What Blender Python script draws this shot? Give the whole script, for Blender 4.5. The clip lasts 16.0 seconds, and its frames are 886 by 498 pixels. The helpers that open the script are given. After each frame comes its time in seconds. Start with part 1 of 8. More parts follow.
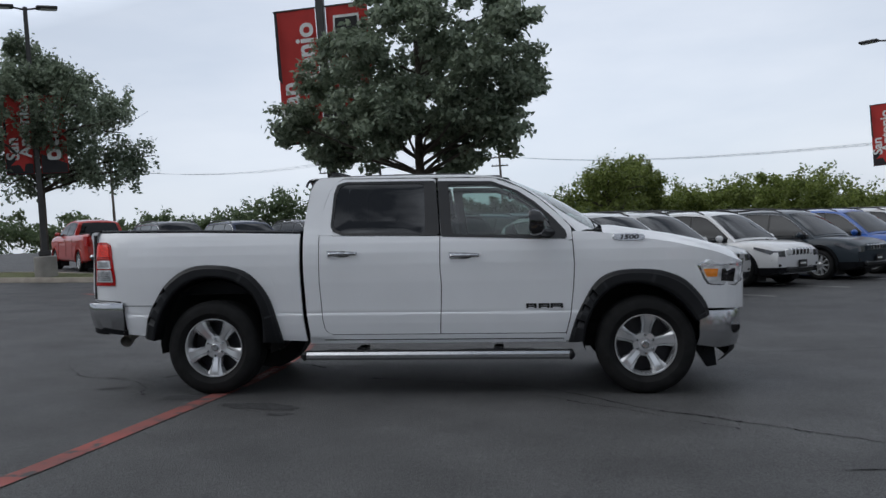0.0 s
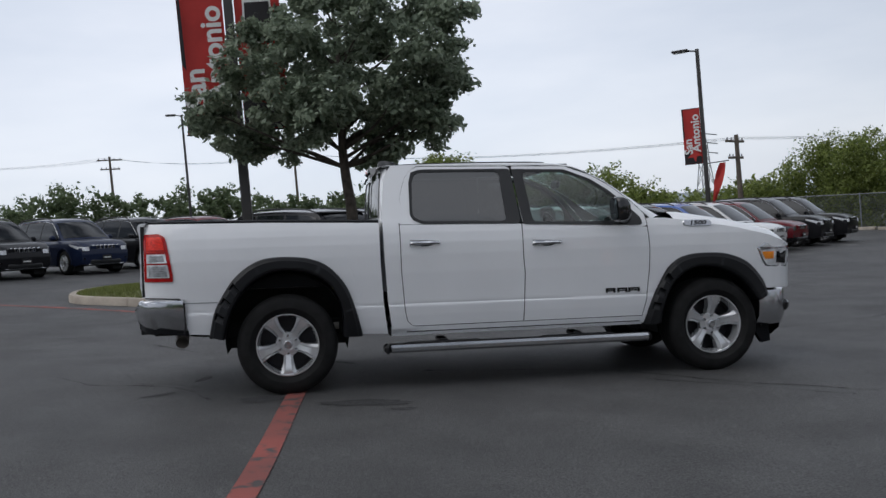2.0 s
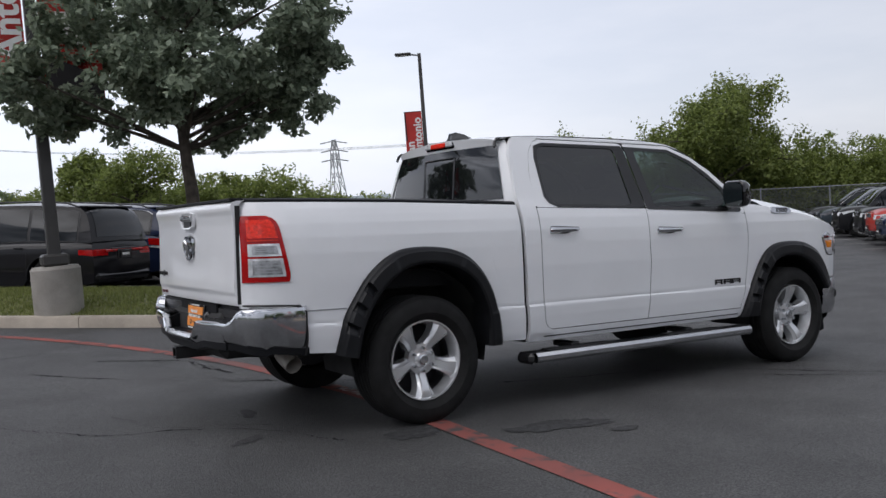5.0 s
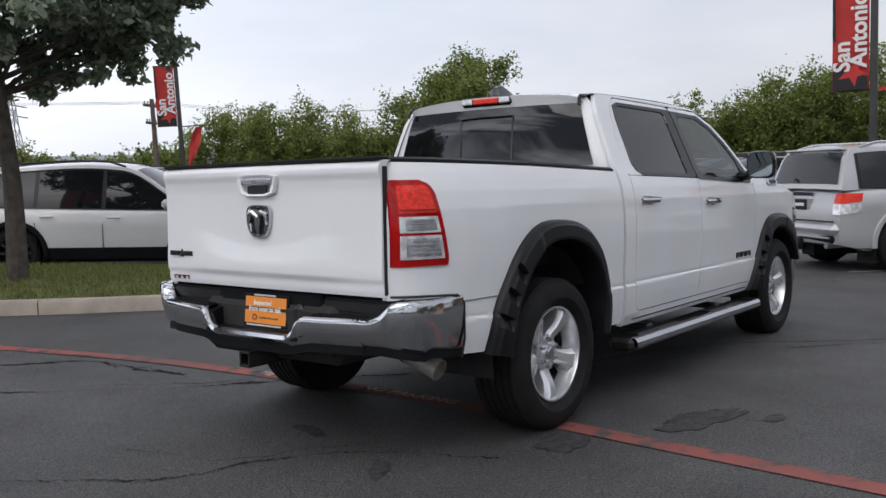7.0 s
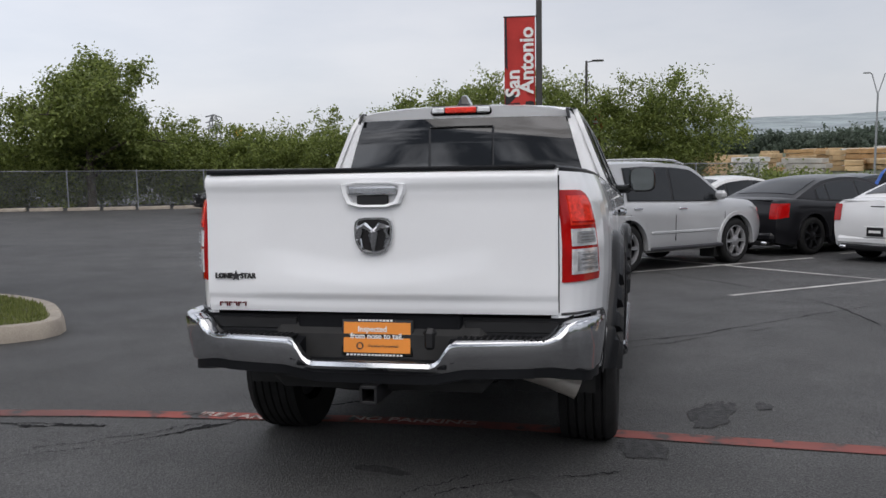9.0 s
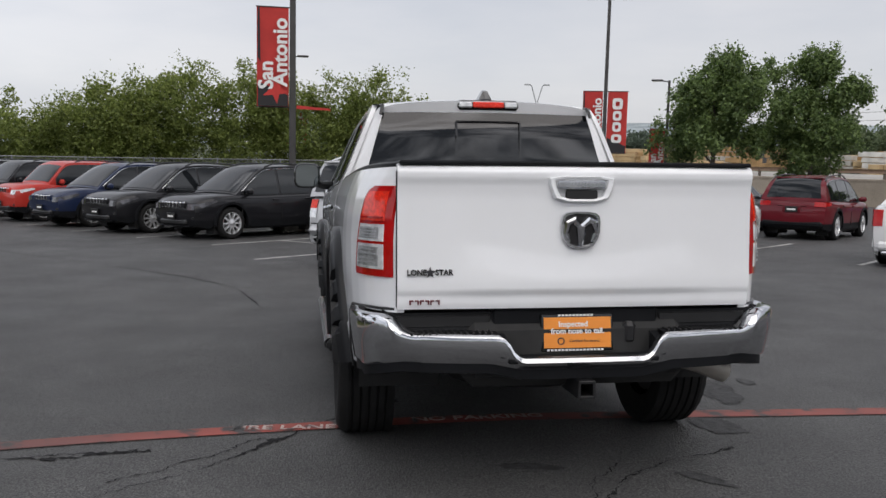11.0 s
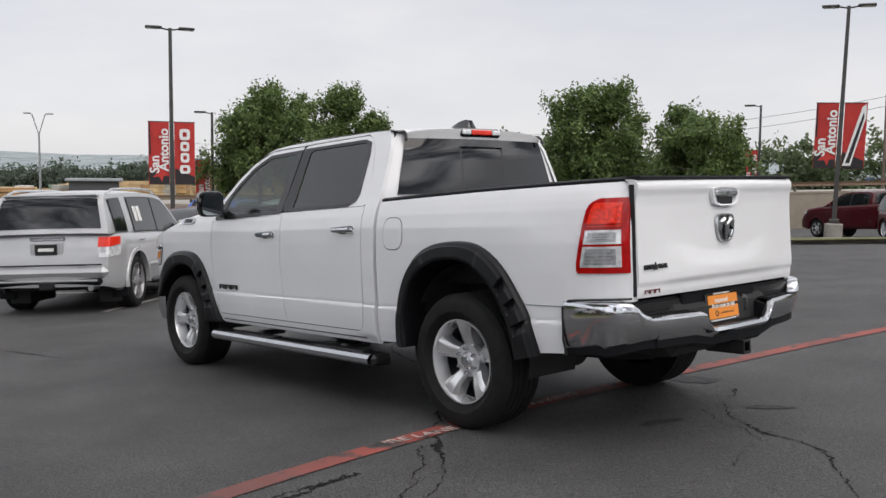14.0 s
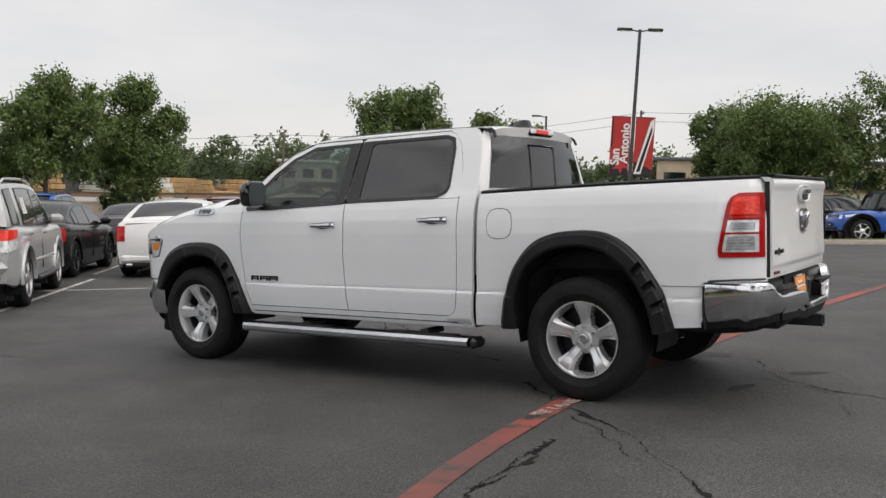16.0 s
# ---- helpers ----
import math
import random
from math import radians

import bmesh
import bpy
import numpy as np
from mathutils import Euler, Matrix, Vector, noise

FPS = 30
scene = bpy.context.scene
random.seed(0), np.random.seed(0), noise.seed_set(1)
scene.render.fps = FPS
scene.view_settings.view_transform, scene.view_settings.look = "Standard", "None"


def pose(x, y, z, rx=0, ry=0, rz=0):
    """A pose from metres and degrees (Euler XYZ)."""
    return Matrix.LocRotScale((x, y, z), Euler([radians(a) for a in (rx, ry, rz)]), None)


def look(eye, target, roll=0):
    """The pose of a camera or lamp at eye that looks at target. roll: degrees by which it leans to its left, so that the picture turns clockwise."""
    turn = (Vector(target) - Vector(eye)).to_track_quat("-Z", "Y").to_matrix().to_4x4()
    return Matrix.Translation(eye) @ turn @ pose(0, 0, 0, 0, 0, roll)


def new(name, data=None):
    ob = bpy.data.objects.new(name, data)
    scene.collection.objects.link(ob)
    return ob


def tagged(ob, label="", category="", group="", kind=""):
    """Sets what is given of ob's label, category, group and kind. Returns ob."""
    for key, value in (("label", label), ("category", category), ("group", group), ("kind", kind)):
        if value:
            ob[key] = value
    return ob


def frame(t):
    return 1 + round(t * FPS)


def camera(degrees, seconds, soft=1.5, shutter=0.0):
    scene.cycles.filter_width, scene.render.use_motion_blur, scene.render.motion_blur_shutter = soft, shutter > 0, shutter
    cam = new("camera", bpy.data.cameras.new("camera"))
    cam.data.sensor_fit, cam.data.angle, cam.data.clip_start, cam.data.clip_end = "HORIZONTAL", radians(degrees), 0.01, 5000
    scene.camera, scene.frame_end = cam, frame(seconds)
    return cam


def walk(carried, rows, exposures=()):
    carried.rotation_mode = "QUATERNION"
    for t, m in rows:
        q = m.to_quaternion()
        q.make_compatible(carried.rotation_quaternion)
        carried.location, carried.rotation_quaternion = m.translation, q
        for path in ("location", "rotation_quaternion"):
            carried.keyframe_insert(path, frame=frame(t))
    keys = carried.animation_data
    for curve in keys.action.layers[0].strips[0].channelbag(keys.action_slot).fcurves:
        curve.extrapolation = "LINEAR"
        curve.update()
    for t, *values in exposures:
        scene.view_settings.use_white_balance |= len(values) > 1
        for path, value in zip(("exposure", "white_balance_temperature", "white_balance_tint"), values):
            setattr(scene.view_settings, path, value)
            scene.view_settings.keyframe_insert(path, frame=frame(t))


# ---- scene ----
cam = camera(53.0, 16.0)
PATH = [
    (0, (1.0047, -8.3819, 1.3059), (0.5968, -4.403, 1.2584), -4.39),
    (0.5, (0.3509, -8.5541, 1.3467), (0.1934, -4.5574, 1.31), -4.68),
    (1, (-0.2959, -8.5075, 1.3843), (-0.2876, -4.5082, 1.3105), -4.70),
    (1.5, (-0.9623, -8.4542, 1.4244), (-0.7039, -4.4643, 1.3041), -4.70),
    (2, (-1.5914, -8.2604, 1.4274), (-0.9862, -4.3088, 1.2911), -4.94),
    (2.5, (-2.2129, -8.0185, 1.4746), (-1.2488, -4.1402, 1.3043), -5.24),
    (3, (-2.8018, -7.7583, 1.5089), (-1.4771, -3.989, 1.316), -5.41),
    (3.2, (-3.0143, -7.5863, 1.5257), (-1.5468, -3.8701, 1.3348), -5.63),
    (5.3, (-4.8325, -5.339, 1.5612), (-2.5526, -2.0665, 1.2565), -3.66),
    (5.5, (-4.9224, -5.0883, 1.5969), (-2.5424, -1.8934, 1.2397), -3.21),
    (6, (-5.2166, -4.5041, 1.6092), (-2.5528, -1.5466, 1.2122), -2.19),
    (6.5, (-5.514, -3.9377, 1.612), (-2.6485, -1.1823, 1.168), -2.32),
    (7, (-5.8058, -3.3675, 1.6582), (-2.6829, -0.9138, 1.1825), -2.68),
    (7.5, (-6.1146, -2.8517, 1.6858), (-2.7274, -0.781, 1.1968), -2.46),
    (8, (-6.3086, -2.2684, 1.7082), (-2.7115, -0.5867, 1.2257), -1.34),
    (8.5, (-6.5285, -1.69, 1.7287), (-2.7754, -0.393, 1.2471), -0.96),
    (9, (-6.5701, -1.0973, 1.7075), (-2.6931, -0.2353, 1.2324), -0.95),
    (9.2, (-6.5797, -0.8654, 1.7069), (-2.6752, -0.1392, 1.2298), -0.63),
    (11.3, (-6.5751, 1.5454, 1.6861), (-2.6989, 0.6753, 1.2185), 1.59),
    (11.5, (-6.5698, 1.7916, 1.6943), (-2.7312, 0.7599, 1.2461), 1.71),
    (12, (-6.4879, 2.3626, 1.6844), (-2.7749, 0.9369, 1.259), 1.43),
    (12.5, (-6.2945, 2.8882, 1.6605), (-2.7392, 1.1056, 1.2336), 0.94),
    (13, (-6.1567, 3.4533, 1.6437), (-2.8023, 1.3069, 1.2686), 0.76),
    (13.5, (-5.9097, 3.9408, 1.6023), (-2.7616, 1.4915, 1.3024), 0.35),
    (14, (-5.6421, 4.486, 1.5738), (-2.6489, 1.8511, 1.2612), 0.45),
    (14.5, (-5.3276, 4.9636, 1.5334), (-2.563, 2.0919, 1.2003), 0.59),
    (15, (-4.9735, 5.4485, 1.5251), (-2.3983, 2.4037, 1.2125), 0.85),
    (15.5, (-4.6396, 5.9007, 1.4917), (-2.2769, 2.6855, 1.2084), 1.78),
    (16, (-4.2072, 6.2693, 1.4711), (-2.0107, 2.9384, 1.1882), 1.70),
]
walk(cam, [(t, look(eye, target, roll)) for t, eye, target, roll in PATH], [(0.0, -0.58, 6050, 10), (1.5, -0.52, 6120, 11), (2.5, -0.5, 6180, 12), (3.2, -0.42, 6200, 13), (5.3, -0.17, 6250, 14), (9.0, -0.07, 6400, 13), (11.4, 0.06, 6540, 13), (12.5, 0.22, 6620, 13), (14.5, 0.21, 6720, 13), (16.0, 0.22, 6900, 12)])

# ---------------------------------------------------------------- light
SUN_DIR = Vector((-0.58, -0.06, 0.81)).normalized()
world = bpy.data.worlds.new("overcast_sky")
scene.world = world
world.use_nodes = True
wn, wl = world.node_tree.nodes, world.node_tree.links
wn.clear()
w_out = wn.new("ShaderNodeOutputWorld")
w_bg = wn.new("ShaderNodeBackground")
w_sky = wn.new("ShaderNodeTexSky")
w_sky.sky_type = "NISHITA"
w_sky.sun_disc = False
w_sky.sun_elevation = math.asin(SUN_DIR.z)
w_sky.sun_rotation = math.atan2(SUN_DIR.x, SUN_DIR.y)
w_geo = wn.new("ShaderNodeTexCoord")
w_map = wn.new("ShaderNodeMapping")
w_map.inputs["Scale"].default_value = (1.3, 1.3, 5.0)
w_noise = wn.new("ShaderNodeTexNoise")
w_noise.inputs["Scale"].default_value = 1.6
w_noise.inputs["Detail"].default_value = 7.0
w_noise.inputs["Roughness"].default_value = 0.55
w_ramp = wn.new("ShaderNodeValToRGB")
w_ramp.color_ramp.elements[0].position = 0.36
w_ramp.color_ramp.elements[0].color = (6.1, 6.4, 6.85, 1)
w_ramp.color_ramp.elements[1].position = 0.66
w_ramp.color_ramp.elements[1].color = (7.4, 7.5, 7.7, 1)
w_mix = wn.new("ShaderNodeMixRGB")
w_mix.inputs[0].default_value = 0.86
wl.new(w_geo.outputs["Generated"], w_map.inputs["Vector"])
wl.new(w_map.outputs["Vector"], w_noise.inputs["Vector"])
wl.new(w_noise.outputs["Fac"], w_ramp.inputs["Fac"])
wl.new(w_sky.outputs["Color"], w_mix.inputs[1])
wl.new(w_ramp.outputs["Color"], w_mix.inputs[2])
# the cloud is thinner, and brighter, towards +y
w_sep, w_rng, w_mul = wn.new("ShaderNodeSeparateXYZ"), wn.new("ShaderNodeMapRange"), wn.new("ShaderNodeMixRGB")
w_rng.inputs["From Min"].default_value, w_rng.inputs["From Max"].default_value = -1.0, 1.0
w_pow, w_mad = wn.new("ShaderNodeMath"), wn.new("ShaderNodeMath")
w_pow.operation, w_mad.operation = "POWER", "MULTIPLY_ADD"
w_pow.inputs[1].default_value = 4.0
w_mad.inputs[1].default_value, w_mad.inputs[2].default_value = 0.60, 0.71
w_mul.blend_type = "MULTIPLY"
w_mul.inputs[0].default_value = 1.0
wl.new(w_geo.outputs["Generated"], w_sep.inputs["Vector"])
wl.new(w_sep.outputs["Y"], w_rng.inputs["Value"])
wl.new(w_mix.outputs["Color"], w_mul.inputs[1])
wl.new(w_rng.outputs["Result"], w_pow.inputs[0])
wl.new(w_pow.outputs[0], w_mad.inputs[0])
wl.new(w_mad.outputs[0], w_mul.inputs[2])
# high up, and lower down towards -x, the cloud deck breaks into dark bellies and bright rifts
w_map2, w_noise2, w_ramp2, w_high, w_deck = wn.new("ShaderNodeMapping"), wn.new("ShaderNodeTexNoise"), wn.new("ShaderNodeValToRGB"), wn.new("ShaderNodeMapRange"), wn.new("ShaderNodeMixRGB")
w_map2.inputs["Scale"].default_value = (1.5, 1.5, 5.5)
w_noise2.inputs["Scale"].default_value = 1.7
w_noise2.inputs["Detail"].default_value = 8.0
w_noise2.inputs["Roughness"].default_value = 0.6
w_ramp2.color_ramp.elements[0].position, w_ramp2.color_ramp.elements[1].position = 0.43, 0.60
w_ramp2.color_ramp.elements[0].color, w_ramp2.color_ramp.elements[1].color = (0.30, 0.32, 0.35, 1), (2.2, 2.17, 2.1, 1)
w_high.inputs["From Min"].default_value, w_high.inputs["From Max"].default_value = 0.38, 0.47
w_deck.blend_type = "MULTIPLY"
wl.new(w_geo.outputs["Generated"], w_map2.inputs["Vector"])
wl.new(w_map2.outputs["Vector"], w_noise2.inputs["Vector"])
wl.new(w_noise2.outputs["Fac"], w_ramp2.inputs["Fac"])
w_low = wn.new("ShaderNodeMath")
w_low.operation = "MULTIPLY_ADD"
w_low.inputs[1].default_value = -0.30
wl.new(w_sep.outputs["X"], w_low.inputs[0])
wl.new(w_sep.outputs["Z"], w_low.inputs[2])
wl.new(w_low.outputs[0], w_high.inputs["Value"])
wl.new(w_high.outputs["Result"], w_deck.inputs[0])
wl.new(w_mul.outputs["Color"], w_deck.inputs[1])
wl.new(w_ramp2.outputs["Color"], w_deck.inputs[2])
wl.new(w_deck.outputs["Color"], w_bg.inputs["Color"])
w_bg.inputs["Strength"].default_value = 0.14
wl.new(w_bg.outputs["Background"], w_out.inputs["Surface"])

sun_data = bpy.data.lights.new("sun", "SUN")
sun_data.energy = 1.5
sun_data.angle = radians(65)
sun_data.color = (1.0, 0.96, 0.9)
sun = new("sun", sun_data)
sun.matrix_world = look(SUN_DIR * 50, (0, 0, 0))

# ---------------------------------------------------------------- materials
MATS = {}


def mat_nodes(name):
    m = bpy.data.materials.new(name)
    m.use_nodes = True
    n = m.node_tree.nodes
    return m, n, m.node_tree.links, n["Principled BSDF"]


def noise_mix(n, l, scale, detail, c0, c1, lo=0.35, hi=0.65, coord="Object"):
    """A noise that runs between two colours."""
    tc = n.new("ShaderNodeTexCoord")
    t = n.new("ShaderNodeTexNoise")
    t.inputs["Scale"].default_value = scale
    t.inputs["Detail"].default_value = detail
    r = n.new("ShaderNodeValToRGB")
    r.color_ramp.elements[0].position, r.color_ramp.elements[1].position = lo, hi
    r.color_ramp.elements[0].color, r.color_ramp.elements[1].color = (*c0, 1), (*c1, 1)
    l.new(tc.outputs[coord], t.inputs["Vector"])
    l.new(t.outputs["Fac"], r.inputs["Fac"])
    return t, r


def plain(name, color, rough=0.5, metal=0.0, var=0.12, scale=6.0, bump=0.0, bump_scale=40.0, coat=0.0, spec=0.5):
    """A surface with a soft change of tone, optional fine relief and clear coat."""
    if name in MATS:
        return MATS[name]
    m, n, l, b = mat_nodes(name)
    dark = tuple(c * (1 - var) for c in color)
    light = tuple(min(1.0, c * (1 + var)) for c in color)
    t, r = noise_mix(n, l, scale, 5, dark, light, 0.3, 0.7)
    l.new(r.outputs["Color"], b.inputs["Base Color"])
    b.inputs["Roughness"].default_value = rough
    b.inputs["Metallic"].default_value = metal
    b.inputs["Specular IOR Level"].default_value = spec
    b.inputs["Coat Weight"].default_value = coat
    b.inputs["Coat Roughness"].default_value = 0.04
    if bump:
        tc = n.new("ShaderNodeTexCoord")
        t2 = n.new("ShaderNodeTexNoise")
        t2.inputs["Scale"].default_value = bump_scale
        t2.inputs["Detail"].default_value = 6
        bp = n.new("ShaderNodeBump")
        bp.inputs["Strength"].default_value = bump
        bp.inputs["Distance"].default_value = 0.01
        l.new(tc.outputs["Object"], t2.inputs["Vector"])
        l.new(t2.outputs["Fac"], bp.inputs["Height"])
        l.new(bp.outputs["Normal"], b.inputs["Normal"])
    MATS[name] = m
    return m


def paint(name, color, rough=0.32, metal=0.0):
    dark = sum(color) < 0.5
    return plain(name, color, rough, metal, 0.035, 1.3, 0.0, 40.0, 0.5 if dark else 0.9, 0.08 if dark else 0.2)


def glass(name, tint, gloss=1.0, normal=0.065):
    """A thin pane: tinted light goes straight through, the rest mirrors by Fresnel."""
    if name in MATS:
        return MATS[name]
    m, n, l, b = mat_nodes(name)
    n.remove(b)
    out = n["Material Output"]
    tr, gl, mx, fr = (n.new("ShaderNodeBsdfTransparent"), n.new("ShaderNodeBsdfGlossy"), n.new("ShaderNodeMixShader"), n.new("ShaderNodeLayerWeight"))
    tr.inputs["Color"].default_value = (*tint, 1)
    gl.inputs["Color"].default_value = (gloss, gloss, gloss, 1)
    gl.inputs["Roughness"].default_value = 0.015
    fr.inputs["Blend"].default_value = 0.5
    pw, ma = n.new("ShaderNodeMath"), n.new("ShaderNodeMath")
    pw.operation, ma.operation = "POWER", "MULTIPLY_ADD"
    pw.inputs[1].default_value = 5.0
    ma.inputs[1].default_value, ma.inputs[2].default_value = 0.8, normal
    l.new(fr.outputs["Facing"], pw.inputs[0])
    l.new(pw.outputs[0], ma.inputs[0])
    l.new(ma.outputs[0], mx.inputs[0])
    l.new(tr.outputs[0], mx.inputs[1])
    l.new(gl.outputs[0], mx.inputs[2])
    l.new(mx.outputs[0], out.inputs["Surface"])
    MATS[name] = m
    return m


WHITE = paint("white_paint", (0.84, 0.85, 0.865), 0.28)
BLACK_TRIM = plain("black_trim", (0.012, 0.012, 0.013), 0.35, 0, 0.15, 9)
BLACK_GLOSS = plain("gloss_black", (0.008, 0.008, 0.009), 0.08, 0, 0.1, 4, coat=0.6)
PLASTIC = plain("textured_plastic", (0.010, 0.0105, 0.012), 0.42, 0, 0.2, 5, 0.08, 160, spec=0.1)
DARK = plain("underbody_dark", (0.020, 0.020, 0.020), 0.85, 0, 0.3, 8)
RUBBER = plain("tyre_rubber", (0.012, 0.012, 0.012), 0.75, 0, 0.3, 12, 0.2, 90, spec=0.25)
CHROME = plain("chrome", (0.60, 0.61, 0.63), 0.11, 1.0, 0.05, 3)
CHROME_SATIN = plain("chrome_satin", (0.55, 0.56, 0.58), 0.22, 1.0, 0.08, 3)
FLARE = plain("flare_plastic", (0.009, 0.0095, 0.011), 0.36, 0, 0.2, 5, 0.05, 160, spec=0.26)
ALLOY = plain("alloy_silver", (0.72, 0.73, 0.74), 0.24, 0.7, 0.06, 4, coat=0.3)
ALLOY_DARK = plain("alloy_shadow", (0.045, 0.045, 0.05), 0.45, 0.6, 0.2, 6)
RED_LENS = plain("red_lens", (0.40, 0.004, 0.004), 0.12, 0, 0.2, 14, coat=0.3, spec=0.25)
RED_BRIGHT = plain("red_lens_bright", (0.80, 0.035, 0.016), 0.14, 0, 0.3, 60, coat=0.3, spec=0.25)
CLEAR_LENS = plain("clear_lens", (0.72, 0.73, 0.75), 0.15, 0.25, 0.35, 16, coat=1.0)
AMBER = plain("amber_lens", (0.9, 0.28, 0.02), 0.15, 0, 0.1, 30, coat=1.0)
GLASS_DARK = glass("glass_privacy", (0.030, 0.033, 0.034), normal=0.095)
GLASS_MID = glass("glass_green", (0.46, 0.57, 0.54))
SEAT = plain("seat_cloth", (0.045, 0.045, 0.048), 0.9, 0, 0.2, 20, 0.2, 120)
TEXT_WHITE = plain("lettering_white", (0.78, 0.78, 0.76), 0.6, 0, 0.06, 10)
TEXT_DARK = plain("lettering_dark", (0.03, 0.03, 0.035), 0.4, 0, 0.1, 10)
ORANGE = plain("orange_card", (0.80, 0.27, 0.035), 0.55, 0, 0.05, 10)
STEEL = plain("galvanised_steel", (0.30, 0.31, 0.32), 0.5, 0.6, 0.15, 6)
POLE = plain("pole_bronze", (0.052, 0.050, 0.048), 0.5, 0.1, 0.2, 3)
WOOD_POLE = plain("utility_wood", (0.13, 0.105, 0.085), 0.85, 0, 0.3, 3)


def concrete(name, color, scale=3.0):
    if name in MATS:
        return MATS[name]
    m, n, l, b = mat_nodes(name)
    t, r = noise_mix(n, l, scale, 8, tuple(c * 0.72 for c in color), tuple(c * 1.15 for c in color), 0.25, 0.75)
    t2, r2 = noise_mix(n, l, scale * 30, 3, (0.8, 0.8, 0.8), (1.1, 1.1, 1.1), 0.3, 0.7)
    mx = n.new("ShaderNodeMixRGB")
    mx.blend_type = "MULTIPLY"
    mx.inputs[0].default_value = 0.7
    l.new(r.outputs["Color"], mx.inputs[1])
    l.new(r2.outputs["Color"], mx.inputs[2])
    l.new(mx.outputs["Color"], b.inputs["Base Color"])
    b.inputs["Roughness"].default_value = 0.9
    bp = n.new("ShaderNodeBump")
    bp.inputs["Strength"].default_value = 0.35
    bp.inputs["Distance"].default_value = 0.01
    l.new(t2.outputs["Fac"], bp.inputs["Height"])
    l.new(bp.outputs["Normal"], b.inputs["Normal"])
    MATS[name] = m
    return m


KERB = concrete("kerb_concrete", (0.44, 0.385, 0.32))
CONC = concrete("pole_base_concrete", (0.33, 0.31, 0.28))
WALL = concrete("retaining_wall_concrete", (0.42, 0.36, 0.29), 0.5)
ROADC = concrete("road_concrete", (0.36, 0.34, 0.31), 0.3)


def asphalt():
    m, n, l, b = mat_nodes("asphalt")
    tc = n.new("ShaderNodeTexCoord")

    def tex(kind, scale, detail=4.0):
        t = n.new(kind)
        t.inputs["Scale"].default_value = scale
        if kind == "ShaderNodeTexNoise":
            t.inputs["Detail"].default_value = detail
        l.new(tc.outputs["Object"], t.inputs["Vector"])
        return t

    def ramp(src, lo, hi, c0, c1):
        r = n.new("ShaderNodeValToRGB")
        r.color_ramp.elements[0].position, r.color_ramp.elements[1].position = lo, hi
        r.color_ramp.elements[0].color, r.color_ramp.elements[1].color = (*c0, 1), (*c1, 1)
        l.new(src, r.inputs["Fac"])
        return r

    def mul(a, c, f=1.0):
        x = n.new("ShaderNodeMixRGB")
        x.blend_type = "MULTIPLY"
        x.inputs[0].default_value = f
        l.new(a, x.inputs[1])
        l.new(c, x.inputs[2])
        return x

    wide = ramp(tex("ShaderNodeTexNoise", 0.22, 6).outputs["Fac"], 0.3, 0.72, (0.055, 0.055, 0.056), (0.079, 0.079, 0.080))
    patch = ramp(tex("ShaderNodeTexNoise", 1.4, 9).outputs["Fac"], 0.3, 0.7, (0.76, 0.76, 0.76), (1.2, 1.2, 1.2))
    grit_t = tex("ShaderNodeTexNoise", 95, 3)
    grit = ramp(grit_t.outputs["Fac"], 0.38, 0.68, (0.35, 0.35, 0.35), (2.0, 1.98, 1.92))
    stone_t = tex("ShaderNodeTexVoronoi", 70)
    stone = ramp(stone_t.outputs["Distance"], 0.05, 0.30, (2.1, 2.05, 1.95), (1.0, 1.0, 1.0))
    c = mul(mul(mul(wide.outputs["Color"], patch.outputs["Color"]).outputs["Color"], grit.outputs["Color"], 0.75).outputs["Color"], stone.outputs["Color"], 0.85)
    l.new(c.outputs["Color"], b.inputs["Base Color"])
    rr = n.new("ShaderNodeMapRange")
    rr.inputs["To Min"].default_value, rr.inputs["To Max"].default_value = 0.50, 0.74
    l.new(tex("ShaderNodeTexNoise", 0.8, 6).outputs["Fac"], rr.inputs["Value"])
    l.new(rr.outputs["Result"], b.inputs["Roughness"])
    b.inputs["Specular IOR Level"].default_value = 0.36
    bp = n.new("ShaderNodeBump")
    bp.inputs["Strength"].default_value = 0.9
    bp.inputs["Distance"].default_value = 0.012
    l.new(grit_t.outputs["Fac"], bp.inputs["Height"])
    l.new(bp.outputs["Normal"], b.inputs["Normal"])
    return m


ASPHALT = asphalt()


def worn_paint(name, color, wear=0.42):
    """Line paint that has worn through to the asphalt in spots."""
    m, n, l, b = mat_nodes(name)
    t, r = noise_mix(n, l, 7, 10, (0.06, 0.06, 0.06), color, wear - 0.07, wear + 0.05)
    t2, r2 = noise_mix(n, l, 1.1, 4, (0.6, 0.6, 0.6), (1.1, 1.1, 1.1), 0.3, 0.7)
    mx = n.new("ShaderNodeMixRGB")
    mx.blend_type = "MULTIPLY"
    mx.inputs[0].default_value = 0.8
    l.new(r.outputs["Color"], mx.inputs[1])
    l.new(r2.outputs["Color"], mx.inputs[2])
    # long stretches where traffic has scrubbed the paint thin
    t3, r3 = noise_mix(n, l, 0.55, 3, (0.55, 0.55, 0.55), (0, 0, 0), 0.36, 0.58)
    thin = n.new("ShaderNodeMixRGB")
    thin.inputs[2].default_value = (0.075, 0.065, 0.062, 1)
    l.new(r3.outputs["Color"], thin.inputs[0])
    l.new(mx.outputs["Color"], thin.inputs[1])
    l.new(thin.outputs["Color"], b.inputs["Base Color"])
    b.inputs["Roughness"].default_value = 0.75
    return m


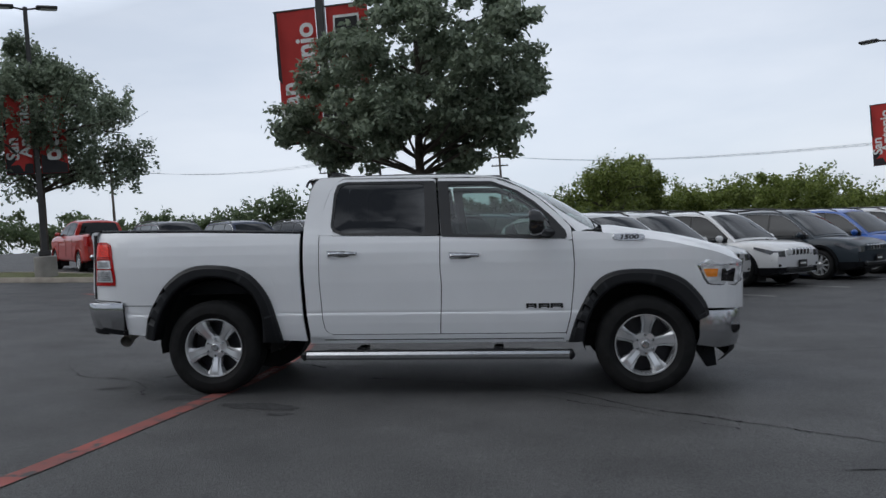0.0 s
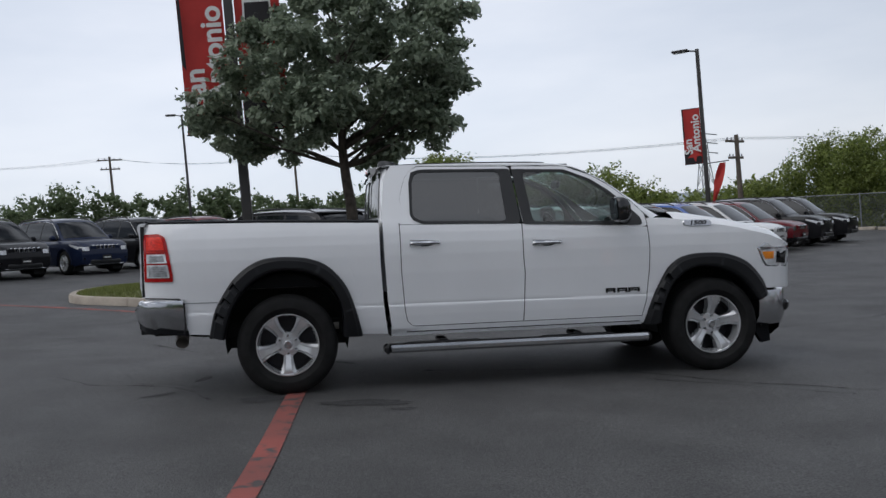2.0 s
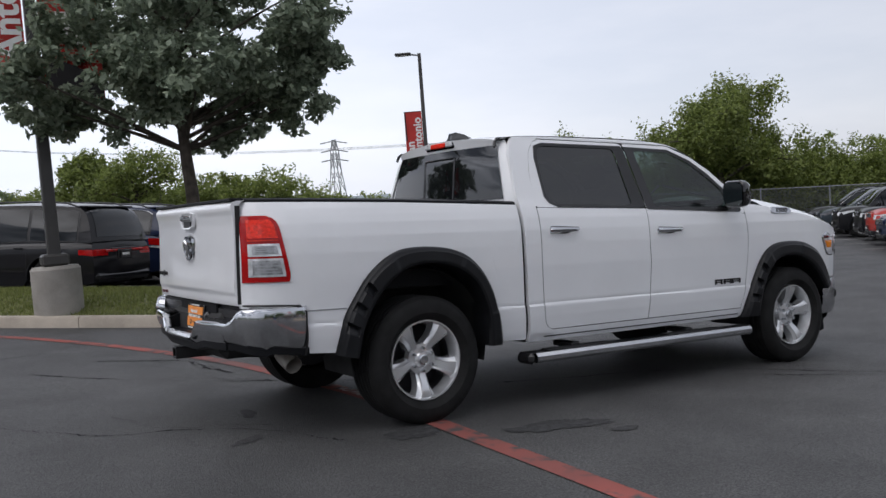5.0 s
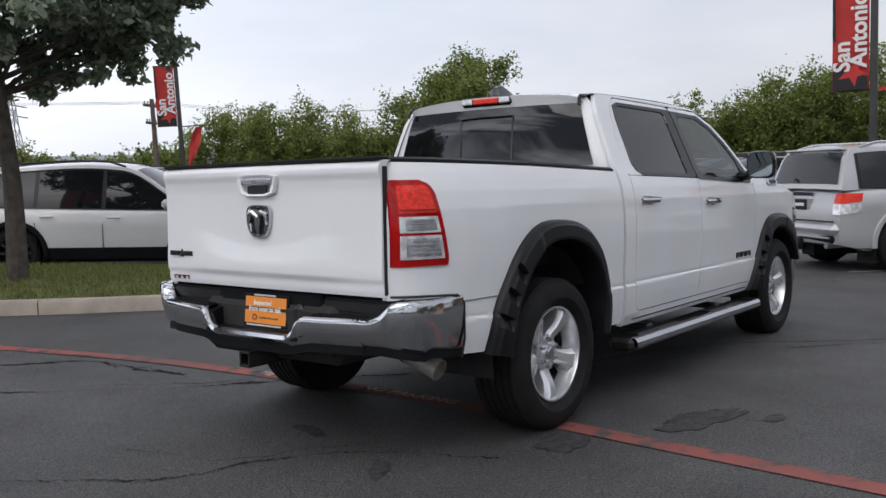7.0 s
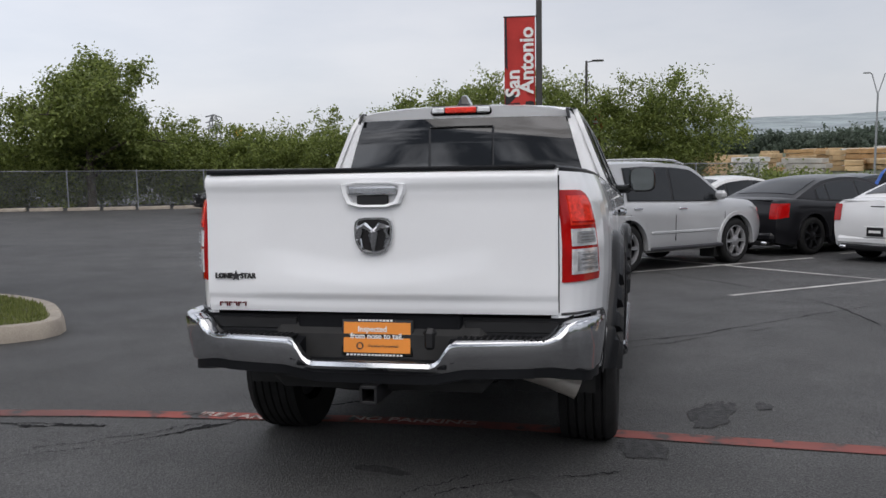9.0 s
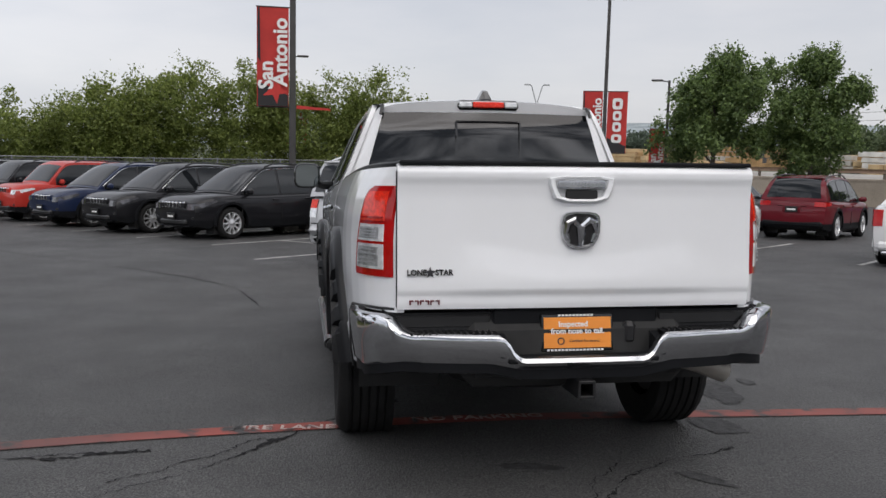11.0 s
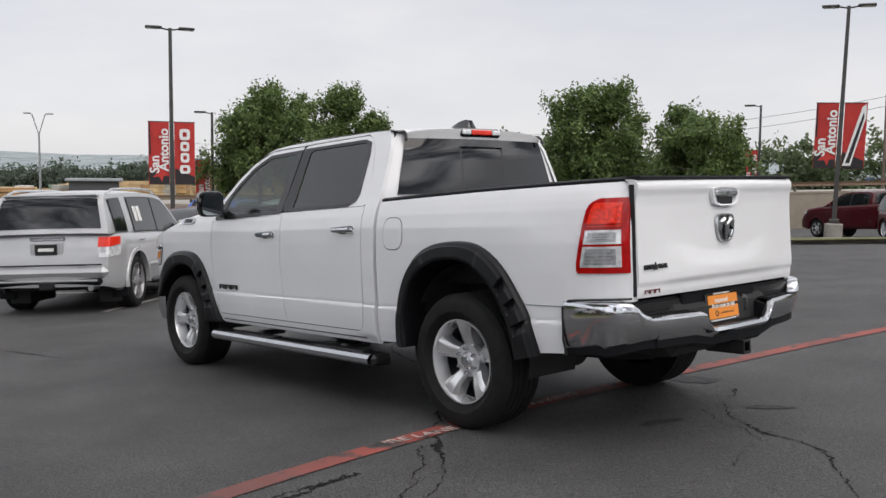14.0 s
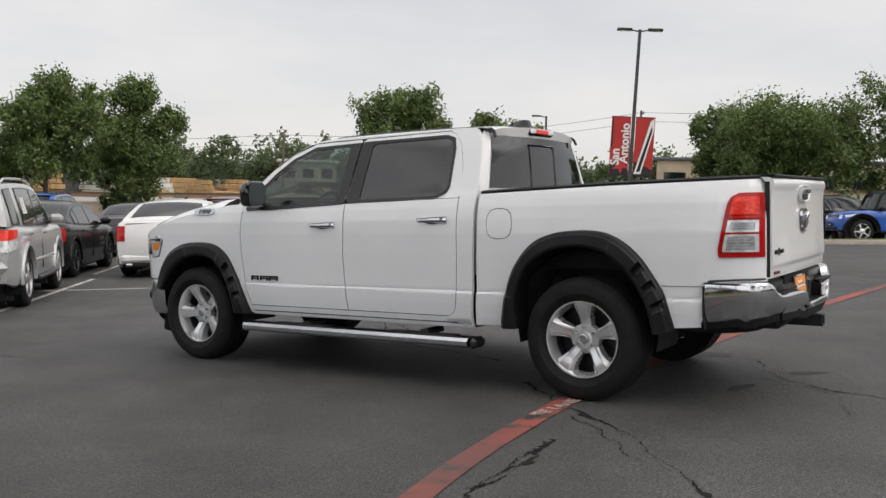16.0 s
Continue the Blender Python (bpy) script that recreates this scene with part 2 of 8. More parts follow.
RED_LINE = worn_paint("fire_lane_red", (0.33, 0.075, 0.058), 0.42)
WHITE_LINE = worn_paint("line_white", (0.62, 0.61, 0.58), 0.36)
STENCIL = worn_paint("stencil_white", (0.58, 0.47, 0.43), 0.43)


def leafy(name, dark, light, trans=0.35):
    m, n, l, b = mat_nodes(name)
    geo = n.new("ShaderNodeNewGeometry")
    r = n.new("ShaderNodeValToRGB")
    r.color_ramp.elements[0].color, r.color_ramp.elements[1].color = (*dark, 1), (*light, 1)
    l.new(geo.outputs["Random Per Island"], r.inputs["Fac"])
    l.new(r.outputs["Color"], b.inputs["Base Color"])
    b.inputs["Roughness"].default_value = 0.55
    tl, mx = n.new("ShaderNodeBsdfTranslucent"), n.new("ShaderNodeMixShader")
    l.new(r.outputs["Color"], tl.inputs["Color"])
    mx.inputs[0].default_value = trans
    out = n["Material Output"]
    l.new(b.outputs[0], mx.inputs[1])
    l.new(tl.outputs[0], mx.inputs[2])
    l.new(mx.outputs[0], out.inputs["Surface"])
    return m


LEAF_OAK = leafy("oak_leaves", (0.12, 0.16, 0.105), (0.37, 0.43, 0.31), 0.42)
LEAF_ELM = leafy("elm_leaves", (0.055, 0.095, 0.030), (0.20, 0.28, 0.085), 0.45)
LEAF_BRUSH = leafy("brush_leaves", (0.095, 0.130, 0.030), (0.29, 0.345, 0.090), 0.5)
LEAF_VALLEY = leafy("valley_leaves", (0.07, 0.095, 0.07), (0.13, 0.165, 0.12), 0.4)
LEAF_FAR = leafy("far_leaves", (0.09, 0.13, 0.065), (0.19, 0.24, 0.12), 0.5)
BARK = plain("bark", (0.075, 0.062, 0.05), 0.9, 0, 0.45, 9, 0.6, 30)
GRASS_BASE = plain("turf_soil", (0.12, 0.13, 0.045), 0.95, 0, 0.35, 5, 0.5, 60)
GRASS = leafy("grass_blades", (0.12, 0.15, 0.035), (0.25, 0.27, 0.09), 0.4)
# ---------------------------------------------------------------- building tools
class Mb:
    """Collects vertices and faces for one mesh."""

    def __init__(self):
        self.v, self.f, self.k = [], [], []

    def add(self, pts, faces, k=0):
        o = len(self.v)
        self.v.extend([tuple(p) for p in pts])
        self.f.extend([tuple(o + i for i in fc) for fc in faces])
        self.k.extend([k] * len(faces))
        return self

    def grid(self, rows, k=0, closed_u=False, closed_v=False):
        nu, nv = len(rows), len(rows[0])
        pts = [p for r in rows for p in r]
        fs = []
        for i in range(nu if closed_u else nu - 1):
            for j in range(nv if closed_v else nv - 1):
                a, b = i * nv + j, i * nv + (j + 1) % nv
                c, d = ((i + 1) % nu) * nv + (j + 1) % nv, ((i + 1) % nu) * nv + j
                fs.append((a, b, c, d))
        return self.add(pts, fs, k)

    def poly(self, pts, k=0):
        return self.add(pts, [tuple(range(len(pts)))], k)

    def box(self, c, s, k=0, bev=0.0, m=None):
        """A box, with its edges chamfered by bev."""
        hx, hy, hz = s[0] / 2, s[1] / 2, s[2] / 2
        if bev <= 0:
            p = [(x, y, z) for x in (-hx, hx) for y in (-hy, hy) for z in (-hz, hz)]
            f = [(0, 1, 3, 2), (4, 6, 7, 5), (0, 4, 5, 1), (2, 3, 7, 6), (0, 2, 6, 4), (1, 5, 7, 3)]
        else:
            bev = min(bev, hx * 0.95, hy * 0.95, hz * 0.95)
            p, idx = [], {}
            for sx in (-1, 1):
                for sy in (-1, 1):
                    for sz in (-1, 1):
                        for a in range(3):
                            q = [sx * (hx - bev), sy * (hy - bev), sz * (hz - bev)]
                            q[a] = (sx * hx, sy * hy, sz * hz)[a]
                            idx[sx, sy, sz, a] = len(p)
                            p.append(tuple(q))
            f = []
            for a in range(3):
                b, c2 = (a + 1) % 3, (a + 2) % 3
                for s1 in (-1, 1):
                    loop = []
                    for s2, s3 in ((-1, -1), (1, -1), (1, 1), (-1, 1)):
                        key = [0, 0, 0]
                        key[a], key[b], key[c2] = s1, s2, s3
                        loop.append(idx[(*key, a)])
                    f.append(tuple(loop))
                for s2 in (-1, 1):
                    for s3 in (-1, 1):
                        k0, k1 = [0, 0, 0], [0, 0, 0]
                        k0[a], k0[b], k0[c2] = -1, s2, s3
                        k1[a], k1[b], k1[c2] = 1, s2, s3
                        f.append((idx[(*k0, b)], idx[(*k1, b)], idx[(*k1, c2)], idx[(*k0, c2)]))
            for sx in (-1, 1):
                for sy in (-1, 1):
                    for sz in (-1, 1):
                        f.append(tuple(idx[sx, sy, sz, a] for a in range(3)))
        if m is not None:
            p = [tuple(m @ Vector(q)) for q in p]
        return self.add([(q[0] + c[0], q[1] + c[1], q[2] + c[2]) for q in p], f, k)

    def tube(self, path, radii, n=10, k=0, caps=True):
        """A round tube along a line of points."""
        path = [Vector(p) for p in path]
        if not hasattr(radii, "__len__"):
            radii = [radii] * len(path)
        radii = [float(q) for q in radii]
        rows, ref = [], Vector((0.13, 0.31, 0.94))
        for i, p in enumerate(path):
            d = (path[min(i + 1, len(path) - 1)] - path[max(i - 1, 0)]).normalized()
            a = d.cross(ref)
            if a.length < 0.05:
                a = d.cross(Vector((1, 0, 0)))
            a.normalize()
            b = d.cross(a)
            rows.append([p + radii[i] * (math.cos(2 * math.pi * j / n) * a + math.sin(2 * math.pi * j / n) * b) for j in range(n)])
        self.grid(rows, k, closed_v=True)
        if caps:
            self.poly(rows[0], k)
            self.poly(rows[-1][::-1], k)
        return self

    def spin(self, prof, n=32, k=0, axis="y", c=(0, 0, 0)):
        """Turns a profile of (radius, along) about an axis."""
        rows = []
        for i in range(n):
            a = 2 * math.pi * i / n
            row = []
            for r, h in prof:
                u, w = r * math.cos(a), r * math.sin(a)
                q = {"y": (u, h, w), "z": (u, w, h), "x": (h, u, w)}[axis]
                row.append((q[0] + c[0], q[1] + c[1], q[2] + c[2]))
            rows.append(row)
        return self.grid(rows, k, closed_u=True)

    def prism(self, outline, y0, y1, k=0):
        """A slab from an outline of (x, z), from y0 to y1."""
        n = len(outline)
        a = [(x, y0, z) for x, z in outline]
        b = [(x, y1, z) for x, z in outline]
        self.add(a + b, [tuple(range(n)), tuple(range(2 * n - 1, n - 1, -1))] + [(i, (i + 1) % n, n + (i + 1) % n, n + i) for i in range(n)], k)
        return self

    def mesh(self, name, mats, smooth=35):
        me = bpy.data.meshes.new(name)
        me.from_pydata(self.v, [], self.f)
        for m in mats if isinstance(mats, (list, tuple)) else [mats]:
            me.materials.append(m)
        me.polygons.foreach_set("material_index", self.k)
        if smooth:
            me.polygons.foreach_set("use_smooth", [True] * len(self.f))
            me.set_sharp_from_angle(angle=radians(smooth))
        me.update()
        return me

    def recalc(self, me):
        bm = bmesh.new()
        bm.from_mesh(me)
        bmesh.ops.recalc_face_normals(bm, faces=bm.faces)
        bm.to_mesh(me)
        bm.free()


def part(name, mb, mats, parent=None, label="", smooth=35, recalc=True):
    me = mb.mesh(name, mats, 0 if recalc else smooth)
    if recalc:
        mb.recalc(me)
        if smooth:
            me.polygons.foreach_set("use_smooth", [True] * len(me.polygons))
            me.set_sharp_from_angle(angle=radians(smooth))
    ob = new(name, me)
    if parent is not None:
        ob.parent = parent
    return tagged(ob, label)


def thing(name, label, category, group="", kind="", m=None):
    ob = new(name)
    ob.empty_display_size = 0.1
    if m is not None:
        ob.matrix_basis = m
    return tagged(ob, label, category, group, kind)


def lerp_table(tab):
    xs, ys = [a for a, _ in tab], [b for _, b in tab]
    return lambda x: float(np.interp(x, xs, ys))


def curve(pts, n, closed=False):
    """Catmull-Rom through points of any dimension, n samples evenly in length."""
    p = np.array(pts, float)
    if closed:
        p = np.vstack([p[-1], p, p[0], p[1]])
    else:
        p = np.vstack([2 * p[0] - p[1], p, 2 * p[-1] - p[-2]])
    out = []
    for i in range(1, len(p) - 2):
        for t in np.linspace(0, 1, 12, endpoint=False):
            a, b, c, d = p[i - 1], p[i], p[i + 1], p[i + 2]
            out.append(0.5 * (2 * b + (c - a) * t + (2 * a - 5 * b + 4 * c - d) * t * t + (3 * b - a - 3 * c + d) * t ** 3))
    out.append(p[-2])
    out = np.array(out)
    s = np.r_[0, np.cumsum(np.linalg.norm(np.diff(out, axis=0), axis=1))]
    q = np.linspace(0, s[-1], n + (1 if closed else 0))
    res = np.stack([np.interp(q, s, out[:, k]) for k in range(out.shape[1])], 1)
    return res[:-1] if closed else res


def chaikin(pts, times=2, f=0.22):
    p = [np.array(a, float) for a in pts]
    for _ in range(times):
        p = [q for i in range(len(p)) for q in (p[i] * (1 - f) + p[(i + 1) % len(p)] * f, p[i] * f + p[(i + 1) % len(p)] * (1 - f))]
    return p


def rounded(pts, r, n=4):
    """A closed outline with its corners cut back by r and rounded."""
    p, out = [np.array(a, float) for a in pts], []
    for i in range(len(p)):
        a, c, b = p[i - 1], p[i], p[(i + 1) % len(p)]
        u, w = a - c, b - c
        lu, lw = np.linalg.norm(u), np.linalg.norm(w)
        q0, q1 = c + u / lu * min(r, lu * 0.45), c + w / lw * min(r, lw * 0.45)
        for t in np.linspace(0, 1, n):
            out.append(q0 * (1 - t) ** 2 + 2 * c * t * (1 - t) + q1 * t * t)
    return out


def radial(pts, centre, n=64):
    """The outline met by n rays from the centre."""
    c, out, m = np.array(centre, float), [], len(pts)
    for i in range(n):
        a = 2 * math.pi * i / n
        d = np.array((math.cos(a), math.sin(a)))
        best = None
        for j in range(m):
            p, q = np.array(pts[j], float) - c, np.array(pts[(j + 1) % m], float) - c
            e = q - p
            det = d[0] * -e[1] + e[0] * d[1]
            if abs(det) < 1e-9:
                continue
            t = (p[0] * -e[1] + e[0] * p[1]) / det
            u = (d[0] * p[1] - d[1] * p[0]) / det
            if t > 0 and -1e-6 <= u <= 1 + 1e-6 and (best is None or t > best):
                best = t
        out.append(c + d * (best if best else 0.001))
    return out


def letters(name, text, size, m, mat, parent=None, depth=0.003, shear=0.0, wide=1.0, bold=0.0, align="CENTER"):
    cu = bpy.data.curves.new(name, "FONT")
    cu.body, cu.size, cu.extrude, cu.shear = text, size, depth, shear
    cu.align_x, cu.align_y = align, "CENTER"
    cu.offset = bold
    cu.resolution_u = 3
    tmp = bpy.data.objects.new(name, cu)
    scene.collection.objects.link(tmp)
    me = bpy.data.meshes.new_from_object(tmp.evaluated_get(bpy.context.evaluated_depsgraph_get()))
    bpy.data.objects.remove(tmp)
    bpy.data.curves.remove(cu)
    me.materials.clear()
    me.materials.append(mat)
    ob = new(name, me)
    me.transform(m @ Matrix.Diagonal((wide, 1, 1, 1)))
    if parent is not None:
        ob.parent = parent
    return ob


# ---------------------------------------------------------------- the lie of the land
SLOPE = Matrix(((0.9984, -0.0005, 0.0568), (0.0, 1.0, 0.009), (-0.0568, -0.009, 0.9983))).to_4x4()


def ground_z(x, y):
    """Height of the ground: the lot falls towards +x and flattens out, far hills rise."""
    r = math.hypot(x, y)
    xe, ye = 48 * math.tanh(x / 48), 48 * math.tanh(y / 48)
    z = -0.0569 * xe - 0.009 * ye
    q = max(0.0, min(r, 70.0) - 4.0)
    c = 1 + (0.25 if y > 0 else 1.05) * y / max(r, 0.1)
    z += 0.0155 * max(0.0, c) * q * q / (q + 3.0)
    d = max(0.0, min(-y, 44.0) - 6.0)
    z -= 0.0165 * d * d / (d + 4.0)
    e = max(0.0, min(1.0, (x - 55.0) / 35.0))
    z -= e * e * (3 - 2 * e) * max(-1.5, min(2.0, 1.2 + 0.154 * (math.degrees(math.atan2(y, max(x, 1.0))) + 8.0)))
    if r > 260:
        b = math.degrees(math.atan2(y, x))
        z += 40 * max(0.3, min(1.0, 1.0 - 0.035 * (b + 5.0) if b > -90 else 1.0)) * min(1.0, (r - 260) / 1300) ** 1.3
        z += min(1.0, (r - 260) / 900) * (2.6 * math.sin(0.31 * b) + 1.7 * math.sin(0.83 * b + 1.0))
    return z


def on_ground(x, y, lift=0.0):
    return (x, y, ground_z(x, y) + lift)


def ground_pose(x, y, heading, lift=0.0):
    """A pose that stands on the sloping ground and faces heading (degrees from +x)."""
    e = 1.2
    nx = -(ground_z(x + e, y) - ground_z(x - e, y)) / (2 * e)
    ny = -(ground_z(x, y + e) - ground_z(x, y - e)) / (2 * e)
    up = Vector((nx, ny, 1)).normalized()
    f = Vector((math.cos(radians(heading)), math.sin(radians(heading)), 0))
    f = (f - up * f.dot(up)).normalized()
    s = up.cross(f)
    m = Matrix((f, s, up)).transposed().to_4x4()
    m.translation = Vector((x, y, ground_z(x, y) + lift))
    return m


def build_ground():
    rings = [0.0, 1.5, 3, 4, 5, 6, 7, 8, 9, 10, 12, 14, 16, 18, 20, 23, 26, 30, 35, 40, 46, 52, 60, 70, 85, 100, 130, 170, 220, 260, 320, 400, 520, 700, 900, 1200, 1600, 2200]
    n = 96
    rows = [[on_ground(r * math.cos(2 * math.pi * j / n), r * math.sin(2 * math.pi * j / n)) for j in range(n)] for r in rings]
    mb = Mb().grid(rows, closed_v=True)
    # the lot is asphalt, far land dry grass, far woods greyed by painted haze
    for i, f in enumerate(mb.f):
        c = np.mean([mb.v[a] for a in f], axis=0)
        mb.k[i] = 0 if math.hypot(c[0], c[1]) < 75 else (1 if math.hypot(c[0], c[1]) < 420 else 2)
    ob = part("ground", mb, [ASPHALT, plain("far_land", (0.10, 0.115, 0.07), 0.95, 0, 0.4, 0.02), plain("hazed_woods", (0.26, 0.30, 0.31), 0.95, 0, 0.45, 0.035)], recalc=False, smooth=60)
    return tagged(ob, "dark worn asphalt lot sloping gently, hills far off", "ground", kind="structure")


build_ground()


def ribbon(path, width, lift=0.005, step=0.25):
    """A strip laid on the ground along a line of (x, y)."""
    p = np.array(path, float)
    d = np.r_[0, np.cumsum(np.linalg.norm(np.diff(p, axis=0), axis=1))]
    q = np.linspace(0, d[-1], max(2, int(d[-1] / step) + 1))
    pts = np.stack([np.interp(q, d, p[:, 0]), np.interp(q, d, p[:, 1])], 1)
    t = np.gradient(pts, axis=0)
    t /= np.linalg.norm(t, axis=1)[:, None]
    nrm = np.stack([-t[:, 1], t[:, 0]], 1)
    wid = np.full(len(pts), width) if not callable(width) else np.array([width(u) for u in q])
    rows = []
    for a, b, w in zip(pts, nrm, wid):
        rows.append([on_ground(*(a - b * w / 2), lift), on_ground(*(a + b * w / 2), lift)])
    return Mb().grid(rows)


# ---------------------------------------------------------------- the white pickup truck
truck = thing("pickup_truck", "white crew-cab pickup truck with black fender flares and chrome bumpers", "pickup truck", m=SLOPE)

T_W = lerp_table([(0.40, 0.895), (0.44, 0.92), (0.50, 0.94), (0.60, 0.959), (0.67, 0.967), (0.680, 0.967), (0.690, 0.957), (0.702, 0.962), (0.80, 0.967), (0.95, 0.976), (1.10, 0.977), (1.20, 0.970), (1.28, 0.955), (1.33, 0.938),
                  (1.37, 0.922), (1.41, 0.902), (1.60, 0.826), (1.75, 0.766), (1.85, 0.722), (1.90, 0.69)])
T_TAPER = lerp_table([(-2.975, 0.795), (-2.965, 0.812), (-2.95, 0.832), (-2.92, 0.860), (-2.87, 0.893), (-2.80, 0.925), (-2.72, 0.951), (-2.60, 0.975), (-2.45, 0.991), (-2.3, 1.0), (2.0, 1.0), (2.25, 0.988), (2.4, 0.968), (2.5, 0.94), (2.58, 0.895), (2.64, 0.83), (2.68, 0.74)])


def tw(x, z):
    return T_W(z) * T_TAPER(x)


def side_panel(mb, s, xl, xr, zb, zt, nu, nv, lip=0.03, off=0.0, k=0):
    """A body panel on the truck's side between two edges and two lines of height, its rim turned in."""
    rows = []
    for i in range(-1, nu + 2):
        u = min(max(i, 0), nu) / nu
        row = []
        for j in range(-1, nv + 2):
            v = min(max(j, 0), nv) / nv
            z = 0.9
            for _ in range(6):
                x = xl(z) + u * (xr(z) - xl(z))
                z = zb(x) + v * (zt(x) - zb(x))
            rim = i < 0 or i > nu or j < 0 or j > nv
            row.append((x, s * (tw(x, z) + off - (lip if rim else 0)), z))
        rows.append(row)
    mb.grid(rows, k)


def surf_ring(mb, s, outer, inner, off_o=0.0, off_i=0.0, k=0):
    """A frame on the side surface between two outlines that have as many points."""
    a = [(p[0], s * (tw(p[0], p[1]) + off_o), p[1]) for p in outer]
    b = [(p[0], s * (tw(p[0], p[1]) + off_i), p[1]) for p in inner]
    mb.grid([a, b], k, closed_v=True)


def surf_disc(mb, s, outline, off=0.0, k=0, rings=4):
    c = np.mean(outline, axis=0)
    rows = []
    for i in range(rings + 1):
        f = max(0.02, i / rings)
        rows.append([(c[0] + (p[0] - c[0]) * f, s * (tw(c[0] + (p[0] - c[0]) * f, c[1] + (p[1] - c[1]) * f) + off), c[1] + (p[1] - c[1]) * f) for p in outline])
    mb.grid(rows, k, closed_v=True)
    mb.poly(rows[0], k)


REAR_X, FRONT_X, HUB_Z, TYRE_R = -1.836, 1.836, 0.402, 0.405


def arch(x0, low, r=0.50, zc=0.47):
    return lambda x: max(low(x), zc + math.sqrt(r * r - (x - x0) ** 2) if abs(x - x0) < r else -1)


belt = lerp_table([(-1.0, 1.352), (-0.9, 1.350), (0.13, 1.330), (0.8, 1.305), (1.25, 1.272)])
bed_top = lerp_table([(-3.0, 1.416), (-2.88, 1.412), (-1.96, 1.398), (-1.07, 1.372)])
bed_low = lerp_table([(-3.0, 0.80), (-2.70, 0.80), (-2.655, 0.76), (-2.62, 0.52), (-2.4, 0.505), (-1.0, 0.45)])
bed_front = lerp_table([(0.44, -1.014), (0.7, -1.046), (1.06, -1.063), (1.38, -1.065)])
door_rear = lerp_table([(0.50, -0.77), (0.515, -0.82), (0.55, -0.855), (0.63, -0.872), (0.96, -0.895), (1.35, -0.898), (1.60, -0.872), (1.75, -0.825), (1.82, -0.765), (1.85, -0.71)])
door_mid = lerp_table([(0.50, 0.138), (0.75, 0.150), (0.92, 0.156), (1.05, 0.146), (1.34, 0.146)])
door_front = lerp_table([(0.44, 1.175), (0.65, 1.228), (0.9, 1.256), (1.08, 1.265), (1.27, 1.255), (1.33, 1.25)])
cab_back = lerp_table([(0.42, -0.972), (0.7, -1.008), (1.06, -1.028), (1.44, -1.034), (1.74, -1.0), (1.80, -0.975), (1.86, -0.93)])
flat = lambda v: (lambda q: v)

REAR_OUT = [(-0.90, 1.352), (-0.897, 1.40), (-0.872, 1.60), (-0.825, 1.75), (-0.765, 1.82), (-0.71, 1.846), (0.10, 1.834), (0.146, 1.333)]
REAR_IN = [(-0.80, 1.43), (-0.775, 1.385), (-0.70, 1.352), (0.142, 1.334), (0.098, 1.812), (-0.69, 1.819), (-0.765, 1.795), (-0.79, 1.71)]
REAR_GLASS = rounded([(-0.778, 1.435), (-0.752, 1.400), (-0.69, 1.374), (0.02, 1.358), (-0.004, 1.789), (-0.69, 1.796), (-0.738, 1.774), (-0.764, 1.70)], 0.03)
FRONT_OUT = [(0.152, 1.328), (0.108, 1.834), (0.59, 1.824), (0.82, 1.738), (0.99, 1.63), (1.15, 1.488), (1.245, 1.385), (1.256, 1.272)]
FRONT_IN = [(0.158, 1.326), (0.112, 1.808), (0.58, 1.796), (0.80, 1.708), (0.95, 1.605), (1.10, 1.468), (1.205, 1.35), (1.21, 1.288)]
FRONT_GLASS = rounded([(0.25, 1.345), (0.205, 1.776), (0.57, 1.770), (0.77, 1.692), (0.92, 1.59), (1.055, 1.47), (1.085, 1.325)], 0.03)


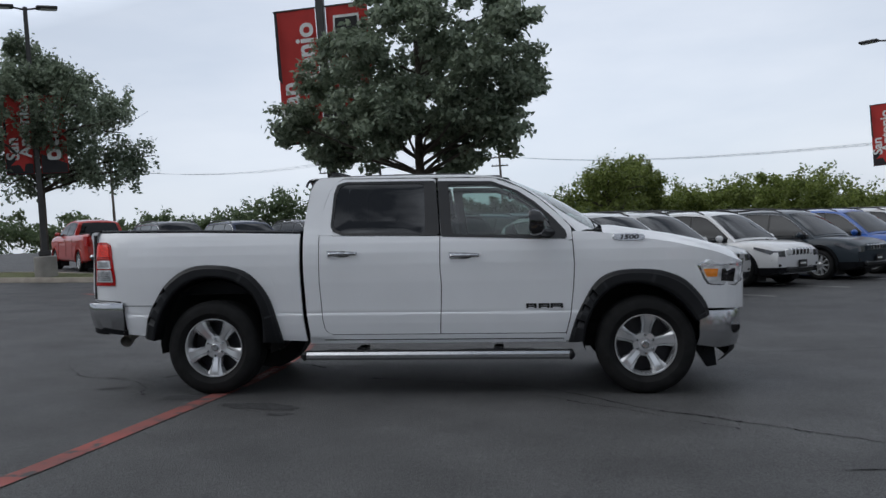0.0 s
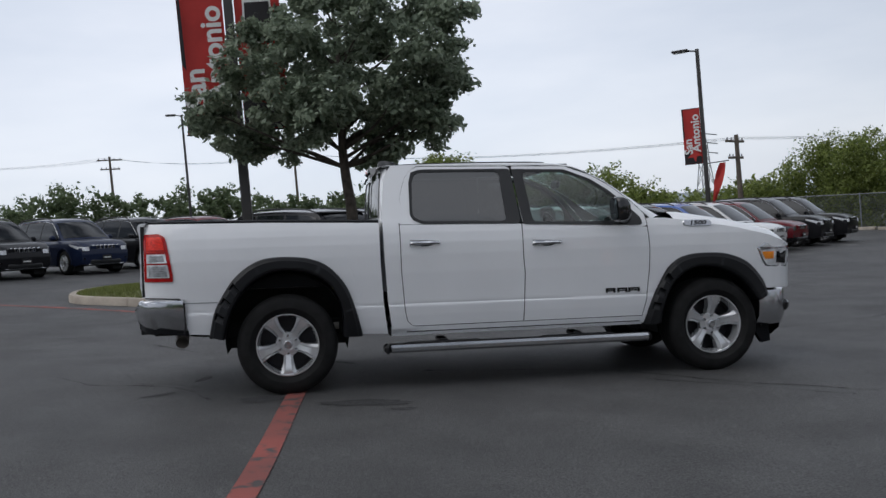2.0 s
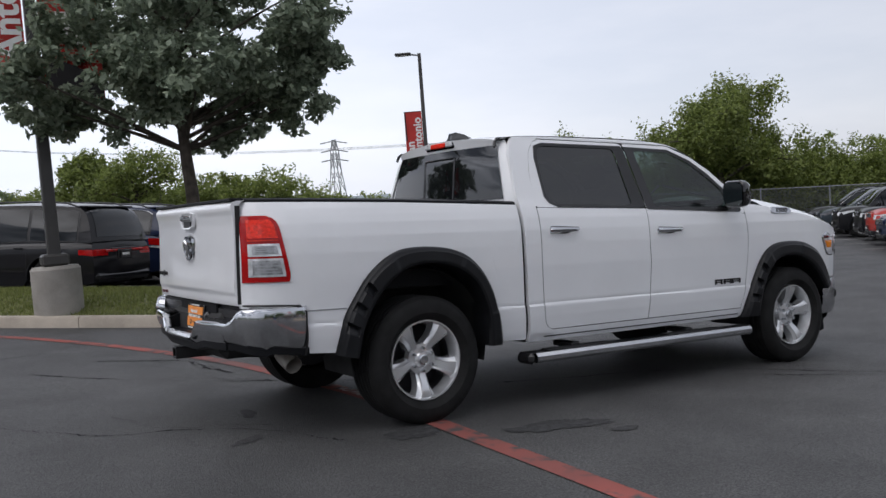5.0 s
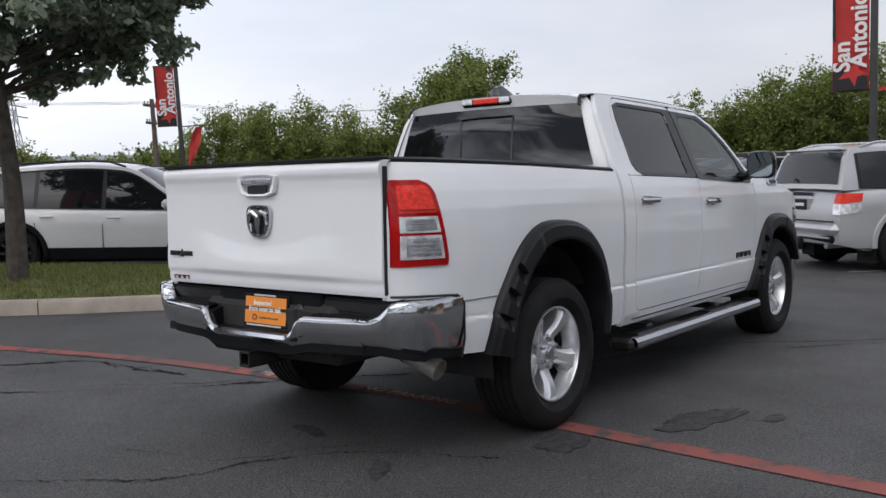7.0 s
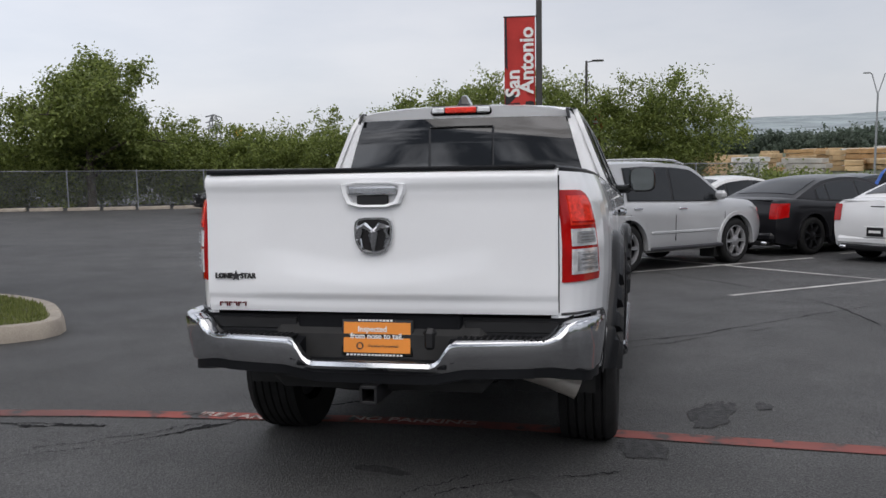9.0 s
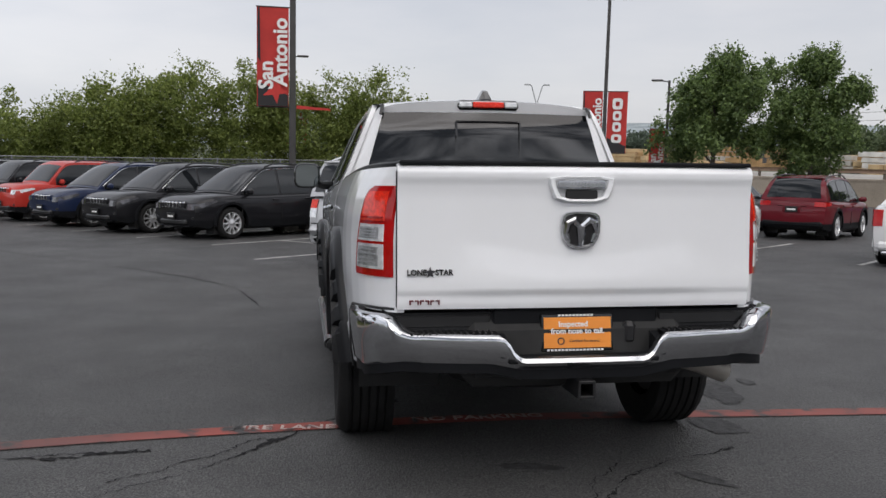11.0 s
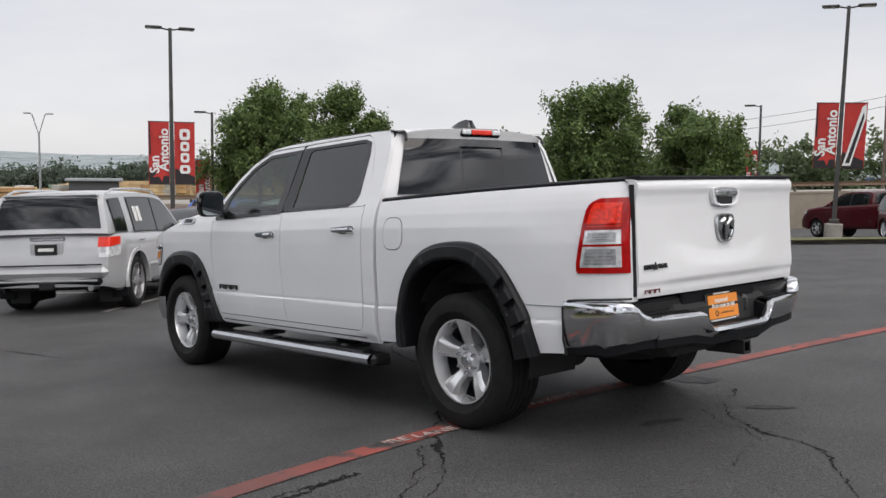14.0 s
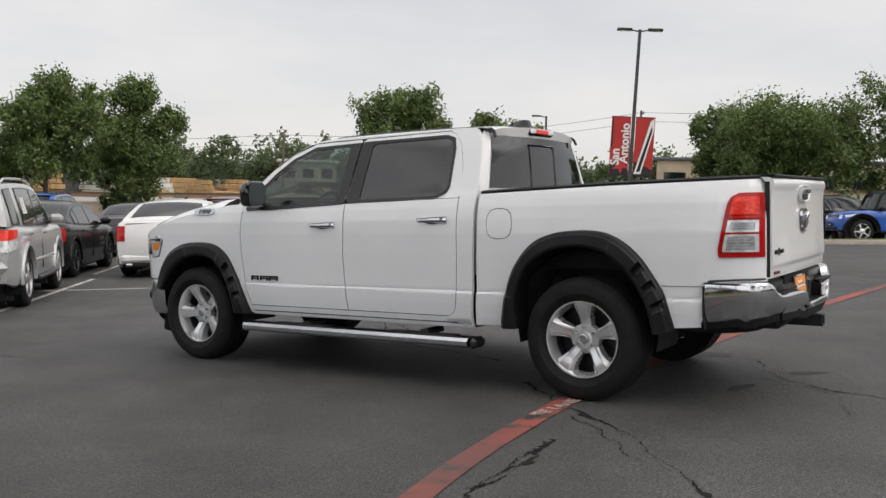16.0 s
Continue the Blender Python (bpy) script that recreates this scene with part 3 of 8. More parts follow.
def truck_sides():
    for s in (-1, 1):
        side = "right" if s < 0 else "left"
        mb = Mb()
        side_panel(mb, s, lambda z: -2.968, bed_front, arch(REAR_X, bed_low, 0.548, 0.485), bed_top, 150, 70)
        bed = part("bed_side", mb, WHITE, truck)
        # faint swage line with a dark joint above the bumper
        mb = Mb()
        side_panel(mb, s, cab_back, door_rear, flat(0.44), flat(1.852), 8, 96)
        part("cab_corner", mb, WHITE, truck)
        for nm, xl, xr, out, inn, gl, gmat in (("rear_door", lambda z: door_rear(z) + 0.007, lambda z: door_mid(z) - 0.004, REAR_OUT, REAR_IN, REAR_GLASS, GLASS_DARK),
                                               ("front_door", lambda z: door_mid(z) + 0.004, lambda z: door_front(z) - 0.004, FRONT_OUT, FRONT_IN, FRONT_GLASS, GLASS_MID)):
            mb = Mb()
            side_panel(mb, s, xl, xr, flat(0.508), lambda x: belt(x), 26, 72)
            c = np.mean(gl, axis=0)
            o, i_, g = radial(out, c, 160), radial(inn, c, 160), radial(gl, c, 160)
            o = [c + (p - c) * 0.994 for p in o]
            surf_ring(mb, s, o, i_)
            door = part(nm, mb, WHITE, truck)
            mb = Mb()
            surf_ring(mb, s, i_, i_, 0.0, 0.006)
            surf_ring(mb, s, i_, g, 0.006, 0.002)
            part("window_trim", mb, BLACK_TRIM, door)
            mb = Mb()
            surf_disc(mb, s, g, -0.004)
            part("window_pane", mb, gmat, door, "tinted door glass", recalc=False)
            # chrome pull handle with a recess behind
            hx, hz = ((-0.69, 1.195) if nm == "rear_door" else (0.352, 1.166))
            mb = Mb()
            hy = tw(hx, hz)
            prof = curve([(-0.128, 0.004), (-0.118, 0.026), (-0.06, 0.034), (0.06, 0.036), (0.105, 0.032), (0.128, 0.010)], 18)
            rows = []
            for px, py in prof:
                hh = 0.020 + 0.006 * (px / 0.13)
                rows.append([(hx - px, s * (hy + py + 0.004 * math.sin(a)), hz + hh * math.sin(a)) if abs(math.sin(a)) > 0.1 else (hx - px, s * (hy + py + 0.010 * (1 if math.cos(a) > 0 else -1)), hz) for a in [2 * math.pi * j / 8 for j in range(8)]])
            mb.grid(rows, closed_v=True)
            part("door_handle", mb, CHROME, door, "chrome door handle")
            mb = Mb()
            surf_disc(mb, s, [(hx + 0.075 * math.cos(a), hz - 0.004 + 0.026 * math.sin(a)) for a in np.linspace(0, 2 * math.pi, 20, endpoint=False)], 0.002)
            part("handle_recess", mb, DARK, door)
        # dark joints between the panels
        for nm, line, z0, z1 in (("door_joint", lambda z: door_rear(z) + 0.0035, 0.52, 1.35), ("door_joint", door_mid, 0.51, 1.335), ("door_joint", door_front, 0.46, 1.335)):
            mb = Mb()
            side_panel(mb, s, lambda z: line(z) - 0.008, lambda z: line(z) + 0.008, flat(z0), flat(z1), 1, 60, 0.0, -0.004)
            part(nm, mb, DARK, truck)
        mb = Mb()
        side_panel(mb, s, flat(-0.84), flat(1.19), flat(0.499), flat(0.513), 30, 1, 0.0, -0.004)
        part("sill_joint", mb, DARK, truck)
        # rocker
        mb = Mb()
        side_panel(mb, s, flat(-0.985), flat(1.19), flat(0.428), flat(0.502), 20, 5)
        part("rocker_panel", mb, WHITE, truck)
        mb = Mb()
        side_panel(mb, s, flat(-0.86), flat(1.17), flat(0.455), flat(0.462), 20, 1, 0.004, 0.004)
        part("rocker_seam", mb, DARK, truck)
        # front fender
        top = lerp_table([(1.2, 1.352), (1.42, 1.345), (1.6, 1.320), (2.06, 1.246), (2.4, 1.165), (2.66, 1.07)])
        low = lerp_table([(1.1, 0.44), (2.2, 0.44), (2.24, 0.70), (2.7, 0.69)])
        mb = Mb()
        side_panel(mb, s, lambda z: door_front(z) + 0.004, flat(2.67), arch(FRONT_X, low), top, 110, 64)
        fender = part("front_fender", mb, WHITE, truck)
        # engine badge on the hood's flank
        mb = Mb()
        surf_disc(mb, s, chaikin([(1.585, 1.305), (1.60, 1.270), (1.815, 1.268), (1.84, 1.285), (1.825, 1.315), (1.61, 1.318)], 1), 0.012)
        surf_ring(mb, s, chaikin([(1.585, 1.305), (1.60, 1.270), (1.815, 1.268), (1.84, 1.285), (1.825, 1.315), (1.61, 1.318)], 1), chaikin([(1.575, 1.306), (1.59, 1.262), (1.82, 1.260), (1.85, 1.285), (1.83, 1.323), (1.60, 1.325)], 1), 0.012, 0.0)
        part("hood_badge", mb, CHROME_SATIN, truck)
        mt = Matrix.Translation((1.71, s * (tw(1.71, 1.292) + 0.0125), 1.292)) @ Euler((radians(90 - 12), 0, radians(180) if s > 0 else 0)).to_matrix().to_4x4()
        letters("badge_number", "1500", 0.052, mt, TEXT_DARK, truck, 0.002, 0.2, 1.5, 0.002)
        # maker's name on the front door, as plain blocks
        for q in range(3):
            bx = 0.905 + 0.105 * q
            mb = Mb()
            y0 = tw(bx, 0.735)
            w = (0.082, 0.088, 0.104)[q if s < 0 else 2 - q]
            for (dx, dz, sx, sz) in ((-w * 0.42, 0, 0.018, 0.040), (w * 0.40, 0, 0.018, 0.040), (0, 0.013, w * 0.8, 0.014), (0, -0.004, w * 0.7, 0.010)):
                mb.box((bx + dx, s * (y0 + 0.004), 0.735 + dz), (sx, 0.010, sz), 0, 0.002)
            part("maker_badge", mb, BLACK_TRIM, truck)
        # headlamp
        hl = chaikin([(2.262, 1.088), (2.34, 0.905), (2.40, 0.893), (2.62, 0.885), (2.66, 1.05), (2.655, 1.085)], 1)
        mb = Mb()
        surf_disc(mb, s, hl, 0.006)
        lamp = part("headlight", mb, CLEAR_LENS, truck, "clear headlight with an amber marker")
        mb = Mb()
        surf_ring(mb, s, hl, [np.mean(hl, axis=0) + (p - np.mean(hl, axis=0)) * 1.10 for p in hl], 0.007, 0.001)
        part("lamp_surround", mb, CHROME, lamp)
        mb = Mb()
        surf_disc(mb, s, [(2.305, 1.02), (2.335, 0.955), (2.42, 0.955), (2.43, 1.02)], 0.010)
        part("marker_light", mb, AMBER, lamp)
        mb = Mb()
        surf_disc(mb, s, [(2.285, 1.065), (2.30, 1.035), (2.64, 1.035), (2.645, 1.07)], 0.010)
        part("light_bar", mb, CHROME, lamp)
        mb = Mb()
        surf_disc(mb, s, [(2.46, 1.02), (2.45, 0.92), (2.56, 0.91), (2.58, 1.02)], 0.009)
        part("projector", mb, BLACK_GLOSS, lamp)
        # tail lamp: red frame, bright red block, two clear blocks
        tl_in = lerp_table([(0.94, -2.735), (0.955, -2.722), (1.0, -2.722), (1.27, -2.770), (1.305, -2.785), (1.325, -2.81), (1.335, -2.84)])

        def lamp_block(z0, z1, gap, off, nu=16, nv=8, lip=0.012):
            mb = Mb()
            side_panel(mb, s, flat(-2.963 + gap), lambda z: tl_in(z) - gap, flat(z0), flat(z1), nu, nv, lip, off)
            return mb
        tail = part("tail_light", lamp_block(0.948, 1.333, 0.0, 0.010, 24, 24, 0.012), RED_LENS, truck, "red and clear tail light")
        part("brake_lens", lamp_block(1.185, 1.310, 0.026, 0.016), RED_BRIGHT, tail)
        part("lens_band", lamp_block(1.196, 1.203, 0.026, 0.021, 12, 1, 0.004), RED_LENS, tail)
        for z0, z1 in ((1.098, 1.170), (0.980, 1.086)):
            bowl = part("clear_lens", lamp_block(z0, z1, 0.026, 0.016), CLEAR_LENS, tail, "clear lens with silver ribs")
            part("reflector", lamp_block(z0 + 0.012, z1 - 0.012, 0.044, 0.019, 12, 4, 0.004), plain("reflector_silver", (0.50, 0.51, 0.53), 0.2, 0.5, 0.5, 22), bowl)
            for q in range(4):
                zz = z0 + (z1 - z0) * (0.24 + 0.175 * q)
                part("lens_rib", lamp_block(zz - 0.003, zz + 0.003, 0.055 + 0.012 * (q % 2), 0.022, 10, 1, 0.004), STEEL, bowl)
        # fuel door on the left
        if s > 0:
            fd = chaikin([(-1.34, 1.27), (-1.34, 1.06), (-1.14, 1.06), (-1.14, 1.27)], 2)
            c0 = np.mean(fd, axis=0)
            mb = Mb()
            surf_ring(mb, s, fd, [c0 + (p - c0) * 0.955 for p in fd], 0.001, 0.001)
            part("fuel_door_gap", mb, DARK, truck)
            mb = Mb()
            surf_disc(mb, s, [c0 + (p - c0) * 0.955 for p in fd], 0.003)
            part("fuel_door", mb, WHITE, truck)
        # bumper-side joint and the crease towards the flare
        mb = Mb()
        side_panel(mb, s, flat(-2.68), flat(-2.38), flat(0.768), flat(0.774), 10, 1, 0.003, 0.003)
        part("panel_joint", mb, STEEL, truck)


truck_sides()


def truck_cab():
    # roof skin
    rows = []
    for x in np.linspace(-1.03, 0.62, 22):
        zr = lerp_table([(-1.03, 1.868), (-0.95, 1.886), (-0.7, 1.897), (-0.1, 1.898), (0.3, 1.885), (0.62, 1.850)])(x)
        row = []
        for y in np.linspace(-0.665, 0.665, 21):
            w = 1 - (y / 0.665) ** 2
            row.append((x + (0.10 * w if x > 0.6 else 0) - (0.055 * w if x < -1.0 else 0), y, zr - 0.035 + 0.045 * w ** 0.6))
        rows.append(row)
    rows.insert(0, [(-1.004 - 0.058 * (1 - (p[1] / 0.70) ** 2), p[1] * 1.03, 1.800) for p in rows[0]])
    rows.insert(1, [(p[0] + 0.004, p[1], p[2] - 0.012) for p in rows[1]])
    roof = part("roof", Mb().grid(rows), WHITE, truck, smooth=35)
    # roof rails of the body between door tops and roof, A-pillars
    for s in (-1, 1):
        a = curve([(-0.93, 1.850), (-0.71, 1.850), (0.10, 1.838), (0.59, 1.828), (0.82, 1.742), (0.99, 1.634), (1.15, 1.492), (1.25, 1.388), (1.30, 1.335)], 60)
        b = curve([(-1.02, 0.667, 1.838), (-0.71, 0.668, 1.858), (0.10, 0.668, 1.862), (0.55, 0.660, 1.838), (0.80, 0.675, 1.742), (0.99, 0.70, 1.640), (1.17, 0.735, 1.520), (1.36, 0.775, 1.405), (1.43, 0.79, 1.362)], 60)
        rows = []
        for p, q in zip(a, b):
            o = Vector((p[0], s * tw(p[0], p[1]), p[1]))
            e = Vector((q[0], s * q[1], q[2]))
            m = (o + e) / 2 + Vector((0, s * 0.012, 0.012))
            rows.append([o, o.lerp(m, 0.5) + Vector((0, s * 0.004, 0.004)), m, m.lerp(e, 0.5) + Vector((0, s * 0.003, 0.004)), e])
        part("roof_rail", Mb().grid(rows), WHITE, truck)
        # black ditch moulding
        part("roof_moulding", Mb().tube([(q[0], s * q[1], q[2] + 0.006) for q in b[:34]], 0.011, 6), BLACK_TRIM, truck)
        part("roof_moulding", Mb().tube([(-1.02, s * 0.667, 1.846), (-1.045, s * 0.672, 1.825), (-1.058, s * 0.682, 1.785)], 0.011, 6), BLACK_TRIM, truck)
    # windshield
    rows = []
    for v in np.linspace(0, 1, 12):
        row = []
        for u in np.linspace(-1, 1, 17):
            top = Vector((0.56 + 0.12 * (1 - u * u), u * 0.655, 1.836 + 0.03 * (1 - u * u)))
            bot = Vector((1.42 + 0.17 * (1 - u * u), u * 0.785, 1.365 + 0.015 * (1 - u * u)))
            p = top.lerp(bot, v)
            row.append(p + Vector((0.02, 0, 0.03)) * math.sin(math.pi * v))
        rows.append(row)
    part("windshield", Mb().grid(rows), GLASS_MID, truck, "clear windshield glass", recalc=False)
    mb = Mb()
    for s in (-1, 1):
        mb.tube([(1.50, s * 0.62, 1.398), (1.44, s * 0.30, 1.46), (1.30, s * 0.02, 1.555)], 0.008, 6)
    part("wiper", mb, BLACK_TRIM, truck)
    # cowl
    rows = [[(1.44 + 0.17 * (1 - u * u), u * 0.78, 1.372), (1.56 + 0.12 * (1 - u * u), u * 0.80, 1.360)] for u in np.linspace(-1, 1, 13)]
    part("cowl", Mb().grid(rows), BLACK_TRIM, truck)
    # back of the cab
    def back(y, z):
        hw = lerp_table([(0.8, 0.90), (1.45, 0.845), (1.78, 0.705), (1.85, 0.67)])(z)
        u = y / hw
        x = lerp_table([(0.8, -1.03), (1.44, -1.036), (1.70, -1.018), (1.80, -1.0), (1.86, -0.985)])(z)
        return x - 0.055 * max(0.0, 1 - u * u) - (0.0 if z < 1.75 else 0.0)
    rows = []
    for z in list(np.linspace(0.80, 1.86, 24)):
        hw = lerp_table([(0.8, 0.905), (1.41, 0.895), (1.45, 0.868), (1.74, 0.752), (1.80, 0.715), (1.86, 0.662)])(z)
        rows.append([(back(y * 0.98, z) + (0.03 if abs(y) > hw * 0.99 else 0), y, z) for y in np.linspace(-hw, hw, 25)])
    part("cab_back", Mb().grid(rows), WHITE, truck)

    def back_pane(y0a, y1a, y0b, y1b, za, zb, off, n=10):
        rows = []
        for v in np.linspace(0, 1, 8):
            z = za + (zb - za) * v
            rows.append([(back(y, z) - off, y, z) for y in np.linspace(y0a + (y0b - y0a) * v, y1a + (y1b - y1a) * v, n)])
        return Mb().grid(rows)
    glass_back = part("rear_window", back_pane(-0.772, 0.772, -0.662, 0.662, 1.42, 1.808, 0.010, 24), plain("black_glass", (0.006, 0.007, 0.008), 0.03, 0, 0.05, 2, spec=0.8), truck, "dark tinted sliding rear window")
    part("slider_pane", back_pane(-0.2, 0.2, -0.2, 0.2, 1.43, 1.735, 0.004, 8), GLASS_DARK, glass_back, recalc=False)
    mb = Mb()
    for a, b in (((0.205, 1.42), (0.205, 1.745)), ((0.205, 1.745), (-0.205, 1.745)), ((-0.205, 1.745), (-0.205, 1.42))):
        mb.tube([(back(a[0], a[1]) - 0.014, a[0], a[1]), (back(b[0], b[1]) - 0.014, b[0], b[1])], 0.008, 4)
    part("slider_frame", mb, BLACK_GLOSS, glass_back)
    # high brake lamp
    mb = Mb()
    mb.box((-1.062, 0, 1.852), (0.05, 0.40, 0.062), 0, 0.018)
    ch = part("high_brake_light", mb, BLACK_GLOSS, truck, "high-mounted brake light with clear cargo lamps")
    part("red_lens", Mb().box((-1.086, 0, 1.852), (0.016, 0.20, 0.036), 0, 0.006), RED_BRIGHT, ch)
    for s in (-1, 1):
        part("cargo_lens", Mb().box((-1.085, s * 0.146, 1.852), (0.016, 0.085, 0.036), 0, 0.008), CLEAR_LENS, ch)
    # fin antenna
    prof = [(-0.985, 0.0, 0.040), (-0.975, 0.050, 0.034), (-0.93, 0.060, 0.030), (-0.86, 0.050, 0.034), (-0.79, 0.025, 0.030), (-0.73, 0.0, 0.010)]
    rows = [[(x, -w * 1.3, 1.893), (x, -w, 1.895 + h * 0.4), (x, -w * 0.4, 1.902 + h), (x, w * 0.4, 1.902 + h), (x, w, 1.895 + h * 0.4), (x, w * 1.3, 1.893)] for x, h, w in prof]
    mb = Mb().grid(rows)
    mb.poly(rows[0])
    part("roof_antenna", mb, BLACK_GLOSS, truck, "black shark-fin antenna")
    # hood
    rows = []
    for x in np.linspace(1.50, 2.64, 24):
        zt = lerp_table([(1.5, 1.392), (1.6, 1.388), (2.06, 1.310), (2.3, 1.255), (2.49, 1.198), (2.59, 1.138), (2.64, 1.085)])(x)
        ze = lerp_table([(1.2, 1.352), (1.42, 1.345), (1.6, 1.320), (2.06, 1.246), (2.4, 1.165), (2.66, 1.07)])(x)
        row = []
        for u in np.linspace(-1, 1, 25):
            w = tw(x, ze) - 0.004
            e = abs(u)
            z = zt + 0.02 * (1 - e * e) if e < 0.82 else zt + 0.02 * (1 - 0.67) - (zt + 0.006 - ze) * ((e - 0.82) / 0.18) ** 1.5
            row.append((x + 0.05 * (1 - u * u) * (x - 1.5), u * w, z))
        rows.append(row)
    part("hood", Mb().grid(rows), WHITE, truck)
    # nose and grille
    rows = []
    for z in np.linspace(0.62, 1.10, 12):
        rows.append([(2.70 - 0.20 * abs(u) ** 3 - 0.02 * (z - 0.62), u * 0.80, z) for u in np.linspace(-1, 1, 21)])
    nose = part("grille", Mb().grid(rows), BLACK_TRIM, truck, "black grille with chrome bars")
    for z in (0.74, 0.83, 0.92, 1.01):
        rows = [[(2.715 - 0.20 * abs(u) ** 3, u * 0.62, z + d) for d in (-0.014, 0.014)] for u in np.linspace(-1, 1, 15)]
        part("grille_bar", Mb().grid(rows), CHROME_SATIN, nose)
    # front bumper
    plan = curve([(2.27, 0.955), (2.38, 0.957), (2.48, 0.932), (2.55, 0.865), (2.635, 0.71), (2.70, 0.40), (2.72, 0.0)], 30)
    plan = [tuple(p) for p in plan] + [(p[0], -p[1]) for p in plan[::-1][1:]]
    rows = []
    for x, y in plan:
        edge = max(0.0, min(1.0, (x - 2.27) / 0.12))
        zb = 0.40 - 0.02 * edge
        rows.append([(x - 0.05, y * 0.96, 0.672), (x - 0.008, y * 0.995, 0.678), (x, y, 0.66), (x + 0.004, y * 1.002, 0.56), (x, y, 0.46), (x - 0.02, y * 0.985, zb), (x - 0.06, y * 0.95, zb - 0.01)])
    bumper = part("front_bumper", Mb().grid(rows), CHROME_SATIN, truck, "chrome front bumper")
    rows = [[(x - 0.03, y * 0.985, 0.40), (x - 0.04, y * 0.97, 0.33), (x - 0.12, y * 0.93, 0.25)] for x, y in plan[8:-8]]
    part("air_dam", Mb().grid(rows), PLASTIC, bumper)
    for s in (-1, 1):
        part("fog_light", Mb().box((2.555, s * 0.80, 0.535), (0.12, 0.16, 0.10), 0, 0.03), BLACK_GLOSS, bumper)
        part("splash_guard", Mb().prism([(2.26, 0.42), (2.40, 0.40), (2.42, 0.22), (2.34, 0.205), (2.26, 0.34)], s * 0.80, s * 0.86), PLASTIC, truck)


truck_cab()


def flare(outer, inner, s, pockets, n=200):
    """A flare between two outlines; pockets: (from, to) along it, pressed into its face."""
    o, i_ = curve(outer, n), curve(inner, n)
    lift = lerp_table([(0.0, 0.0), (0.02, 0.020), (0.08, 0.034), (0.20, 0.042), (0.26, 0.052), (0.80, 0.066), (0.93, 0.062), (1.0, 0.044)])
    cols = (0.0, 0.02, 0.06, 0.12, 0.14, 0.20, 0.28, 0.38, 0.50, 0.62, 0.72, 0.745, 0.80, 0.86, 0.93, 1.0)
    rows = []
    for k, (p, q) in enumerate(zip(o, i_)):
        u = k / (n - 1)
        r = []
        for f in cols:
            x, z = p[0] + (q[0] - p[0]) * f, p[1] + (q[1] - p[1]) * f
            d = lift(f)
            # soft break of the face near the crown
            d += 0.007 * max(0.0, min(1.0, (abs(u - 0.5) - 0.13) / 0.015)) * min(1.0, f / 0.3)
            for a, b in pockets:
                if a < u < b and 0.13 < f < 0.73:
                    d -= 0.010 + 0.026 * (u - a) / (b - a)
            base = tw(p[0], min(p[1], 1.1)) * (1 - f) + 0.962 * f
            r.append((x, s * (base + d), z))
        r.append((q[0], s * 0.93, q[1]))
        r.append((q[0], s * 0.84, q[1]))
        rows.append(r)
    return rows


def truck_flares():
    defs = (([(-2.455, 0.495), (-2.405, 0.70), (-2.33, 0.838), (-2.25, 0.952), (-2.145, 1.043), (-2.035, 1.098), (-1.92, 1.117), (-1.775, 1.115), (-1.645, 1.097), (-1.52, 1.048), (-1.415, 0.955), (-1.33, 0.825), (-1.275, 0.667), (-1.235, 0.51), (-1.222, 0.442)],
             [(-2.335, 0.47), (-2.298, 0.625), (-2.235, 0.76), (-2.155, 0.865), (-2.06, 0.945), (-1.94, 0.995), (-1.80, 1.008), (-1.66, 0.983), (-1.545, 0.925), (-1.455, 0.835), (-1.39, 0.667), (-1.383, 0.453)]),
            ([(1.204, 0.425), (1.268, 0.627), (1.335, 0.766), (1.417, 0.904), (1.513, 0.985), (1.643, 1.024), (1.837, 1.030), (1.996, 1.009), (2.155, 0.941), (2.268, 0.831), (2.332, 0.736), (2.355, 0.647)],
             [(1.335, 0.44), (1.358, 0.565), (1.43, 0.736), (1.531, 0.845), (1.661, 0.903), (1.819, 0.906), (1.977, 0.855), (2.104, 0.770), (2.185, 0.675), (2.24, 0.60)]))
    for s in (-1, 1):
        for w, (outer, inner) in enumerate(defs):
            rows = flare(outer, inner, s, ((0.075, 0.105), (0.145, 0.175), (0.215, 0.245)) if w == 0 else ((0.085, 0.122), (0.170, 0.207), (0.255, 0.292)))
            part("fender_flare", Mb().grid(rows), FLARE, truck, "black textured pocket-style fender flare", smooth=28)
            # wheel-house liner
            x0 = REAR_X if w == 0 else FRONT_X
            lin = Mb()
            rr = []
            for a in np.linspace(-0.25, math.pi + 0.25, 26):
                rr.append([(x0 + 0.50 * math.cos(a), s * yy, 0.47 + 0.51 * math.sin(a)) for yy in (0.90, 0.70, 0.50)])
            lin.grid(rr)
            lin.poly([r[2] for r in rr])
            part("wheel_house", lin, DARK, truck)
            if w == 0:
                mb = Mb()
                mb.box((x0 - 0.02, s * 0.70, 0.925), (0.56, 0.03, 0.13), 0, 0.01)
                mb.box((x0 - 0.02, s * 0.71, 0.865), (0.60, 0.05, 0.02), 0, 0.006)
                part("inner_sill", mb, plain("inner_white", (0.62, 0.62, 0.62), 0.5), truck)


truck_flares()


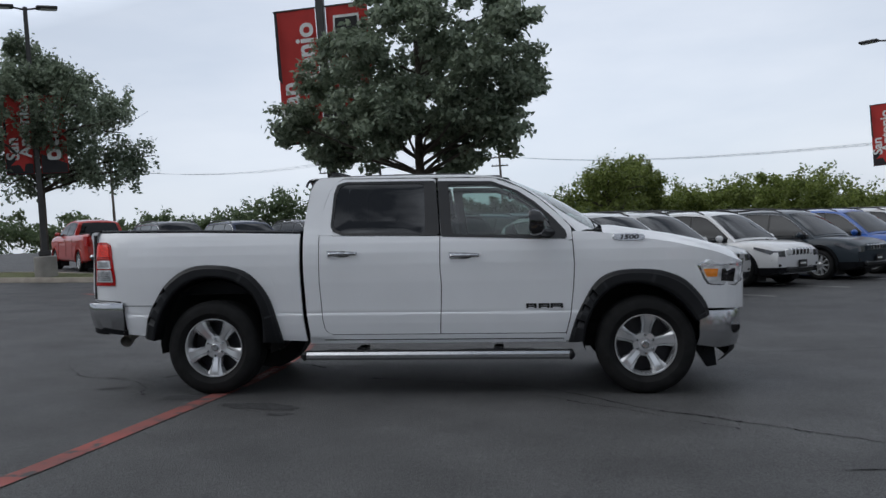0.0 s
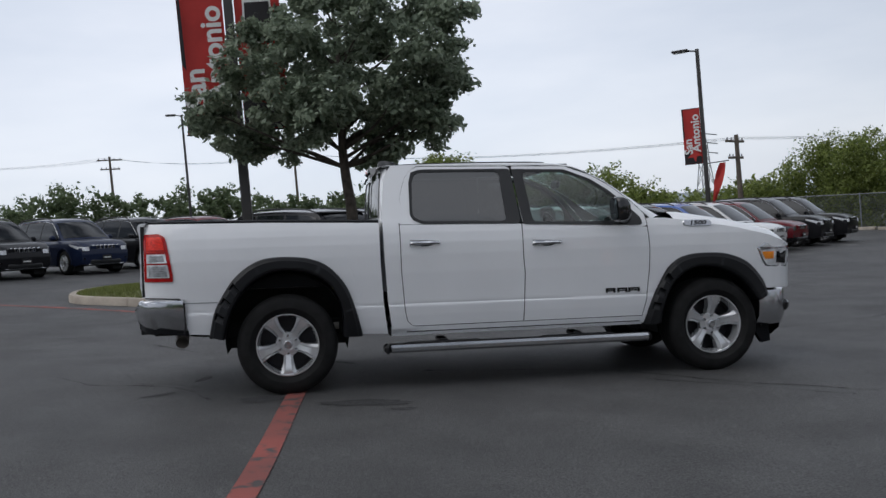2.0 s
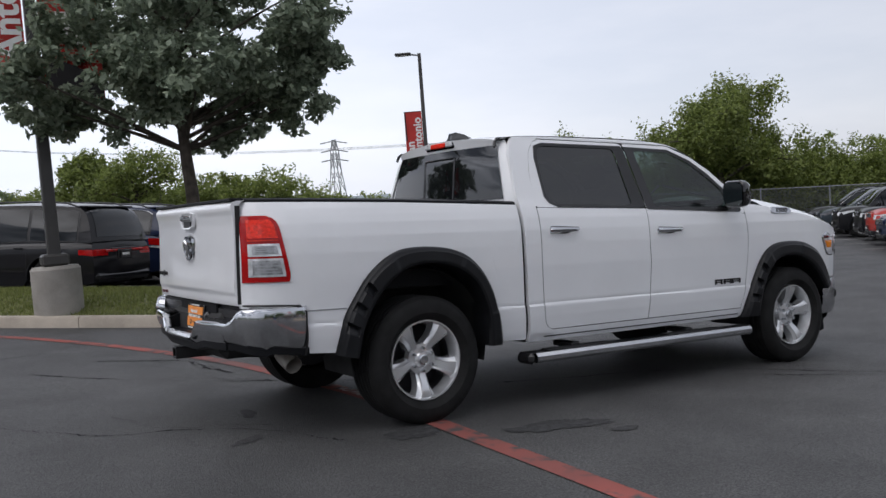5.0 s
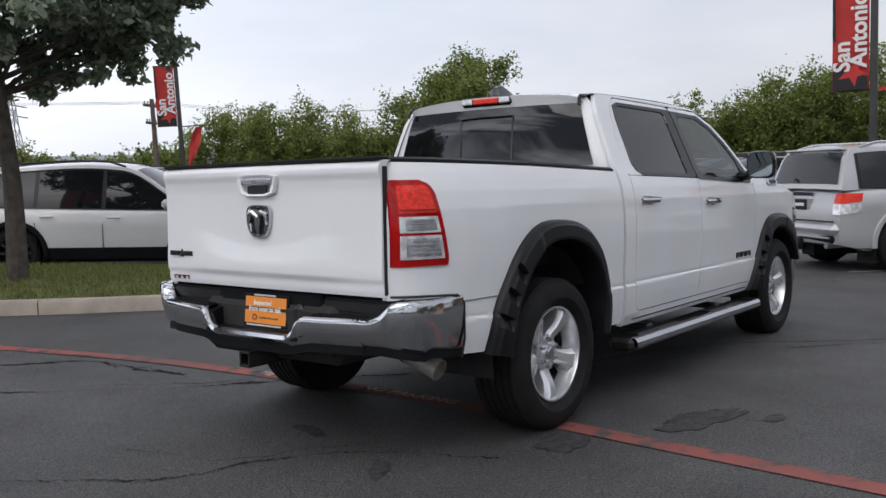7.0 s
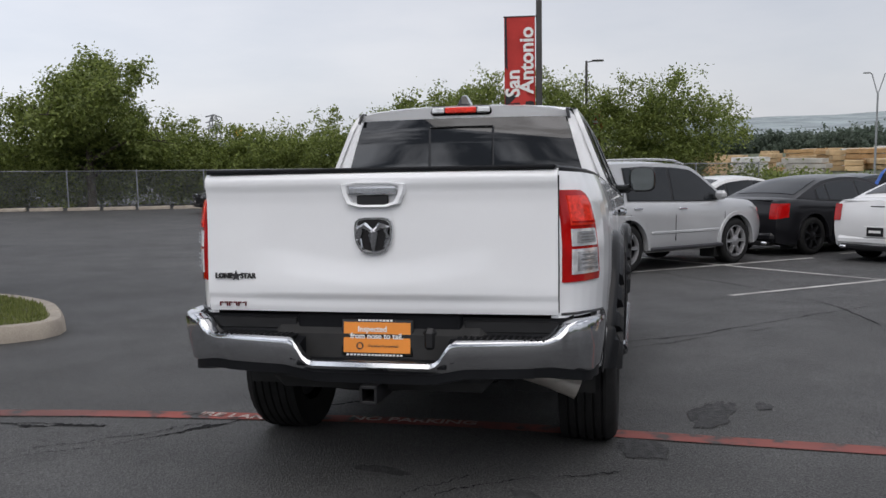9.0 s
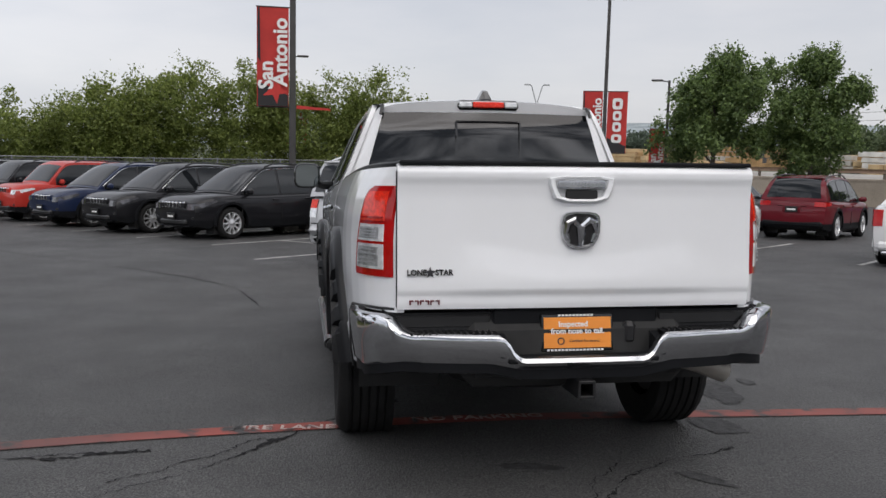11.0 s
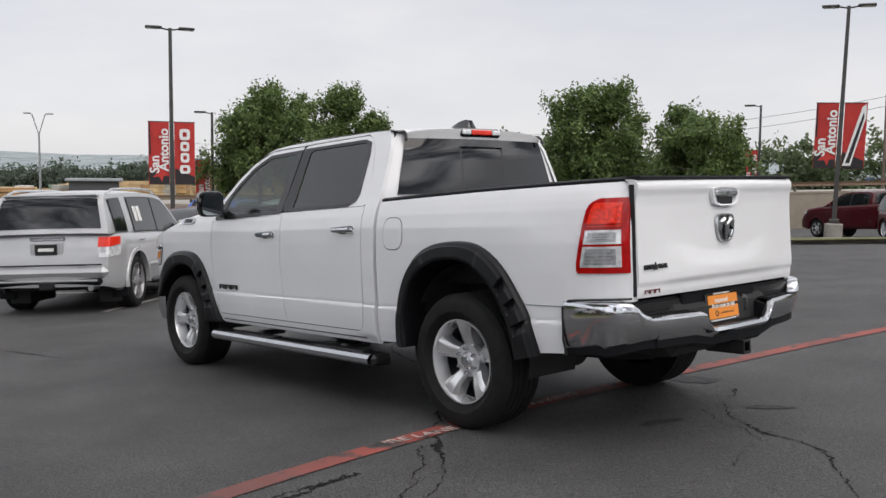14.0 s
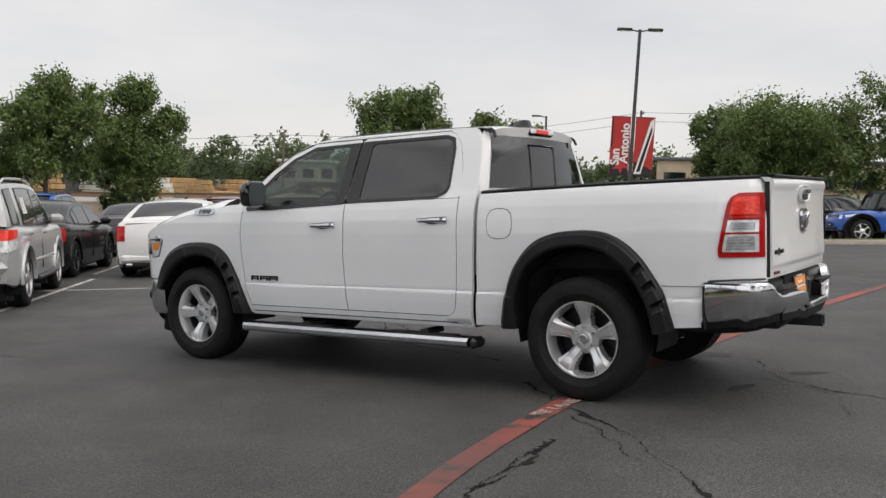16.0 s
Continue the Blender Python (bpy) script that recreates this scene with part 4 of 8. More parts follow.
def make_wheel(name, r, width, rim_r, spokes, parent, centre, s, alloy=None, lugs=6, style="broad", label="", turn=0.0, bulge=0.0):
    """A wheel whose outer face looks to side s: hub > tyre, rim."""
    alloy = alloy or ALLOY
    cx, cy, cz = centre
    face = cy * 1.0

    def P(x, d, z):
        return (cx + x, cy + s * d, cz + z)
    hub = Mb()
    n = 30
    # barrel between the spokes, its shade put into a dark alloy colour
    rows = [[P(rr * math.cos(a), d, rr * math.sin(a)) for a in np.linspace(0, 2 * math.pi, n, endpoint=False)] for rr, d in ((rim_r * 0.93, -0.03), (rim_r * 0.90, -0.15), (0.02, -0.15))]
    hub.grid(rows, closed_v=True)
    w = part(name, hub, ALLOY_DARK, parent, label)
    ty = Mb()
    h = width
    prof = [(rim_r, -0.005 + bulge * 0.45), (rim_r + 0.012, 0.012 + bulge * 0.55), (rim_r + 0.05, 0.020 + bulge), (r - 0.055, 0.020 + bulge), (r - 0.022, 0.006 + bulge), (r - 0.010, -0.012 + bulge), (r, -0.030 + bulge)]
    g = 5
    for i in range(g):
        a = bulge - 0.030 - (h - 0.05) * (i + 0.35) / g
        prof += [(r, a), (r - 0.011, a - 0.004), (r - 0.011, a - 0.010), (r, a - 0.014)]
    prof += [(r - 0.004, bulge - h - 0.005), (r - 0.03, bulge - h + 0.01), (rim_r, bulge - h + 0.02)]
    m = 72
    rows = []
    for i in range(m):
        a = 2 * math.pi * i / m
        row = []
        for q, (rr, d) in enumerate(prof):
            if 3 <= q <= 5 and i % 2:
                rr -= 0.006
            row.append(P(rr * math.cos(a), d, rr * math.sin(a)))
        rows.append(row)
    ty.grid(rows, closed_u=True)
    part("tyre", ty, RUBBER, w)
    rim = Mb()
    lb = bulge * 0.55
    lipp = [(rim_r + 0.004, 0.004 + lb), (rim_r + 0.002, 0.014 + lb), (rim_r - 0.007, 0.014 + lb), (rim_r - 0.014, -0.004 + lb), (rim_r - 0.026, -0.05)]
    rim.grid([[P(rr * math.cos(a), d, rr * math.sin(a)) for rr, d in lipp] for a in np.linspace(0, 2 * math.pi, 40, endpoint=False)], closed_u=True)
    hubr = (0.106 if style == "broad" else 0.088) * rim_r / 0.25
    for k in range(spokes):
        a0 = 2 * math.pi * k / spokes + (radians(turn) if style == "broad" else 0)
        if style == "broad":
            secs = [(hubr * 0.7, 0.038, -0.014), (hubr * 1.0, 0.038, -0.010), (rim_r * 0.58, 0.040, 0.010), (rim_r * 0.72, 0.049, 0.022), (rim_r * 0.86, 0.062, 0.030), (rim_r - 0.008, 0.078, 0.028)]
        else:
            secs = [(hubr * 0.6, 0.026, 0.0), (rim_r * 0.5, 0.020, 0.006), (rim_r * 0.85, 0.022, 0.006), (rim_r - 0.01, 0.028, 0.0)]
        rows = []
        for rr, hw, d in secs:
            hw = hw * rim_r / 0.25
            ca, sa = math.cos(a0), math.sin(a0)
            row = []
            for t, dd in ((-1.15, -0.055), (-1.0, -0.012), (-0.80, 0.0), (-0.25, -0.003), (0.25, -0.003), (0.80, 0.0), (1.0, -0.012), (1.15, -0.055)) if style != "broad" else ((-1.12, -0.085), (-1.0, -0.022), (-0.62, -0.010), (-0.52, 0.0), (0.52, 0.0), (0.62, -0.010), (1.0, -0.022), (1.12, -0.085)):
                row.append(P(rr * ca - t * hw * sa, d + dd, rr * sa + t * hw * ca))
            rows.append(row)
        rim.grid(rows)
    rim.grid([[P(rr * math.cos(a), d, rr * math.sin(a)) for rr, d in (((hubr * 0.98, -0.06), (hubr * 0.92, -0.016), (hubr * 0.5, -0.012), (hubr * 0.40, 0.0), (0.002, 0.002)) if style == "broad" else ((hubr * 1.12, -0.03), (hubr * 1.05, 0.0), (hubr * 0.6, 0.004), (hubr * 0.45, 0.014), (0.002, 0.016)))] for a in np.linspace(0, 2 * math.pi, 24, endpoint=False)], closed_u=True)
    part("rim", rim, alloy, w, "silver alloy rim" if alloy is ALLOY else "")
    if lugs:
        for k in range(lugs):
            a = 2 * math.pi * (k + 0.5) / lugs
            lx, lz = hubr * 0.68 * math.cos(a), hubr * 0.68 * math.sin(a)
            lg = Mb()
            lg.grid([[P(lx + q * math.cos(b), d, lz + q * math.sin(b)) for q, d in ((0.012, -0.016), (0.012, 0.010), (0.008, 0.017), (0.001, 0.017))] for b in np.linspace(0, 2 * math.pi, 7, endpoint=False)], closed_u=True)
            part("lug_nut", lg, CHROME_SATIN, w)
        cap = Mb()
        cap.grid([[P(q * math.cos(b), d, q * math.sin(b)) for q, d in ((0.034, 0.000), (0.033, 0.014), (0.027, 0.018), (0.001, 0.017))] for b in np.linspace(0, 2 * math.pi, 16, endpoint=False)], closed_u=True)
        part("centre_cap", cap, CHROME_SATIN, w)
    return w


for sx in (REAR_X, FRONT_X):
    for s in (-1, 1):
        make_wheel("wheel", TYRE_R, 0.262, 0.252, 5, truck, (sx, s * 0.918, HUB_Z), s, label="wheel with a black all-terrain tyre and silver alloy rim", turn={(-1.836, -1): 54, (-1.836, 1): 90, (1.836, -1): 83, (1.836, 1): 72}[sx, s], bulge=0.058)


def truck_rear():
    # tailgate
    rows = []
    prof = lerp_table([(0.815, 0.0), (0.835, 0.006), (0.875, 0.008), (0.890, 0.016), (0.93, 0.018), (1.0, 0.014), (1.2, 0.010), (1.29, 0.010), (1.34, 0.016), (1.37, 0.026), (1.395, 0.026), (1.415, 0.012), (1.423, -0.01)])
    for z in np.r_[np.linspace(0.815, 0.90, 9), np.linspace(0.905, 1.33, 26), np.linspace(1.335, 1.423, 12)]:
        row = []
        for y in np.linspace(-0.782, 0.782, 41):
            d = prof(z)
            zs = 0.985 + 0.06 * min(1.0, abs(y) / 0.42) ** 2
            f = max(0.0, 1 - max(0.0, abs(y) - 0.40) / 0.22)
            t = min(1.0, max(0.0, (zs + 0.05 - z) / 0.10))
            d += 0.008 * f * t * (1 if z > 0.9 else max(0.0, (z - 0.87) / 0.03))
            row.append((-2.985 - d - 0.012 * (1 - (y / 0.782) ** 2), y, z))
        rows.append(row)
    rows = [[(p[0] + 0.05, p[1], p[2]) for p in rows[0]]] + rows + [[(p[0] + 0.06, p[1], p[2]) for p in rows[-1]]]
    rows = [[(r[0][0] + 0.05, r[0][1], r[0][2])] + r + [(r[-1][0] + 0.05, r[-1][1], r[-1][2])] for r in rows]
    gate = part("tailgate", Mb().grid(rows), WHITE, truck, "white tailgate with a chrome handle")
    # handle
    mb = Mb()
    sur = chaikin([(0.147, 1.378), (0.143, 1.336), (0.112, 1.268), (-0.112, 1.268), (-0.143, 1.336), (-0.147, 1.378)], 1)
    c0 = np.mean(sur, axis=0)
    gx = -3.012
    A = [(gx - 0.002, p[0], p[1]) for p in sur]
    Bq = [(gx - 0.022, *(c0 + (p - c0) * 0.94)) for p in sur]
    C = [(gx - 0.018, *(c0 + (p - c0) * 0.80)) for p in sur]
    D = [(gx - 0.002, *(c0 + (p - c0) * 0.76)) for p in sur]
    mb.grid([A, Bq, C, D], closed_v=True)
    handle = part("tailgate_handle", mb, WHITE, gate, "white handle surround with a satin lever")
    part("pull_lever", Mb().box((gx - 0.020, 0, 1.341), (0.024, 0.215, 0.034), 0, 0.008), CHROME_SATIN, handle)
    part("grip_recess", Mb().box((gx - 0.012, 0, 1.300), (0.012, 0.14, 0.040), 0, 0.003), BLACK_TRIM, handle)
    part("camera_eye", Mb().spin([(0.009, 0), (0.009, 0.006), (0.001, 0.008)], 12, axis="x", c=(gx - 0.034, 0, 1.341)), BLACK_GLOSS, handle)
    # maker's emblem as a plain shield
    sh = chaikin([(0.060, 1.228), (0.088, 1.205), (0.084, 1.12), (0.048, 1.068), (-0.048, 1.068), (-0.084, 1.12), (-0.088, 1.205), (-0.060, 1.228)], 1)
    c0 = np.mean(sh, axis=0)
    ex = -3.014
    mb = Mb()
    mb.grid([[(ex, p[0], p[1]) for p in sh], [(ex - 0.014, *(c0 + (p - c0) * 0.97)) for p in sh], [(ex - 0.014, *(c0 + (p - c0) * 0.86)) for p in sh], [(ex - 0.008, *(c0 + (p - c0) * 0.82)) for p in sh]], closed_v=True)
    emb = part("emblem", mb, CHROME, gate, "chrome shield emblem")
    mb = Mb()
    mb.poly([(ex - 0.008, *(c0 + (p - c0) * 0.83)) for p in sh])
    part("emblem_field", mb, BLACK_GLOSS, emb)
    for s in (-1, 1):
        mb = Mb()
        mb.tube([(ex - 0.010, s * 0.006, 1.165), (ex - 0.016, s * 0.034, 1.192), (ex - 0.014, s * 0.060, 1.180), (ex - 0.012, s * 0.064, 1.135), (ex - 0.010, s * 0.048, 1.100)], [0.013, 0.018, 0.016, 0.012, 0.006], 8)
        part("emblem_relief", mb, CHROME, emb)
    part("emblem_relief", Mb().tube([(ex - 0.010, 0, 1.165), (ex - 0.012, 0, 1.12), (ex - 0.009, 0, 1.085)], [0.022, 0.016, 0.008], 8), CHROME_SATIN, emb)
    # trim badge, and the dealer's badge as plain bars
    for word, yy in (("LONE", 0.702), ("STAR", 0.586)):
        mt = Matrix.Translation((-3.009, yy, 0.971)) @ Euler((radians(90), 0, radians(-90))).to_matrix().to_4x4()
        letters("trim_badge", word, 0.034, mt, BLACK_TRIM, gate, 0.006, 0, 0.94, 0.0006)
    st = [(-3.011, 0.645 + (0.024 if i % 2 == 0 else 0.010) * math.sin(2 * math.pi * i / 10), 0.971 + (0.024 if i % 2 == 0 else 0.012) * math.cos(2 * math.pi * i / 10)) for i in range(10)]
    mb = Mb().poly(st)
    mb.grid([st, [(-2.995, p[1], p[2]) for p in st]], closed_v=True)
    part("star_badge", mb, TEXT_DARK, gate)
    for q in range(6):
        yy = 0.722 - 0.022 * q
        mb = Mb()
        mb.box((-2.999, yy, 0.852), (0.006, 0.017, 0.006), 0, 0.001)
        mb.box((-2.999, yy + 0.006 * (-1) ** q, 0.845), (0.006, 0.006, 0.020), 0, 0.001)
        part("dealer_badge", mb, plain("badge_maroon", (0.12, 0.02, 0.025), 0.3), gate)
    # dark gap frame round the gate
    for s in (-1, 1):
        part("tailgate_gap", Mb().box((-2.972, s * 0.7835, 1.11), (0.030, 0.003, 0.57)), DARK, truck)
    # corner posts of the bed beside the gate
    for s in (-1, 1):
        part("bed_corner", Mb().box((-2.932, s * 0.742, 1.105), (0.058, 0.050, 0.58), 0, 0.004), WHITE, truck)
    # bed: rails, floor, walls
    for s in (-1, 1):
        rows = []
        for x in np.linspace(-2.963, -1.065, 24):
            z, y = bed_top(x), tw(x, bed_top(x)) - 0.02
            rows.append([(x, s * (y + 0.012), z - 0.006), (x, s * (y + 0.008), z + 0.016), (x, s * (y - 0.015), z + 0.026), (x, s * (y - 0.085), z + 0.026), (x, s * (y - 0.095), z - 0.02), (x, s * (y - 0.095), 0.86)])
        part("bed_rail_cap", Mb().grid(rows), PLASTIC, truck, "black plastic bed rail cap")
    part("tailgate_cap", Mb().box((-2.972, 0, 1.430), (0.085, 1.55, 0.018), 0, 0.006), PLASTIC, truck)
    mb = Mb()
    mb.box((-2.00, 0, 0.86), (1.84, 1.46, 0.04), 0, 0.01)
    mb.box((-1.10, 0, 1.10), (0.04, 1.62, 0.50), 0, 0.01)
    mb.box((-2.94, 0, 1.10), (0.03, 1.50, 0.50), 0, 0.01)
    part("bed_liner", mb, DARK, truck, "black bed liner")
    # rear bumper, built along its plan line
    plan = curve([(-2.650, 0.962), (-2.76, 0.968), (-2.87, 0.958), (-2.965, 0.918), (-3.022, 0.83), (-3.068, 0.68), (-3.105, 0.45), (-3.12, 0.20), (-3.123, 0.0)], 60)
    plan = [tuple(p) for p in plan] + [(p[0], -p[1]) for p in plan[::-1][1:]]
    ztop = lerp_table([(0.0, 0.618), (0.265, 0.618), (0.295, 0.632), (0.335, 0.698), (0.36, 0.710), (0.74, 0.716), (0.79, 0.735), (0.83, 0.778), (0.865, 0.796), (1.0, 0.800)])
    zbot = lerp_table([(0.0, 0.560), (0.26, 0.560), (0.40, 0.588), (0.80, 0.592), (0.90, 0.575), (1.0, 0.545)])
    rows, pads, low = [], [], []
    for x, y in plan:
        zt, zb = ztop(abs(y)), zbot(abs(y))
        if x > -2.9:
            zt = 0.797
            zb = 0.545 + 0.03 * (-2.65 - x) / 0.25
        q = Vector((x + 2.75, y, 0)).normalized() if abs(y) > 0.6 else Vector((-1, 0, 0))
        ins = Vector((0.05, -0.05 if y > 0.7 else (0.05 if y < -0.7 else 0), 0))
        p = Vector((x, y, 0))
        rows.append([p + ins * 1.0 + Vector((0, 0, zt - 0.004)), p + ins * 0.42 + Vector((0, 0, zt + 0.006)), p + ins * 0.12 + Vector((0, 0, zt)), p + Vector((0, 0, zt - 0.018)), p + ins * 0.16 + Vector((0, 0, (zt + zb) / 2)), p + ins * 0.46 + Vector((0, 0, zb + 0.02)), p + ins * 0.8 + Vector((0, 0, zb))])
        low.append([p + ins * 0.7 + Vector((0, 0, zb + 0.006)), p + ins * 0.7 + Vector((0, 0, zb - 0.035)), p + ins * 1.6 + Vector((0, 0, zb - 0.045))])
    bump = part("rear_bumper", Mb().grid(rows), CHROME, truck, "chrome step bumper with black pads")
    part("bumper_valance", Mb().grid(low), PLASTIC, bump)
    # dark joint between bumper end and body
    for s in (-1, 1):
        part("bumper_end_seal", Mb().tube([(-2.648, s * 0.945, 0.515), (-2.636, s * 0.955, 0.60), (-2.640, s * 0.958, 0.768), (-2.672, s * 0.948, 0.806), (-2.80, s * 0.912, 0.812), (-2.92, s * 0.845, 0.815), (-2.96, s * 0.79, 0.815)], 0.006, 6), BLACK_TRIM, bump)
    # step pads, bracket recess, plate
    for s in (-1, 1):
        mb = Mb()
        rows = []
        for y in np.linspace(0.36, 0.84, 13):
            rows.append([(-2.90, s * y, 0.812), (-2.95, s * y, 0.795), (-2.968, s * y, 0.722), (-3.085 + 0.16 * max(0.0, y - 0.45), s * y, 0.712)])
        mb.grid(rows)
        pad = part("step_pad", mb, PLASTIC, bump, "black ribbed step pad")
        mb = Mb()
        for q in range(14):
            mb.box((-3.02, s * (0.39 + 0.026 * q), 0.720), (0.08, 0.010, 0.008), 0, 0.002)
        part("tread", mb, BLACK_TRIM, pad)
        part("pad_panel", Mb().box((-2.962, s * 0.58, 0.758), (0.012, 0.40, 0.050), 0, 0.004), BLACK_TRIM, pad)
        # inner cheeks of the plate bay
        part("bay_cheek", Mb().prism([(-2.93, 0.62), (-3.10, 0.62), (-3.085, 0.68), (-2.98, 0.715), (-2.93, 0.81)], s * 0.325, s * 0.36), PLASTIC, bump)
    mb = Mb()
    mb.box((-2.955, 0, 0.70), (0.04, 0.74, 0.22), 0, 0.01)
    mb.box((-3.03, 0, 0.606), (0.16, 0.66, 0.02), 0, 0.005)
    part("plate_bay", mb, PLASTIC, bump)
    tilt = Matrix.Translation((-2.99, 0, 0.705)) @ Euler((radians(90), 0, radians(-90))).to_matrix().to_4x4() @ Euler((radians(-6), 0, 0)).to_matrix().to_4x4()
    card = part("card_frame", Mb().box((0, 0, 0), (0.325, 0.162, 0.012), 0, 0.005, None), BLACK_GLOSS, bump, "black plate frame with an orange inspection card")
    card.matrix_basis = tilt
    part("orange_card", Mb().box((0, 0.0, 0.008), (0.300, 0.132, 0.004), 0, 0.001), ORANGE, card)
    letters("card_lettering", "Inspected", 0.034, Matrix.Translation((-0.02, 0.036, 0.0115)), TEXT_WHITE, card, 0.0006, 0, 1.0, 0.0008)
    letters("card_lettering", "from nose to tail.", 0.034, Matrix.Translation((0.0, 0.006, 0.0115)), TEXT_WHITE, card, 0.0006, 0, 1.0, 0.0008)
    letters("card_lettering", "Certified Pre-owned", 0.016, Matrix.Translation((0.03, -0.036, 0.0115)), TEXT_DARK, card, 0.0006)
    part("card_logo", Mb().spin([(0.016, 0.0), (0.016, 0.002), (0.011, 0.002), (0.011, 0.0)], 20, axis="z", c=(-0.075, -0.036, 0.010)), TEXT_DARK, card)
    for dy, w in ((0.0745, 0.16), (-0.0745, 0.26)):
        mb = Mb()
        for q in range(int(w / 0.016)):
            mb.box((-w / 2 + 0.016 * q, dy, 0.008), (0.011, 0.008, 0.002))
        part("frame_marking", mb, TEXT_WHITE, card)
    # trailer socket, hitch, exhaust
    part("trailer_socket", Mb().box((-2.985, -0.235, 0.70), (0.05, 0.065, 0.10), 0, 0.02), BLACK_TRIM, bump)
    mb = Mb()
    for dy, dz, sy, sz in ((0, 0.032, 0.076, 0.012), (0, -0.032, 0.076, 0.012), (0.032, 0, 0.012, 0.076), (-0.032, 0, 0.012, 0.076)):
        mb.box((-3.02, dy, 0.485 + dz), (0.24, sy, sz), 0, 0.002)
    mb.box((-2.88, 0, 0.560), (0.10, 1.1, 0.07), 0, 0.01)
    mb.box((-2.90, 0, 0.515), (0.06, 0.14, 0.05), 0, 0.005)
    part("tow_hitch", mb, BLACK_TRIM, truck, "black tow hitch receiver")
    part("exhaust_pipe", Mb().tube([(-1.4, -0.50, 0.50), (-2.3, -0.40, 0.52), (-2.58, -0.44, 0.545), (-2.67, -0.58, 0.535), (-2.69, -0.72, 0.495), (-2.68, -0.84, 0.445)], [0.045, 0.045, 0.048, 0.052, 0.052, 0.052], 14, caps=False), plain("pipe_steel", (0.42, 0.39, 0.35), 0.45, 0.5, 0.2, 9), truck, "steel exhaust tailpipe")
    part("muffler", Mb().tube([(-2.60, -0.30, 0.58), (-2.50, -0.05, 0.58), (-2.45, 0.3, 0.58)], [0.09, 0.11, 0.09], 14), DARK, truck)
    # chassis
    mb = Mb()
    for s in (-1, 1):
        mb.box((0.0, s * 0.48, 0.50), (5.0, 0.10, 0.13), 0, 0.01)
        mb.box((0.1, s * 0.55, 0.455), (2.2, 0.66, 0.06), 0, 0.01)
    mb.box((1.9, 0, 0.50), (1.2, 0.9, 0.25), 0, 0.05)
    mb.box((-2.2, 0, 0.62), (1.6, 1.0, 0.3), 0, 0.05)
    mb.box((0.0, 0, 0.50), (2.4, 0.9, 0.16), 0, 0.05)
    part("chassis", mb, DARK, truck)
    mb = Mb()
    mb.tube([(REAR_X, -0.78, HUB_Z), (REAR_X, 0.78, HUB_Z)], 0.06, 10)
    mb.spin([(0.02, -0.14), (0.15, -0.08), (0.16, 0.06), (0.02, 0.16)], 16, axis="x", c=(REAR_X, 0, HUB_Z))
    part("rear_axle", mb, DARK, truck)
    part("front_axle", Mb().tube([(FRONT_X, -0.78, HUB_Z), (FRONT_X, 0.78, HUB_Z)], 0.05, 10), DARK, truck)
    part("spare_tyre", Mb().spin([(0.22, 0.42), (0.36, 0.42), (0.38, 0.50), (0.36, 0.58), (0.22, 0.58)], 24, axis="z", c=(-2.42, 0.12, 0)), RUBBER, truck)


truck_rear()


